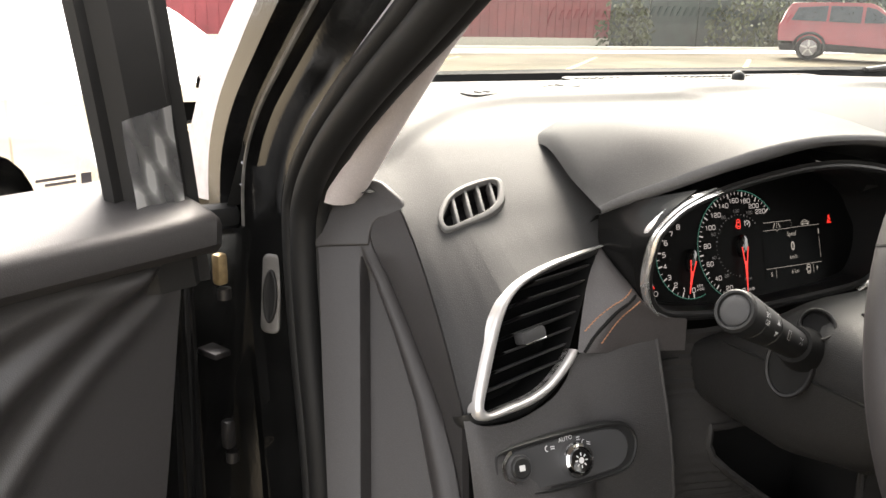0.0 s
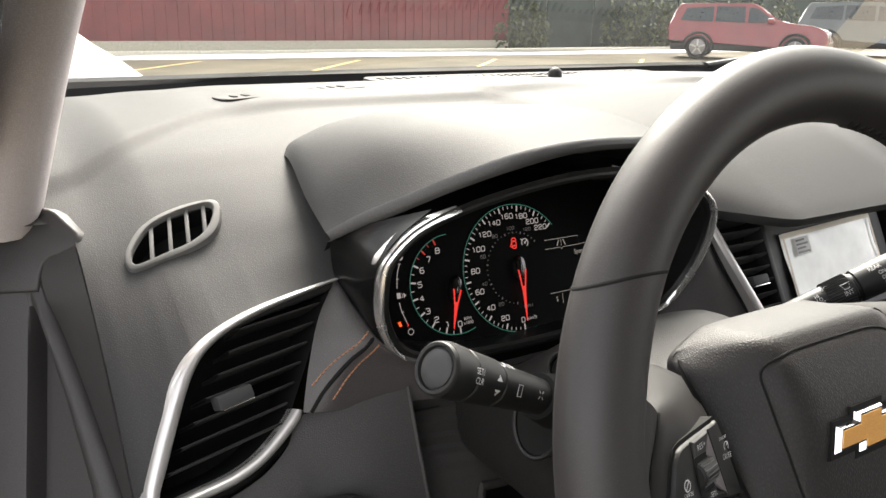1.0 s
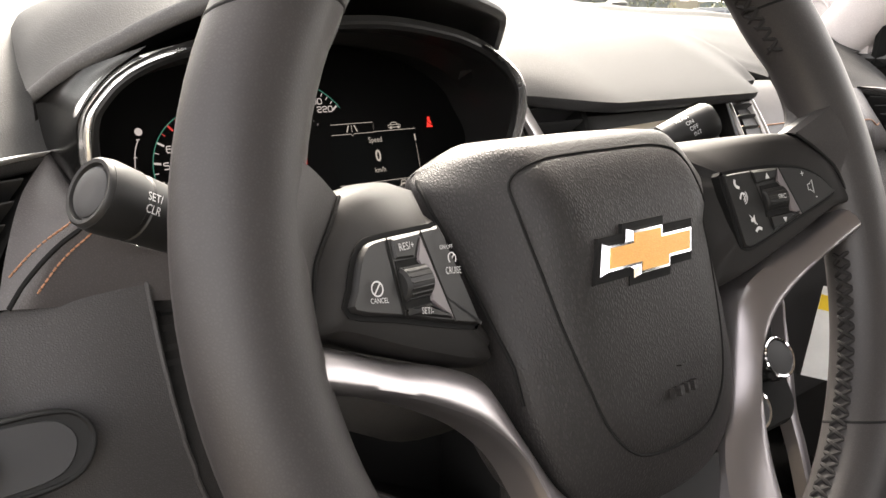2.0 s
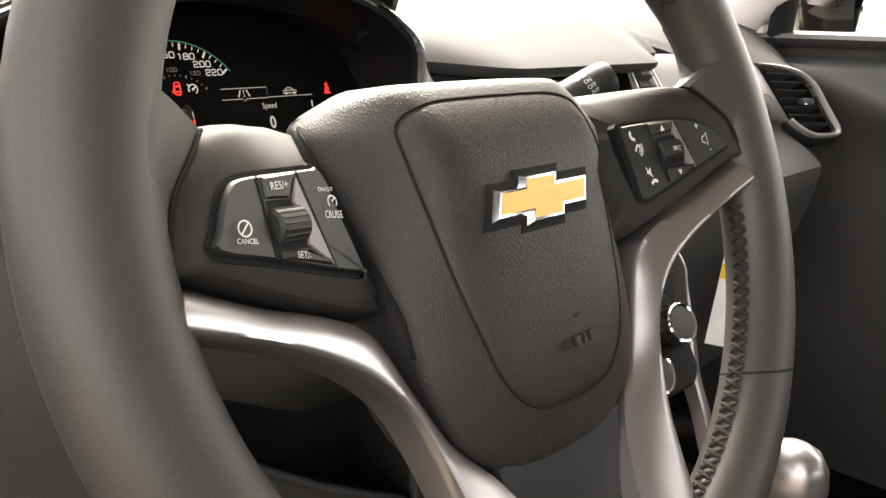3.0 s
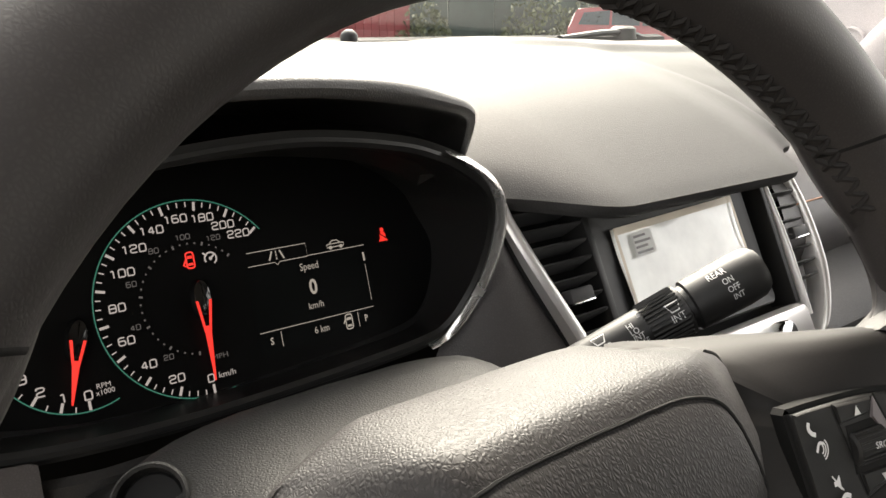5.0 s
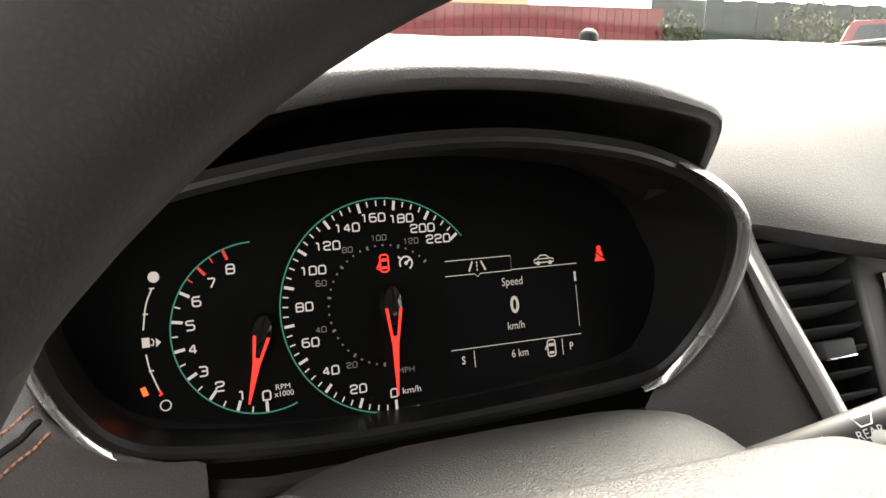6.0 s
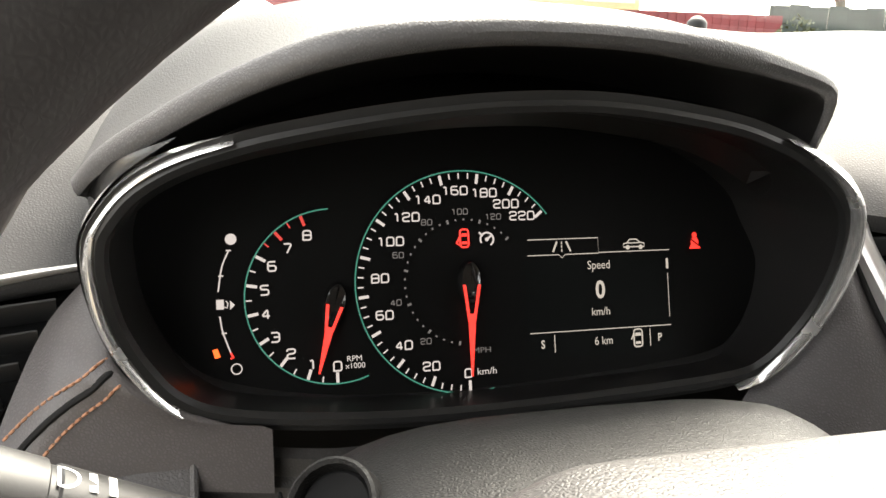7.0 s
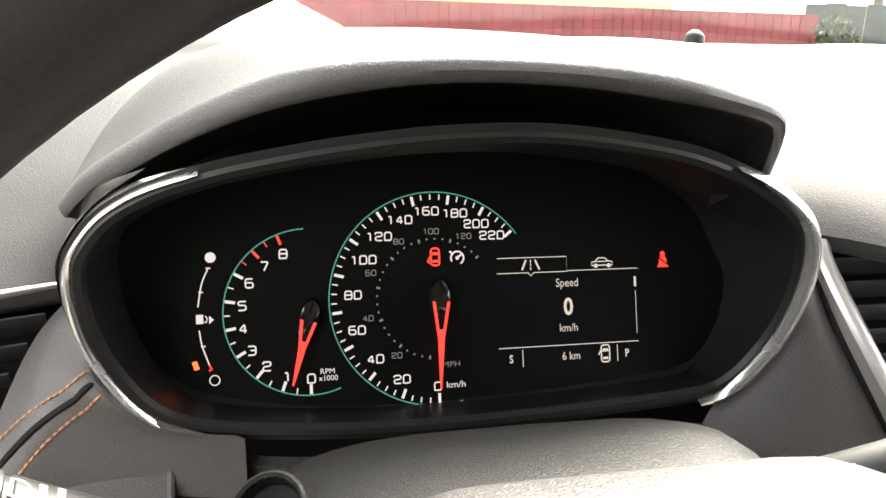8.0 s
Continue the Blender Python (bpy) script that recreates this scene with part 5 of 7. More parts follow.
def wrap_text(s, size, origin, axis, up, radius, turn, along, rot, bm, wide=1.0, shape=None):
    """Letters (or a drawn shape) bent round a bar: along the axis in metres, turned round it in degrees."""
    n0 = len(bm.verts)
    if shape is not None:
        shape(bm)
    else:
        lettering(s, size, pose(0, 0, 0, 0, 0, rot), wide=wide, bm=bm)
    bm.verts.ensure_lookup_table()
    side = up.cross(axis)
    for v in bm.verts[n0:]:
        ang = radians(turn) + v.co.y / radius
        v.co = origin + axis * (along + v.co.x) + (up * math.cos(ang) + side * math.sin(ang)) * (radius + .0003)
    return bm


COLLAR = frame_matrix((-.0878, .1385, 1.0150), (0, 0, 1), (-.90, -.35, .25))
part("stalk_collar", dome([(x * 1.45, y) for x, y in circle(.0172, 32)], [(0, -.012), (0, .0012), (.0012, .0024), (.0028, .0020), (.0036, -.002)], COLLAR), HOUSING, column)
part("stalk_opening", dome([(x * 1.5, y) for x, y in circle(.0144, 32)], [(0, .0006), (.006, .0002)], COLLAR), MATTE, column, "dark opening round the stalk")
part("shroud_split", tube([Vector((.005 - .0885 - .0006 + .003 * k / 14, .075 + .012 * k, 1.0085 - .0004 * k)) for k in range(12)], .0009, 6), MATTE, column)
LROOT, LTIP = (-.064, .1400, 1.0165), (-.1732, .1140, 1.0750)
ls, LM = stalk("indicator_stalk", LROOT, LTIP, [(0, .0100), (.30, .0102), (.60, .0115), (.66, .0119), (.665, .0113), (.68, .0113), (.685, .0124), (.86, .0133), (.865, .0128), (.88, .0128), (.885, .0136), (.97, .0141), (1.0, .0136)], "black indicator stalk with white symbols and a round end button")
part("end_ring", dome(circle(.0136, 36), [(0, -.002), (.0004, .0012), (.0012, .0020), (.0026, .0018), (.0036, -.001)], LM), BLACKP, ls)
part("end_button", dome(circle(.0098, 32), [(0, -.002), (.0003, .0010), (.0013, .0018), (.006, .0021)], LM), SATIN, ls)
ax = (Vector(LTIP) - Vector(LROOT)).normalized()
up = (Vector((-.25, -.9, .35)) - ax * Vector((-.25, -.9, .35)).dot(ax)).normalized()
Lx = (Vector(LTIP) - Vector(LROOT)).length
pr = bmesh.new()
for s, turn, al in (("SET/", 16, .865), ("CLR", -4, .865)):
    wrap_text(s, .0046, Vector(LROOT), -ax, up, .0133, turn, -Lx * al, 0, pr, .8)
wrap_text("", 0, Vector(LROOT), ax, up, .0124, 12, Lx * .725, 0, pr, shape=lambda bm: poly([(-.0024, 0), (.0024, 0), (0, .0034)], 0, bm=bm))
wrap_text("", 0, Vector(LROOT), ax, up, .0124, -8, Lx * .725, 0, pr, shape=lambda bm: poly([(-.0024, 0), (0, -.0034), (.0024, 0)], 0, bm=bm))
wrap_text("", 0, Vector(LROOT), -ax, up, .0115, 0, -Lx * .56, 0, pr, shape=lambda bm: stroke([(-.0018, -.0030), (.0018, -.0030), (.0018, .0030), (-.0018, .0030)], .0006, 0, closed=True, bm=bm))
# lamp symbol and two bars on the upper side
wrap_text("", 0, Vector(LROOT), -ax, up, .0116, 72, -Lx * .66, 0, pr, shape=lambda bm: stroke(arc(0, 0, .0030, -90, 90, 10) + [(-.001, .003), (-.001, -.003)], .0008, 0, closed=True, bm=bm))
for q in (-.0062, -.0105):
    wrap_text("", 0, Vector(LROOT), -ax, up, .0116, 72, -Lx * .66 - q, 0, pr, shape=lambda bm: poly([(-.0009, -.003), (.0009, -.003), (.0009, .003), (-.0009, .003)], 0, bm=bm))
for k in range(4):
    a = radians(45 + 90 * k)
    wrap_text("", 0, Vector(LROOT), ax, up, .0106, -4, Lx * .39, 0, pr, shape=lambda bm, a=a: stroke([(.0012 * math.cos(a), .0012 * math.sin(a)), (.0032 * math.cos(a), .0032 * math.sin(a))], .0007, 0, bm=bm))
part("print", pr, PRINT, ls, smooth=False)

RROOT, RTIP = (.062, .143, 1.022), (.1660, .0830, 1.0840)
rs, RM = stalk("wiper_stalk", RROOT, RTIP, [(0, .0085), (.35, .0090), (.58, .0098), (.585, .0098), (.60, .0098), (.74, .0110), (.745, .0096), (.76, .0096), (.765, .0111), (.93, .0115), (.98, .0111), (1.0, .0098)], "black wiper stalk with white lettering")
part("end_cap", dome(circle(.0098, 32), [(0, -.002), (.001, .001), (.005, .0018), (.010, .002)], RM), BLACKP, rs)
ax = (Vector(RTIP) - Vector(RROOT)).normalized()
up = (Vector((-.35, -.75, .55)) - ax * Vector((-.35, -.75, .55)).dot(ax)).normalized()
Lx = (Vector(RTIP) - Vector(RROOT)).length
pr = bmesh.new()
for s, size, turn, al, rad in (("FRONT", .0042, -14, .34, .0091), ("REAR", .0042, 6, .46, .0096), ("HI", .0036, 24, .56, .0099), ("LO", .0036, 8, .565, .0099), ("INT", .0036, -8, .57, .0099), ("OFF", .0036, -24, .575, .0099), ("INT", .0046, -10, .70, .0111), ("REAR", .0042, 30, .86, .0116), ("ON", .0036, 8, .88, .0116), ("OFF", .0036, -10, .885, .0116), ("INT", .0036, -28, .89, .0116)):
    wrap_text(s, size, Vector(RROOT), ax, up, rad, turn, Lx * al, 0, pr, .85)
for al, turn, rad in ((.34, 16, .0091), (.46, 32, .0096), (.51, -14, .0098), (.70, 14, .0111)):
    wrap_text("", 0, Vector(RROOT), ax, up, rad, turn, Lx * al, 0, pr, shape=lambda bm: stroke([(-.003, .0018), (.003, .0018), (.0016, -.0018), (-.0016, -.0018)], .0006, 0, closed=True, bm=bm))
wrap_text("", 0, Vector(RROOT), ax, up, .0106, 0, Lx * .60, 0, pr, shape=lambda bm: stroke([(0, -.008), (0, .008)], .0012, 0, bm=bm))
part("print", pr, PRINT, rs, smooth=False)
gb = bmesh.new()
for k in range(34):
    a = math.tau * k / 34
    s2 = ax.cross(up)
    d = up * math.cos(a) + s2 * math.sin(a)
    tube([Vector(RROOT) + ax * Lx * .61 + d * .0106, Vector(RROOT) + ax * Lx * .73 + d * .0110], .0006, 4, bm=gb)
part("grip_ribs", gb, BLACKP, rs)

# ---- centre stack ----
CSN = Vector((0, -1, .50)).normalized()
STACK = frame_matrix((MID, .232, 1.035), (1, 0, 0), CSN)
stack = thing("centre_stack", "black centre stack with slatted vents and silver strips", "centre stack", STACK)
part("panel", dome(round_loop([(-.155, .050), (-.07, .056), (.07, .056), (.158, .050), (.150, -.03), (.120, -.10), (.098, -.20), (-.098, -.20), (-.105, -.10), (-.126, -.03)], 4), [(0, -.05), (.0, -.024), (.004, -.022)], centre=(0, -.05)), MATTE, stack)
STRIP = {-1: [(-.1535, .052, .001), (-.1525, .040, .002), (-.1435, .010, .004), (-.1270, -.036, .006), (-.1160, -.068, .006), (-.1060, -.110, .005), (-.1000, -.140, .004)],
         1: [(.1530, .056, -.002), (.1590, .040, .000), (.1640, .005, .003), (.1620, -.036, .005), (.1530, -.064, .005), (.1400, -.084, .004), (.1250, -.094, .002)]}
for s in (-1, 1):
    A = curve(STRIP[s], 6)
    B = [p + Vector((-s * (.0100 if s < 0 else .0075), 0, -.001)) for p in A]
    part("silver_strip", ribbon(A, B, (0, 0, 1), bulge=.003, depth=.014), SILVER, stack, "satin silver strip")
    xi = .0885 if s < 0 else .1215      # inner edge of the vent
    if s > 0:
        A2 = curve([(.1190, .050, -.002), (.1200, .020, .000), (.1205, -.020, .002), (.1180, -.075, .003)], 6)
        part("inner_strip", ribbon(A2, [p + Vector((.0042, 0, 0)) for p in A2], (0, 0, 1), bulge=.002, depth=.014), SILVER, stack, "satin silver strip")
        part("outer_cheek", ribbon(A, [p + Vector((.016, .002, -.016)) for p in A], (.4, 0, 1), bulge=.002, depth=.006), PANEL, stack)
    part("divider", block(s * xi - .0030 - .0055 * s, s * xi + .0030 - .0055 * s, -.062, .048, -.022, .0, m=pose(0, 0, 0, 0, 0, -s * 1), bevel=.001), BLACKP, stack)
    part("vent_back", block(min(s * xi, s * .150), max(s * xi, s * .150), -.070, .050, -.030, -.0235), MATTE, stack)
    for k in range(9):
        y = .0425 - .0112 * k
        xo = .1490 - max(0, .045 - y) * .28 if s < 0 else .1560 - max(0, -.036 - y) * .3
        b = bmesh.new()
        deep = .018 if s < 0 else .020
        rows = [[Vector((s * (xi + (xo - xi) * q / 5), y + h + a * .2, a + (.004 * math.sin(math.pi * q / 5) if s > 0 else 0))) for q in range(6)] for a, h in ((0, -.0012), (.0015, 0), (0, .0012), (-deep, .0012), (-deep, -.0012))]
        sheet(rows, bm=b, wrap=True)
        part("slat", b, SATIN, stack)
    tx = -.1105 if s < 0 else .1400
    tab = part("tab", block(-.010, .010, -.0045, .0045, -.004, .006, m=pose(tx, -.0125, 0), bevel=.0016), SATIN, stack)
    part("tab_rim", block(-.009, .009, -.0052, -.0036, .003, .0068, m=pose(tx, -.0125, 0), bevel=.0006), CHROME, tab)
part("lower_trim", block(-.085, .112, -.094, -.064, -.012, .010, bevel=.006), SILVER, stack, "silver trim bar")
for s in (-1, 1):
    part("radio_knob", dome(circle(.0095, 28), [(0, 0), (.0003, .010), (.0012, .0115), (.004, .012)], pose(.01 + s * .05, -.079, .0095)), CHROME, stack)
screen = thing("touch_screen", "touch screen under a pale protective film with a sticker", "screen", STACK)
part("frame", dome(rounded_rect(.176, .096, .006), [(0, -.018), (.0006, -.006), (.002, -.005), (.006, -.006)], pose(.009, -.011, 0)), BLACKP, screen)
film = bmesh.new()
rows = [[Vector((-.060 + .137 * i / 12, -.050 + (.072 + .005 * i / 12) * j / 8, -.0036 + .0012 * math.sin(i * 1.1 + j * .7) * (1 if i in (0, 12) or j in (0, 8) else .35))) for i in range(13)] for j in range(9)]
sheet(rows, bm=film)
part("film", film, FILM, screen, "pale protective film")
part("film_edge", stroke([(-.0580, -.048), (.0750, -.048), (.0750, .0250), (-.0580, .0200)], .0055, -.0022, closed=True), FILMEDGE, screen, "yellowed film edge", smooth=False)
part("sticker", poly([(-.0455, .000), (-.0240, .001), (-.0240, .0175), (-.0455, .0165)], -.0018), PAPER, screen)
bars = bmesh.new()
for k in range(4):
    stroke([(-.0435, .0030 + .0036 * k), (-.0270 - .004 * (k % 2), .0036 + .0036 * k)], .0016, -.0014, bm=bars)
part("sticker_print", bars, GREYKEY, screen, smooth=False)

# climate controls lower down, and the console
climate = thing("climate_panel", "dark climate control panel with ribbed rotary knobs", "control panel")
CLM = frame_matrix((.333, .126, .858), (1, 0, 0), (-.12, -.86, .5))
part("panel", dome(rounded_rect(.118, .085, .02, 5, -.021), [(0, -.03), (.001, -.003), (.004, 0), (.02, 0)], CLM), MATTE, climate)
for x, y in ((-.062, .014), (-.0337, -.0172), (.0127, .0120)):
    k = part("knob", dome(circle(.0168, 36), [(0, 0), (.0005, .016), (.002, .019), (.006, .0195)], CLM @ pose(x, y, 0)), BLACKP, climate)
    part("knob_ring", dome(circle(.0174, 36), [(0, .010), (.0005, .0195), (.0015, .0205), (.003, .020), (.004, .016)], CLM @ pose(x, y, 0)), CHROME, k)
    rb = bmesh.new()
    for q in range(12):
        a = q * math.tau / 12
        tube([CLM @ Vector((x + .0170 * math.cos(a), y + .0170 * math.sin(a), .002)), CLM @ Vector((x + .0170 * math.cos(a), y + .0170 * math.sin(a), .012))], .0012, 5, bm=rb)
    part("knob_ribs", rb, BLACKP, k)
for s in (-1, 1):     # the strips lean inwards towards the lever
    A = curve([(MID + s * .108, .215, .945), (MID + s * .083, .158, .912), (MID + s * .076, .144, .886), (MID + s * .064, .126, .853), (MID + s * .052, .111, .822), (MID + s * .048, .097, .795), (MID + s * .046, .080, .750), (MID + s * .046, .06, .69)], 6)
    B = [p + Vector((-s * (.005 + .010 * smooth01((.90 - p.z) / .06)), -.002, .002)) for p in A]
    t = thing("console_strip", "satin silver trim strip beside the centre console", "trim strip", group="console strips")
    part("strip", ribbon(A, B, (0, -1, .4), bulge=.002, depth=.012), SPOKESILVER, t)
console = thing("centre_console", "black centre console below the climate controls", "console")
part("body", block(MID - .10, MID + .10, -.45, .20, .35, .70, bevel=.03), MATTE, console)
part("riser", block(MID - .088, MID + .088, .16, .24, .66, .85, m=None, bevel=.02), MATTE, console)
lever = thing("gear_lever", "silver-topped gear lever standing on the console", "gear lever")
rows = []
for z, r in ((.690, .034), (.70, .028), (.715, .018), (.732, .014), (.747, .017), (.762, .022), (.780, .0245), (.796, .023), (.808, .017), (.813, .008)):
    rows.append([Vector((.340 + .9 * r * math.cos(k * math.tau / 24), .010 + (1.1 * r) * math.sin(k * math.tau / 24), z)) for k in range(24)])
b, V = sheet(rows[:5], closed=True)
part("boot", b, MATTE, lever)
b, V = sheet(rows[4:], closed=True)
cap(b, V[-1])
part("knob", b, SPOKESILVER, lever, "satin silver knob")
tag = thing("paper_tag", "white paper tag with a yellow band", "tag")
TG = frame_matrix((0.5595, 0.1900, 0.8121), (1, -.6, .1), (-.55, -.8, .2))
TG = TG @ pose(.022, .012, 0, 0, 0, -19)
part("card", block(-.022, .022, -.052, .045, 0, .0008, m=TG), PAPER, tag)
part("band", block(-.022, .022, .020, .036, .0009, .0013, m=TG), YELLOW, tag)

# passenger side of the dash
pas = thing("passenger_dash_panel", "dark grained dash panel before the passenger seat", "dash panel")
rows = []
for j in range(20):
    g = j / 19
    a = Vector((.470, .285, 1.082)).lerp(Vector((.440, .235, .990)), g)
    e = Vector((.800, .2885, 1.0635)).lerp(Vector((.840, .2535, .993)), g)
    rows.append([a.lerp(e, k / 40) + Vector((0, -.030 * math.sin(math.pi * g) ** .6 * min(1, (40 - k) / 10), .006 * math.sin(math.pi * k / 40) * (1 - g))) for k in range(41)])
b, _ = sheet(rows)
part("upper_panel", b, INSERT, pas, "dark leatherette panel with an orange seam")
seam = [rows[8 + (k > 25) + (k > 32) * 2][k] + Vector((0, -.0006, 0)) for k in range(2, 40)]
part("stitching", tube(curve(seam[::4], 5), .0007, 6), THREAD, pas)
rows = []
for j in range(20):
    g = j / 19
    rows.append([Vector((x, .262 - .060 * smooth01(g / .30) + .075 * smooth01((g - .25) / .75) + .01 * (x - .6) + .045 * smooth01((x - .84) / .09), .990 - .058 * min(g / .30, 1) - .26 * max(g - .30, 0) / .7)) for x in [.44 + .525 * k / 30 for k in range(31)]])
b, _ = sheet(rows)
part("glove_box", b, PANEL, pas)

# ---- driver's side: end cap, pillar, seal, body edge ----
cap_t = thing("dash_end_cap", "dark moulded end cap between dash and door opening", "trim panel")
CAP = frame_matrix((-.344, .387, 1.0595), (1, 0, 0), (-.650, -.634, .418))
up_o = [(.004, .066), (.0361, .0488), (.0540, .0400), (.0585, .0360), (.0705, .0180), (.0712, .0130), (.0685, .0060), (.0480, .0076), (.0430, .0050), (.0395, -.0010), (.0352, -.0108), (.0016, -.0018), (-.010, .001), (-.008, .04)]
part("upper_block", dome(up_o, [(-.0006, -.030), (-.0004, -.004), (.0004, .0010), (.0012, .0020), (.0026, .0024)], CAP, centre=(.032, .022)), DOORTRIM, cap_t)
DE = [CAP.inverted() @ Vector(p) for p in ((-.294, .372, 1.104), (-.294, .350, 1.092), (-.294, .318, 1.068), (-.294, .293, 1.044), (-.294, .268, 1.016), (-.294, .248, .990), (-.294, .235, .974), (-.297, .226, .940), (-.299, .215, .870), (-.300, .200, .760), (-.300, .20, .60))]
rows = []
for j in range(40):
    y = .020 - .364 * j / 39
    at = lambda pts: float(np.interp(-y, [p[0] for p in pts], [p[1] for p in pts]))
    xl = at(((.0023, -.008), (.0929, -.0235), (.1958, -.0395), (.34, -.060)))     # under the seal
    lf = at(((.0164, .0261), (.0985, .0089), (.1993, -.0122), (.34, -.040)))      # edge of the flat strip
    rl = at(((.0150, .0278), (.0223, .0284), (.0824, .0369), (.1388, .0418), (.2088, .0400), (.34, .034)))     # foot of the ridge
    rr = at(((.0128, .0378), (.0411, .046), (.0835, .0542), (.1275, .0614), (.1536, .0650), (.1907, .0666), (.34, .060)))     # crease behind the ridge
    deep = smooth01((-.013 - y) / .022)
    w = rr - rl
    keys = [(xl, 0), (lf - .0014, 0), (lf - .0004, -.0004), (lf + .0006, -.0030 * deep), (lf + .0020, -.016 * deep), (rl - .0008, -.016 * deep), (rl + .10 * w, -.007 * deep), (rl + .22 * w, .0002 * deep), (rl + .36 * w, .0034 * deep), (rl + .50 * w, .0046 * deep), (rl + .66 * w, .0042 * deep), (rl + .84 * w, .0024 * deep), (rr - .0008, .0008 * deep), (rr, -.0010), (rr + .0010, .0006)]
    ey = [q.y for q in reversed(DE)]
    ex, ez = float(np.interp(y, ey, [q.x for q in reversed(DE)])), float(np.interp(y, ey, [q.z for q in reversed(DE)]))
    keys += [((rr + ex) / 2, ez * .5), (ex - .0015, ez - .0008), (ex + .002, ez - .006)]
    row, last = [], -9
    for x, h in keys:
        last = max(x, last + .0002)
        row.append(CAP @ Vector((last, y, h)))
    rows.append(row)
b, _ = sheet(rows)
part("lower_cover", b, DOORTRIM, cap_t)

pillar = thing("pillar_trim", "light grey windscreen pillar trim", "pillar trim", group="pillar trims")
axis = curve([(-.3315, .4155, 1.1190), (-.330, .405, 1.130), (-.322, .335, 1.200), (-.312, .25, 1.275), (-.292, .10, 1.385), (-.26, -.10, 1.48)], 8)
rows = []
for i, p in enumerate(axis):
    row = []
    for k in range(28):
        a = math.tau * k / 28
        cs, sn = math.cos(a), math.sin(a)
        row.append(p + Vector((.028 * math.copysign(abs(cs) ** .8, cs), .034 * math.copysign(abs(sn) ** .8, sn), .026 * sn)))
    rows.append(row)
b, V = sheet(rows, closed=True)
cap(b, V[0])
part("trim", b, PILLARTRIM, pillar)
other = copy_thing(pillar, Matrix.Identity(4))
bm2, _ = sheet([[mirror_x(v, MID) for v in r] for r in rows], closed=True)
for c in list(other.children):
    bpy.data.objects.remove(c)
part("trim", bm2, PILLARTRIM, other)

seal = thing("door_seal", "dark rubber door seal round the opening", "seal")
sp = curve([(-.352, .02, 1.345), (-.354, .135, 1.264), (-.356, .262, 1.196), (-.357, .345, 1.145), (-.358, .393, 1.100), (-.359, .402, 1.06), (-.359, .392, .98), (-.358, .372, .888), (-.358, .355, .78), (-.358, .34, .60)], 10)
part("seal", tube(sp, .0115, 14), RUBBER, seal)
part("inner_lobe", tube([p + Vector((.0125, -.001, .001)) for p in sp], .0090, 12), RUBBER, seal)
part("seal_lip", tube([p + Vector((-.007, .014, .006)) for p in sp], .0075, 10), RUBBER, seal)

body = thing("car_body", "gloss black car body at the door opening", "car body")


def skin(rows, name, material, label=""):
    b, _ = sheet(rows)
    return part(name, b, material, body, label)


J = [Vector(p) for p in ((-.352, .05, 1.345), (-.354, .15, 1.275), (-.356, .275, 1.205), (-.357, .36, 1.155), (-.358, .41, 1.105), (-.359, .42, 1.05), (-.359, .41, .98), (-.358, .39, .888), (-.358, .37, .78), (-.358, .36, .60))]
J = curve(J, 8)
skin([[p + Vector(o) for p in J] for o in ((-.010, .004, .004), (-.014, .018, .006), (-.022, .026, .007), (-.026, .040, .009), (-.034, .046, .010), (-.036, .060, .012), (-.050, .068, .013), (-.054, .10, .016))], "door_opening", JAMB, "gloss black painted pillar")
part("body_flange", tube([p + Vector((-.034, .048, .011)) for p in J if p.z > 1.03], .0022, 8), FLANGE, body)
# grey patch shaped as a reflection in the gloss paint, under the rubber plug
PATCH = frame_matrix((-.3788, .4368, 1.0056), (.71, -.69, 0), (-.69, -.71, .13))
plate = part("hinge_plate", dome(rounded_rect(.018, .070, .006, 4), [(-.001, -.004), (0, .0006), (.001, .0014), (.003, .0016)], PATCH), FLANGE, body, "dull grey patch made as a reflection on the pillar")
part("plug", dome([(x * .30, y) for x, y in circle(.024, 28)], [(0, .0010), (.0004, .0030), (.0018, .0036), (.0034, .0030)], PATCH @ pose(0, -.002, 0)), RUBBER, plate, "oval black rubber plug")
# cover strip with water drops; in front the fender edge, its sky reflection painted pale
SL = curve([(-.362, .33, 1.32), (-.376, .4155, 1.232), (-.390, .447, 1.155), (-.4064, .475, 1.0756)], 8)
part("cover_strip", ribbon(SL, [p + Vector((.030, .004, .004)) for p in SL], (-.4, -.9, .2), bulge=.003, depth=.012), RUBBER, body, "black cover strip beaded with water")
rnd = random.Random(5)
for k in range(46):
    f = rnd.random()
    p = SL[int(f * (len(SL) - 1))] + Vector((.030 * rnd.uniform(.1, .9), -.0032, .002))
    r = rnd.uniform(.0007, .0016)
    part("water_drop", dome(circle(r, 8), [(0, 0), (r * .2, r * .4), (r * .6, r * .6)], frame_matrix(p, (1, 0, 0), (-.4, -.9, .2))), DROP, body)
part("cover_foot", block(-.437, -.395, .468, .490, 1.052, 1.078, bevel=.006), RUBBER, body)
skin([[SL[3 + 3 * k] + Vector((-.001 - .022 * q / 4 * min(1, .25 + k / 4), .02 + .11 * q / 4, -.012 * q / 4)) for q in range(5)] for k in range(8)], "fender_edge", SKYSHEEN, "fender edge painted pale as reflected sky")
part("hinge_pillar", block(-.56, -.375, .462, .50, .30, 1.062, bevel=.008), JAMB, body)
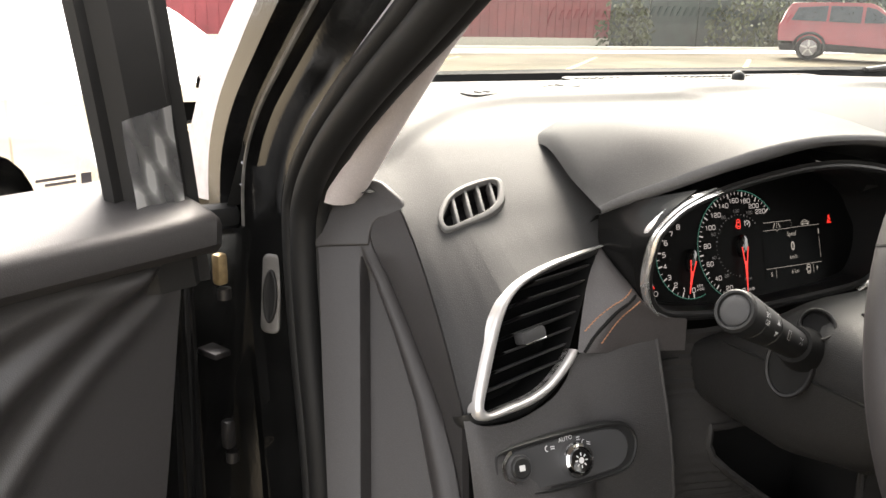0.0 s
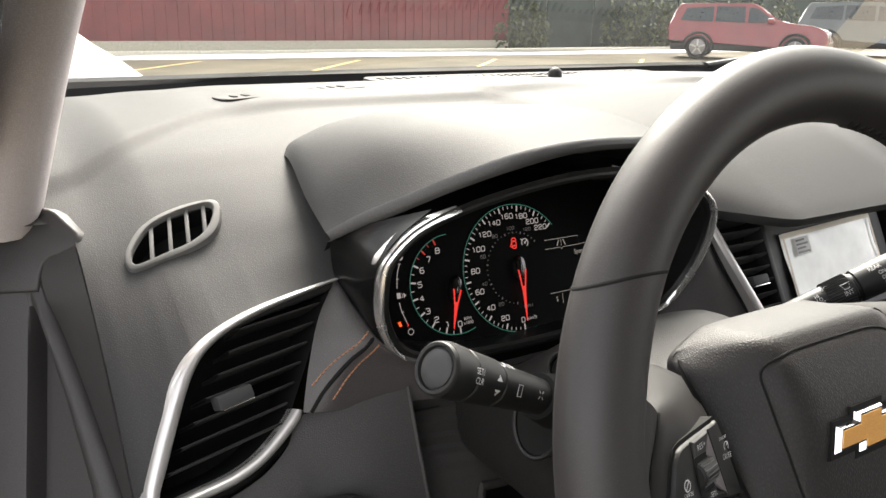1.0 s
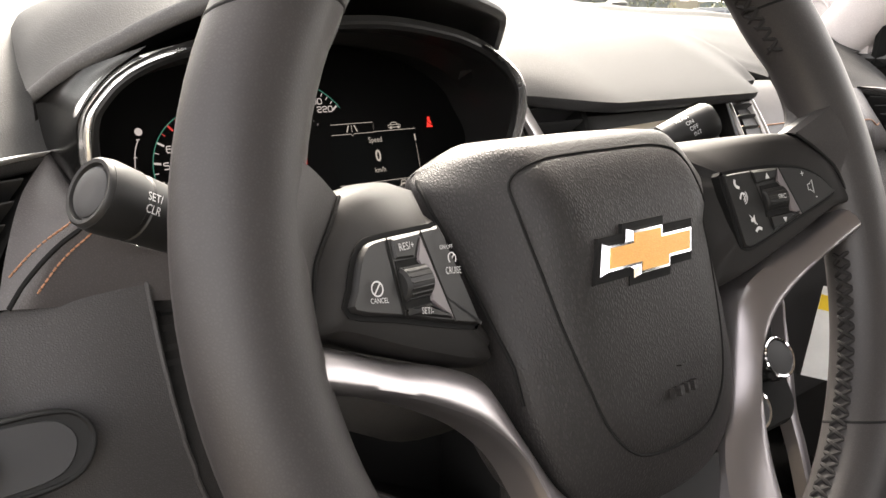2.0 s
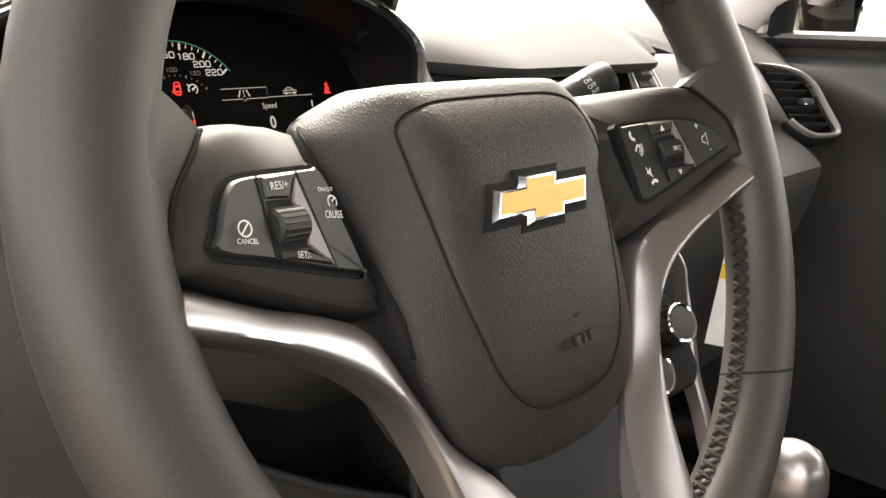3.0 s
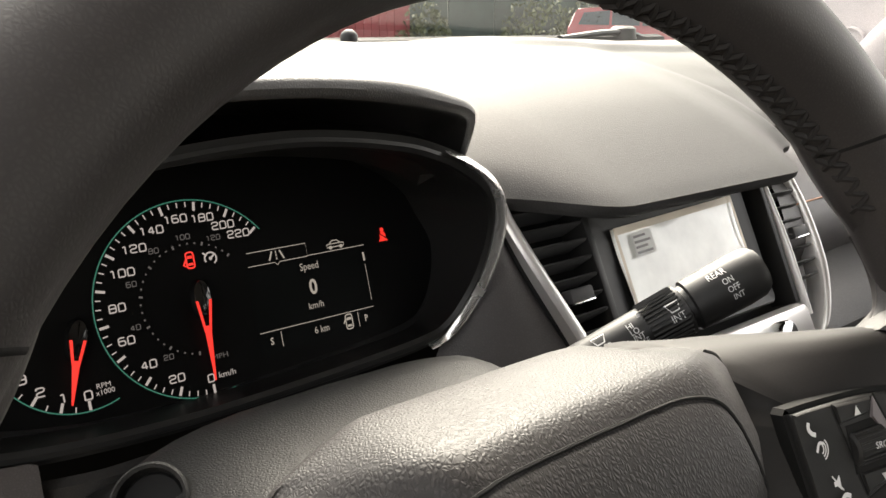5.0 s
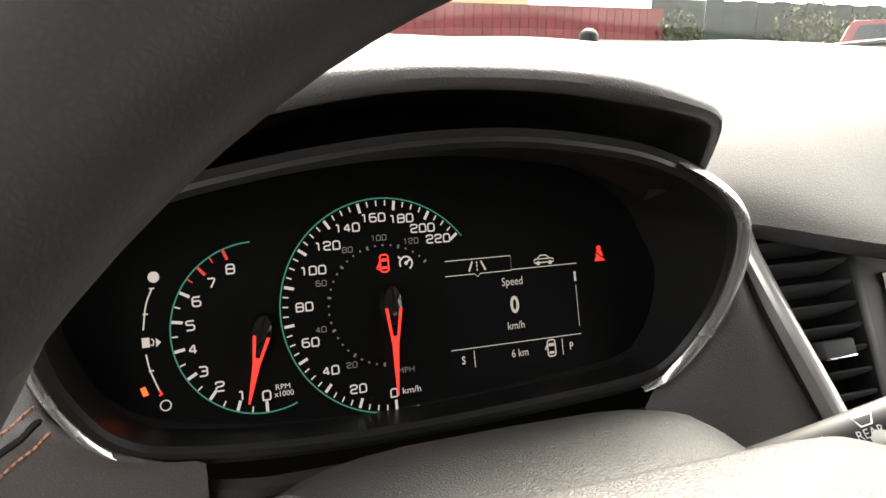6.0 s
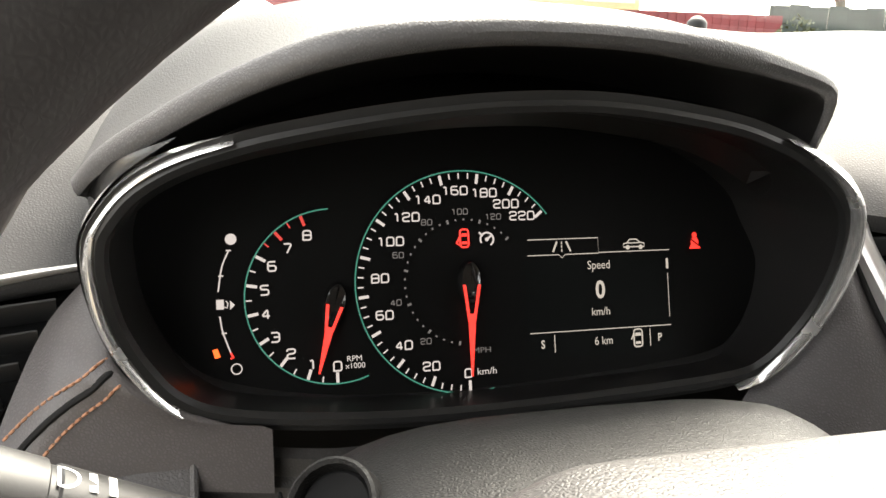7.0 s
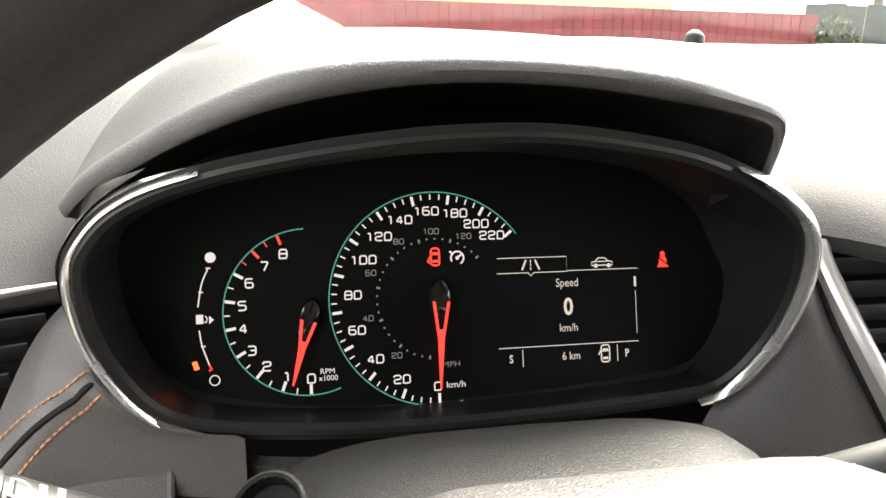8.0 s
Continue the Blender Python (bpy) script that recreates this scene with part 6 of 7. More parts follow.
# fender behind the door gap and the bonnet
fend = []
for y, z in ((.50, 1.00), (.54, 1.02), (.62, 1.045), (.75, 1.09), (.95, 1.075), (1.2, 1.04), (1.5, .98)):
    fend.append([Vector((-.47 - .06 * k / 6 * (1 if k < 4 else 1.3), y, z - .30 * (k / 6) ** 2)) for k in range(7)])
skin(fend, "fender", PAINT)
bon = []
for y, z in ((.86, 1.095), (1.0, 1.085), (1.2, 1.055), (1.45, 1.0), (1.6, .93), (1.66, .80)):
    bon.append([Vector((-.47 + (1.594) * k / 12, y - .10 * ((k - 6) / 6) ** 2, z - .03 * ((k - 6) / 6) ** 2)) for k in range(13)])
skin(bon, "bonnet", PAINT)
skin([[Vector((x, .80, 1.13)), Vector((x, .83, 1.105)), Vector((x, .90, 1.09))] for x in (-.47, 0, .5, 1.124)], "cowl", MATTE)
# roof, and unseen matte walls added to close the cabin's rear and limit its light
roof = []
for y in (.02, -.3, -.9, -1.6, -2.2):
    z = 1.50 if y > 0 else (1.545 if y > -2 else 1.46)
    roof.append([Vector((MID + (.62 + .04 * (y < -.1)) * k / 6, y, z - .06 * abs(k / 6) ** 3)) for k in range(-6, 7)])
skin(roof, "roof_lining", HEADLINER, "grey roof lining")
part("roof_panel", block(MID - .70, MID + .70, -2.3, .05, 1.575, 1.60, bevel=.01), PAINT, body)
part("rear_bulkhead", block(MID - .72, MID + .72, -2.36, -2.30, .3, 1.10), MATTE, body)
part("rear_bulkhead", block(MID - .72, MID + .72, -2.36, -2.30, 1.44, 1.56), MATTE, body)
part("tail_panel", block(MID - .73, MID + .73, -2.40, -2.365, .28, 1.22, bevel=.012), PAINT, body)
for sx in (-.775, .765):
    part("quarter_panel", block(MID + sx, MID + sx + .01, -2.35, -1.6 if sx < 0 else -.78, 1.0, 1.57 if sx < 0 else 1.12), PAINT, body)
for name, box in (("rear_window_pane", (MID - .70, MID + .70, -2.335, -2.329, 1.10, 1.44)), ("quarter_window_pane", (MID + .728, MID + .734, -2.28, -.80, 1.12, 1.46))):
    part(name, block(*box), GLASS, body).visible_shadow = False
part("floor_pan", block(MID - .72, MID + .72, -2.3, .60, .28, .33), MATTE, body)
part("firewall", block(MID - .70, MID + .70, .60, .64, .33, 1.13), MATTE, body)
part("sill_panel", block(MID - .76, MID - .66, -2.3, .40, .28, .45, bevel=.02), PAINT, body)
part("side_panel", block(MID + .72, MID + .78, -2.3, .60, .28, 1.05, bevel=.02), PAINT, body)
part("rear_side", block(MID - .78, MID - .72, -2.3, -.75, .28, 1.0), PAINT, body)
# unseen walls; the left one blocks the rear side window to cut back light
part("rear_quarter", block(MID + .70, MID + .76, -2.3, -.78, 1.04, 1.12), MATTE, body)
part("rear_quarter", block(MID + .70, MID + .76, -2.3, -.78, 1.46, 1.56), MATTE, body)
part("rear_quarter", block(MID - .76, MID - .70, -2.3, -.85, .99, 1.56), MATTE, body)
for sx in (-.74, .72):
    for y0 in (-.88, -1.75, -2.30):
        part("roof_post", block(MID + sx - .03, MID + sx + .03, y0, y0 + .10, .95, 1.58, bevel=.01), PAINT, body)

# windscreen
ws = thing("window_1", "curved clear windscreen glass with water drops", "windscreen", kind="structure")
rows = []
for j in range(9):
    g = j / 8
    rows.append([Vector((MID + (.705 - .10 * g) * k / 8, .815 - .78 * g - .10 * (k / 8) ** 2 * (1 - .4 * g), 1.155 + .37 * g ** .95)) for k in range(-8, 9)])
b, _ = sheet(rows)
g1 = part("pane", b, SCREENGLASS, ws)
g1.visible_shadow = False
wiper = part("wiper_arm", tube(curve([(1.02, .80, 1.150), (.95, .79, 1.166), (.88, .785, 1.168), (.78, .785, 1.160)], 6), .008, 8, flat=.6), BLACKP, ws)
part("wiper_pivot", dome(circle(.022, 20), [(0, 0), (.002, .016), (.008, .020)], pose(.93, .79, 1.158)), BLACKP, wiper)

# ---- driver's door, standing open ----
HX = Vector((-.447, .338, .018))
DD = Vector((-.892, -.452, 0)).normalized()
DNm = Vector((.452, -.892, 0)).normalized()
DOOR = Matrix(((DD.x, DNm.x, 0, HX.x), (DD.y, DNm.y, 0, HX.y), (0, 0, 1, HX.z), (0, 0, 0, 1)))
door = thing("door_1", "open black driver's door with a grey moulded inner panel", "car door", DOOR, kind="")
rows = []
prof = [(-.075, 1.101), (-.070, 1.1065), (-.045, 1.103), (-.012, 1.0945), (.003, 1.0905), (.0095, 1.0875), (.0118, 1.0835), (.0105, 1.0680), (.004, 1.0610), (-.014, 1.056)]
S = [-.012, -.010, .0, .02] + [.05 * k for k in range(1, 22)]
for s in S:
    tap = .010 * max(0, -s / .012) if s < 0 else 0
    rows.append([Vector((s + (.022 * (1 - (i / 9)) if s < .02 else 0) * 0, n - tap, z - tap * .5)) for i, (n, z) in enumerate(prof)])
b, V = sheet(rows)
part("sill_cap", b, DOORTRIM, door, "grey grained sill cap")
rows = []
for j in range(260):
    z = 1.060 - .652 * (j / 259) ** 1.25
    row = []
    for i in range(170):
        q = (i / 169) ** 2
        s = max(.003, .003 + .2 * (1.03 - z)) * (1 - q) + 1.0 * q
        c = min(s, .42)
        main = 1.047 - .40 * (c - .045) - 1.5 * max(c - .045, 0) ** 2
        high = 1.055 - .10 * (c - .05) - 1.5 * max(c - .05, 0) ** 2
        low = 1.030 - .25 * c - 3.2 * c * c
        n = -.030 + .010 * smooth01((main - z) / .20)
        for line, amp, wa, wb in ((main, .017, .010, .013), (high, .014, .012, .010), (low, .006, .006, .010)):
            d = z - line
            n += amp * math.exp(-(d / (wa + .05 * c if d > 0 else wb + .04 * c)) ** 2) * smooth01((s - .004) / .05)
        row.append(Vector((s, n, z)))
    rows.append(row)
b, _ = sheet(rows)
part("inner_panel", b, DOORINNER, door, "dark grey moulded inner panel")
part("shell", block(-.004, 1.02, -.17, -.040, .40, 1.070, bevel=.015), PAINT, door)
part("edge_strip", block(-.022, .000, -.15, -.045, .42, 1.062, bevel=.008), PAINT, door)
# window frame with the mirror corner
fr = bmesh.new()
def bar(p, q, w, d0, d1, bm):
    p, q = Vector(p), Vector(q)
    t = (q - p).normalized()
    side = Vector((t.z, 0, -t.x)) * w / 2
    R = [[p - side + Vector((0, d, 0)) for d in (d0, d1)], [q - side + Vector((0, d, 0)) for d in (d0, d1)], [q + side + Vector((0, d, 0)) for d in (d0, d1)], [p + side + Vector((0, d, 0)) for d in (d0, d1)]]
    sheet([[R[0][0], R[0][1], R[3][1], R[3][0]], [R[1][0], R[1][1], R[2][1], R[2][0]]], closed=True, bm=bm)
rows = []
for k in range(17):
    z = 1.03 + .42 * k / 16
    c = .020 + .10 * (z - 1.08) + .14 * max(z - 1.08, 0) ** 2
    rows.append([Vector((c + a, d, z)) for a, d in ((.012, -.058), (.026, -.046), (.031, -.036), (.028, -.029), (.020, -.031), (.010, -.022), (-.018, -.020), (-.026, -.026), (-.034, -.024), (-.039, -.034), (-.039, -.060))])
sheet(rows, bm=fr)
bar((.060, 0, 1.43), (1.0, 0, 1.52), .06, -.08, -.03, fr)
bar((1.0, 0, 1.05), (1.0, 0, 1.50), .08, -.10, -.05, fr)
part("window_frame", fr, FRAMEBLACK, door)
pg = part("pane", block(.09, .98, -.080, -.076, 1.06, 1.48), GLASS, door)
pg.visible_shadow = False
rows = []
for j in range(13):
    g = j / 12
    rows.append([Vector((.003 + .007 * g + .037 * f, -.0175 + .0009 * math.sin(5 * f + 7 * g) + .0004 * math.sin(17 * f - 9 * g), 1.084 + .078 * g - .008 * f)) for f in [k / 12 for k in range(13)]])
b, _ = sheet(rows)
part("plastic_film", b, WRAP, door, "crinkled clear plastic film")
mk = bmesh.new()
for k in range(3):     # small print etched into the lower corner of the pane
    block(.050, .078 - .006 * (k == 1), -.0755, -.0750, 1.1030 + .0036 * k, 1.1050 + .0036 * k, bm=mk)
block(.0385, .0460, -.0755, -.0750, 1.1025, 1.1125, bm=mk)
part("glass_print", mk, GREYKEY, pg)
DI = DOOR.inverted()
for z, mat in ((1.045, BRASS), (.90, DUSTY)):
    c = DI @ Vector((-.428, .400, z))
    hg = part("hinge", block(c.x - .005, c.x + .005, c.y - .005, c.y + .005, c.z - .013, c.z + .013, bevel=.003), mat, door, "zinc plated hinge")
    part("hinge_pin", tube([(c.x, c.y + .004, c.z - .024), (c.x, c.y + .004, c.z - .015)], .0055, 12), DUSTY, hg)
c = DI @ Vector((-.432, .395, .975))
part("check_strap", block(c.x - .008, c.x + .008, c.y - .02, c.y + .004, c.z - .003, c.z + .003, bevel=.002), DUSTY, door)
mirror = part("mirror_housing", dome(round_loop([(-.09, -.05), (.08, -.06), (.105, .0), (.07, .065), (-.06, .055), (-.10, .01)], 4), [(0, -.05), (-.004, -.02), (.004, .03), (.03, .06), (.06, .07)], DOOR.inverted() @ DOOR @ frame_matrix((.128, -.22, 1.060), (1, 0, 0), (.25, -.97, 0))), PAINT, door, "gloss black mirror housing")

# ---- passenger door, closed ----
pd = thing("door_2", "closed passenger door with a dark panel and light sill", "car door")
rows = []
for k in range(60):
    z = .45 + .61 * k / 59
    row = []
    for q in range(40):
        y = .42 - .034 * q
        line = 1.045 - .30 * max(.26 - y, 0) ** .9
        x = .985 + .010 * smooth01((.80 - z) / .3) - .030 * math.exp(-((z - line) / (.030 if z > line else .055)) ** 2) * smooth01((.40 - y) / .12)
        row.append(Vector((x, y, z)))
    rows.append(row)
for x, z in ((.990, 1.070), (.986, 1.082), (.972, 1.088), (.968, 1.095), (.972, 1.101), (.985, 1.104), (1.06, 1.105)):
    rows.append([Vector((x, .42 - .034 * q, z + .010 * smooth01((.1 - (.42 - .034 * q)) / .8))) for q in range(40)])
b, _ = sheet(rows)
part("inner_panel", b, DOORINNER, pd)
for p, q, w in (((.95, .27, 1.33), (.955, -.05, 1.48), .03), ((.955, -.05, 1.48), (.955, -.9, 1.50), .03)):
    part("window_frame", tube([p, q], w, 10, flat=.6), MATTE, pd)
sail = part("sail_panel", dome([(-.17, -.012), (.022, -.012), (.022, .17), (-.03, .19), (-.17, .05)], [(0, -.012), (.0005, .0), (.002, .0015), (.006, .0018)], frame_matrix((.975, .385, 1.11), (0, -1, 0), (-1, 0, .12))), PILLARTRIM, pd, "light grey corner panel with a tweeter")
part("speaker_ring", dome(circle(.024, 32), [(0, -.002), (.0008, .0035), (.003, .0045), (.005, .003), (.007, .002), (.016, .0032)], frame_matrix((.972, .448, 1.155), (0, -1, 0), (-1, 0, .12))), PILLARTRIM, sail)
part("window_post", tube([(.985, .345, 1.085), (.980, .338, 1.15), (.970, .325, 1.25), (.95, .27, 1.33)], .019, 10, flat=.7), MATTE, pd)
pp = part("pane", sheet([[Vector((1.045, .36, 1.09)), Vector((1.045, -.85, 1.10))], [Vector((.97, -.04, 1.48)), Vector((.97, -.85, 1.49))]])[0], GLASS, pd)
pp.visible_shadow = False
part("mirror_housing", dome(round_loop([(-.10, -.06), (.09, -.07), (.11, .01), (.07, .065), (-.07, .06), (-.11, .0)], 4), [(0, -.05), (-.004, -.02), (.004, .03), (.03, .06), (.06, .07)], frame_matrix((1.20, .33, 1.12), (1, 0, 0), (0, 1, 0))), PAINT, pd, "gloss black mirror housing")
part("mirror_glass", dome(round_loop([(-.085, -.05), (.08, -.058), (.095, .008), (.06, .055), (-.06, .05), (-.095, .0)], 4), [(0, 0), (.002, .002), (.02, .002)], frame_matrix((1.20, .279, 1.12), (1, 0, 0), (0, -1, 0))), CHROME, pd, "mirror glass")

# ---- outside ----
ASPHALT = surface("wet_lot", (.135, .116, .086), .8, spec=.08, grain=.5, size=.02, kind="noise", vary=.35, stain=2.5)
SNOWM = surface("snow", (.86, .87, .89), .8, grain=.8, size=.08, kind="noise", vary=.05, stain=.6)
REDWALL = surface("red_boards", (.17, .028, .033), .6, grain=.3, size=.03, kind="noise", vary=.15, stain=.7)
BEIGE = surface("beige_siding", (.62, .50, .28), .7, grain=.2, size=.03, kind="noise", vary=.1, stain=1.0)
REDCAR = surface("red_car_paint", (.22, .008, .014), .18, coat=.6, vary=.08, stain=.5)
DARKCAR = surface("grey_car_paint", (.05, .06, .065), .2, coat=.8, stain=.5)
TYRE = surface("tyre_rubber", (.02, .02, .02), .8)
CARGLASS = surface("dark_car_glass", (.02, .025, .03), .05, spec=.8)
LEAF = surface("dull_leaves", (.075, .085, .045), .8, vary=.4, stain=.5)
BARK = surface("bark", (.10, .08, .06), .9, grain=.8, size=.03, kind="noise", vary=.2)
LINE = surface("yellow_road_paint", (.55, .40, .12), .7, vary=.3, stain=.2)
GREENBOARD = surface("dark_green_boards", (.035, .05, .045), .7, vary=.2, stain=.6)

gb = bmesh.new()
xs = [-600, -200, -60, -25, -12, -4, 0, 4, 12, 20, 30, 60, 200, 600]
sheet([[Vector((x, y, 0)) for x in xs] for y in (-600, -100, -20, 0, 6, 12, 18, 24, 40, 100, 600)], bm=gb)
tagged(new("ground", finish("ground", gb, ASPHALT)), "wet light brown parking lot surface", "ground", kind="structure")
for k, (x0, y0, x1, y1) in enumerate(((4.5, 13.5, 9.5, 19.5), (8.0, 13.0, 13.5, 19.0), (1.0, 14.5, 5.5, 20.0), (12, 12.2, 18.0, 17.8))):
    a, e = Vector((x0, y0, .006)), Vector((x1, y1, .006))
    s = (e - a).normalized().cross(Vector((0, 0, 1))) * .06
    b, _ = sheet([[a - s, e - s], [a + s, e + s]])
    solid("parking_line", b, LINE, "worn yellow parking line on the lot", "road marking", group="parking lines", smooth=False)
kerb = block(-30, 60, 21.6, 22.0, 0, .16, bevel=.03)
solid("kerb", kerb, surface("concrete", (.42, .39, .33), .8, grain=.4, size=.03, kind="noise", vary=.2), "pale concrete kerb along the lot", "kerb", kind="structure")


def snow_heap(cx, cy, rx, ry, h, seed, name="snow_bank"):
    b = bmesh.new()
    rows = []
    for j in range(16):
        r = 1 - j / 15
        row = []
        for k in range(48):
            a = k * math.tau / 48
            w = 1 + .22 * noise.noise(Vector((math.cos(a) * 1.6 + seed, math.sin(a) * 1.6, j * .12)))
            x, y = cx + rx * r * w * math.cos(a), cy + ry * r * w * math.sin(a)
            hh = h * (1 - r ** 1.6) * (1 + .25 * noise.noise(Vector((x * .9, y * .9, seed))))
            row.append(Vector((x, y, max(hh, -.01) if j else -.02)))
        rows.append(row)
    _, V = sheet(rows, closed=True, bm=b)
    cap(b, V[-1])
    return solid(name, b, SNOWM, "heap of cleared white snow on the lot", "snow", group="snow heaps")


snow_heap(-3.8, 15.2, 7.3, 4.2, 3.0, 3.1)
snow_heap(9, 21.3, 11, .35, .10, 8.4)
snow_heap(22, 21.2, 9, .35, .10, 1.7)
snow_heap(40, 17.0, 10, 2.0, .5, 5.2)

wall = thing("fence_wall", "dark red boarded wall with a pale base", "wall", kind="structure")
part("boards", block(-40, 17.0, 23.2, 23.4, .35, 1.95), REDWALL, wall)
part("plinth", block(-40, 17.0, 23.15, 23.45, 0, .36), surface("pale_plinth", (.5, .46, .38), .8, vary=.2), wall)
bb = bmesh.new()
for k in range(184):
    x = -40 + .308 * k
    block(x, x + .02, 23.18, 23.2, .36, 1.95, bm=bb)
part("battens", bb, REDWALL, wall)
house = thing("building", "beige building with windows behind the red wall", "building")
part("wall", block(-45, 14, 27, 34, 0, 7, bevel=0), BEIGE, house)
part("roof", block(-46, 15, 26.4, 35, 7, 7.4), REDWALL, house)
for k in range(9):
    x = -20 + 4.0 * k
    w = part("window", block(x, x + 1.7, 26.94, 27.0, 2.4, 4.2), CARGLASS, house)
    part("frame", block(x - .1, x + 1.8, 26.96, 26.99, 2.3, 4.3), PAPER, w)
part("sign", block(.3, 2.6, 26.7, 26.85, 3.1, 3.9, bevel=.04), YELLOW, house, "yellow sign board")
dark = thing("board_fence", "dark green board fence behind the parked cars", "fence")
for k in range(40):
    part("board", block(17.1 + .75 * k, 17.83 + .75 * k, 24.0 + .02 * (k % 3), 24.06 + .02 * (k % 3), 0, 2.3 + .05 * (k % 2)), GREENBOARD, dark)


def tree(x, y, h, crown, seed, kind="shrub"):
    rnd = random.Random(seed)
    t = thing("tree" if kind == "tree" else "shrub", "bare-branched tree with dull leaves" if kind == "tree" else "dull green shrub by the fence", kind)
    if kind == "tree":
        b = tube(curve([(x, y, 0), (x + .1, y, h * .4), (x - .1, y + .1, h * .75), (x, y, h)], 4), [.24 - .018 * k for k in range(13)], 10)
        for k in range(10):
            a = rnd.uniform(0, math.tau)
            z = h * rnd.uniform(.4, .9)
            tube([(x, y, z), (x + .7 * math.cos(a), y + .7 * math.sin(a), z + .5), (x + 1.6 * math.cos(a), y + 1.6 * math.sin(a), z + 1.2)], [.07, .045, .015], 6, bm=b)
        part("trunk", b, BARK, t)
    b = bmesh.new()
    for k in range(900 if kind == "tree" else 700):
        a, r = rnd.uniform(0, math.tau), crown * rnd.random() ** .5
        if kind == "tree":
            p = Vector((x + r * math.cos(a), y + r * math.sin(a), h * .6 + rnd.uniform(0, h * .55)))
        else:
            p = Vector((x + r * math.cos(a), y + .5 * r * math.sin(a), rnd.uniform(.05, h) * (1 - .5 * (r / crown) ** 2)))
        s = rnd.uniform(.06, .14)
        u = Vector((rnd.uniform(-1, 1), rnd.uniform(-1, 1), rnd.uniform(-1, 1))).normalized()
        v = u.orthogonal().normalized()
        w = u.cross(v)
        b.faces.new([b.verts.new(p + (v * ca + w * sa * .6) * s) for ca, sa in ((1, 0), (.3, .7), (-.8, .4), (-1, 0), (-.6, -.6), (.4, -.7))])
    part("leaves", b, LEAF, t, smooth=False)
    return t


tree(20.3, 24.8, 5.5, 2.2, 4, "tree")
for k, (x, y, h, c) in enumerate(((17.6, 23.2, 2.0, 1.2), (23.0, 23.0, 2.6, 1.8), (26.0, 23.2, 2.2, 1.8), (30.0, 23.0, 2.9, 2.2), (35.0, 22.5, 2.5, 2.2), (42, 21, 3.2, 2.6))):
    tree(x, y, h, c, 10 + k)


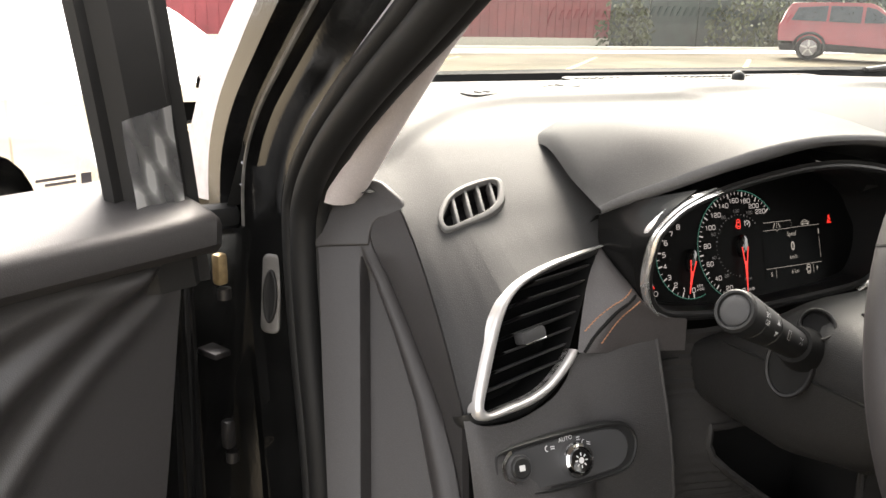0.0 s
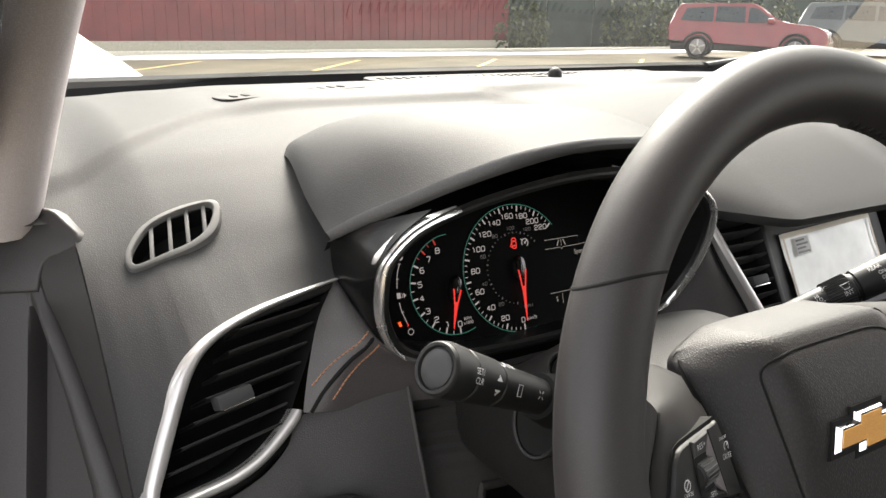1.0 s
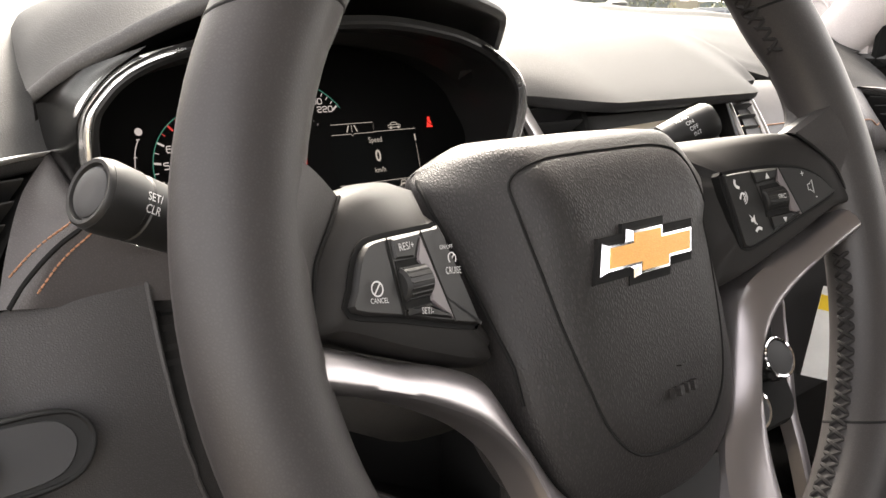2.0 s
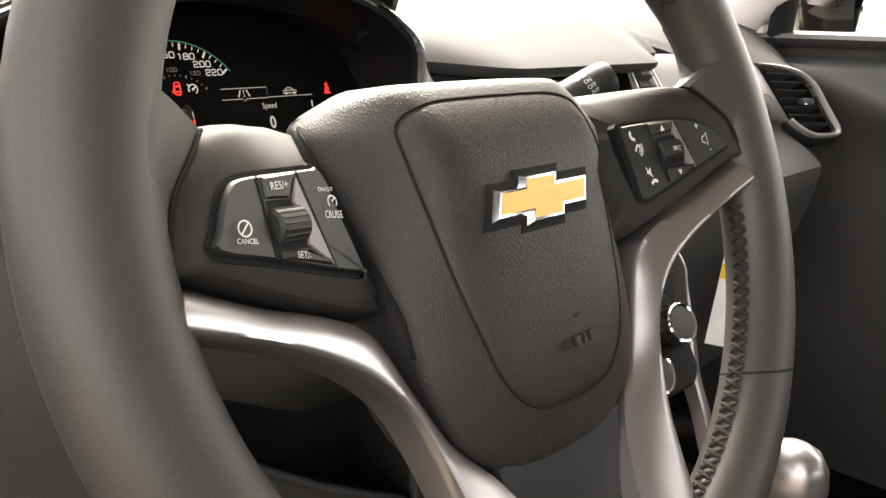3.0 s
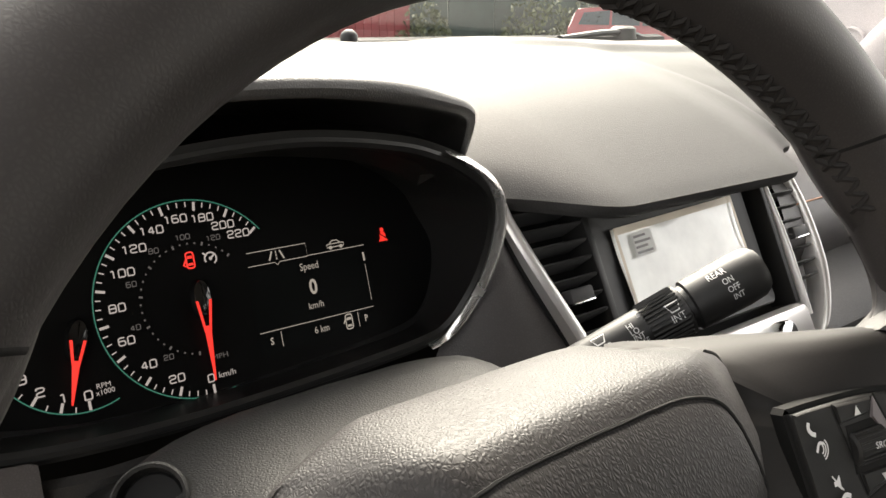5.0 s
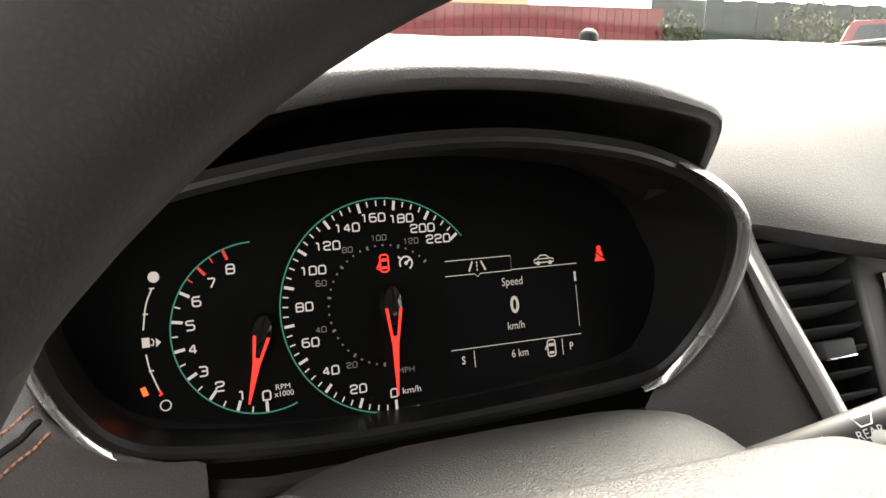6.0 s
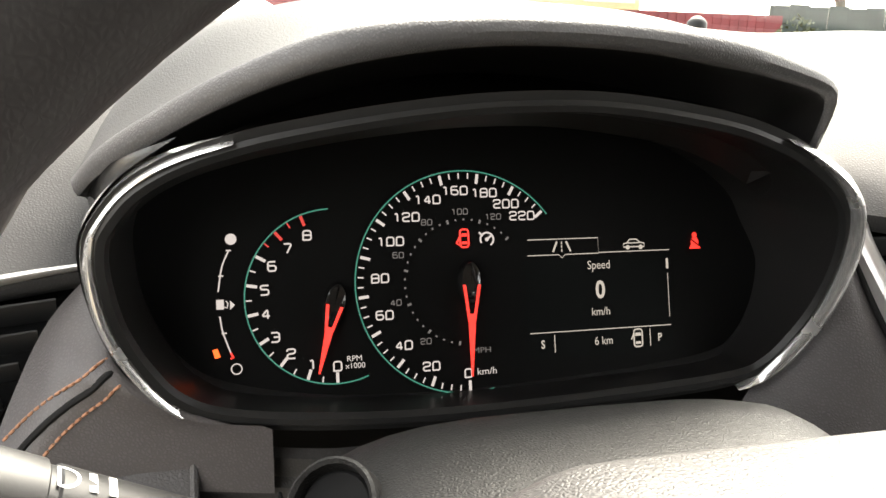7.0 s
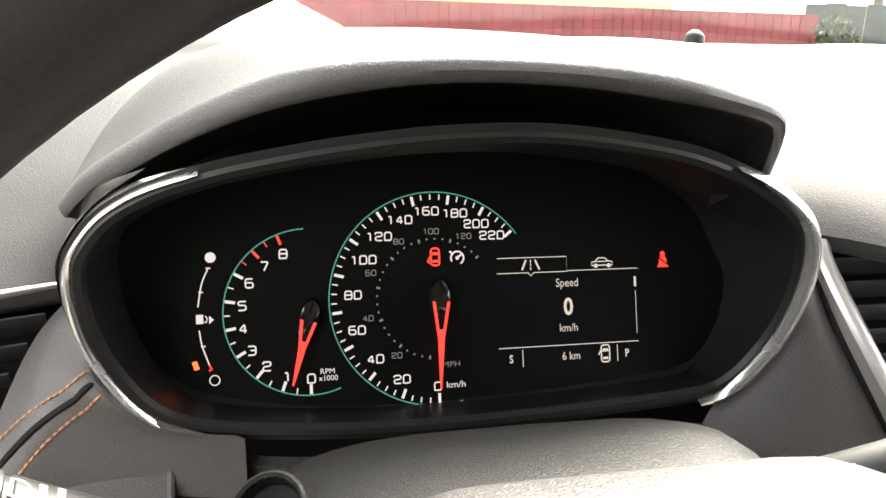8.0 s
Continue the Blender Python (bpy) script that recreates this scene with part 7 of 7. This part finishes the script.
def parked_suv(name, m, paint, label, s=1.0):
    """A five-door utility car about 4.6 m long, facing +x."""
    t = thing(name, label, "car", m, group="parked cars")
    side = [(-2.30, .55), (-2.32, .95), (-2.25, 1.12), (-2.05, 1.55), (-1.75, 1.64), (-.2, 1.66), (.25, 1.60), (.95, 1.17), (1.85, 1.03), (2.20, .88), (2.30, .62), (2.22, .35)]
    lower = [(-2.22, .35), (2.22, .35)]
    outline = curve([(x, 0, z) for x, z in side], 4)
    rows = []
    for y, k in ((-.92, 0), (-.92, .0), (-.80, 1), (-.5, 1), (0, 1), (.5, 1), (.80, 1), (.92, 0), (.92, 0)):
        row = []
        for p in outline:
            z = p.z
            yy = y
            if abs(y) > .79 and z > 1.05:
                yy = math.copysign(abs(y) - .22 * (z - 1.05) / .6 * (1 if abs(y) > .9 else .5), y)
            row.append(Vector((p.x - (.05 if abs(y) > .9 else 0) * math.copysign(1, p.x), yy, z)))
        rows.append(row)
    b, V = sheet(rows)
    for r in (V[0], V[-1]):
        b.faces.new(r)
    part("body", b, paint, t)
    part("lower_trim", block(-2.2, 2.2, -.90, .90, .26, .48, bevel=.05), TYRE, t)
    for sgn in (-1, 1):
        for pts in ([(-1.95, 1.14), (-1.80, 1.50), (-1.0, 1.56), (-1.0, 1.12)], [(-.93, 1.12), (-.93, 1.56), (-.1, 1.56), (-.08, 1.10)], [(0.0, 1.10), (0.0, 1.55), (.25, 1.50), (.80, 1.12)]):
            bb = bmesh.new()
            vs = []
            for x, z in pts:
                yy = .935 - .22 * (z - 1.05) / .6
                vs.append(bb.verts.new((x, sgn * yy, z)))
            bb.faces.new(vs)
            part("side_window", bb, CARGLASS, t, smooth=False)
        for x in (-1.38, 1.38):
            w = part("wheel", dome(circle(.355, 32), [(0, -.10), (0, .10), (.02, .12), (.08, .12), (.09, .09)], pose(x, sgn * .83, .355, -90 * sgn, 0, 0)), TYRE, t)
            part("rim", dome(circle(.245, 20), [(0, .09), (.01, .115), (.03, .12), (.05, .105), (.2, .115)], pose(x, sgn * .83, .355, -90 * sgn, 0, 0)), SPOKESILVER, w)
            sp = bmesh.new()
            for k in range(5):
                block(-.025, .025, .04, .23, .116, .126, m=pose(x, sgn * .83, .355, -90 * sgn, 0, 0) @ pose(0, 0, 0, 0, 0, 72 * k), bm=sp)
            part("spokes", sp, SILVER, w)
            part("wheel_arch", tube([Vector((x + .425 * math.cos(radians(a)), sgn * .895, .355 + .425 * math.sin(radians(a)))) for a in range(-12, 193, 12)], .055, 8, flat=.8), TYRE, t)
        part("headlight", block(1.95, 2.24, sgn * .62 - .18, sgn * .62 + .18, .80, .93, bevel=.04), SILVER, t)
        part("mirror", block(.55, .75, sgn * 1.0 - .1, sgn * 1.0 + .1, 1.08, 1.24, bevel=.05), paint, t)
    bb = bmesh.new()
    bb.faces.new([bb.verts.new(p) for p in ((.30, -.62, 1.595), (.30, .62, 1.595), (.97, .72, 1.19), (.97, -.72, 1.19))])
    part("windscreen", bb, CARGLASS, t, smooth=False)
    part("grille", block(2.20, 2.34, -.42, .42, .58, .86, bevel=.03), SILVER, t)
    return t


parked_suv("parked_suv", pose(21.6, 17.0, 0, 0, 0, -54), REDCAR, "red parked utility car facing the lot")
parked_suv("parked_van", pose(28.5, 17.0, 0, 0, 0, -60) @ Matrix.Diagonal((1.1, 1.05, 1.1, 1)), DARKCAR, "dark grey parked utility car")
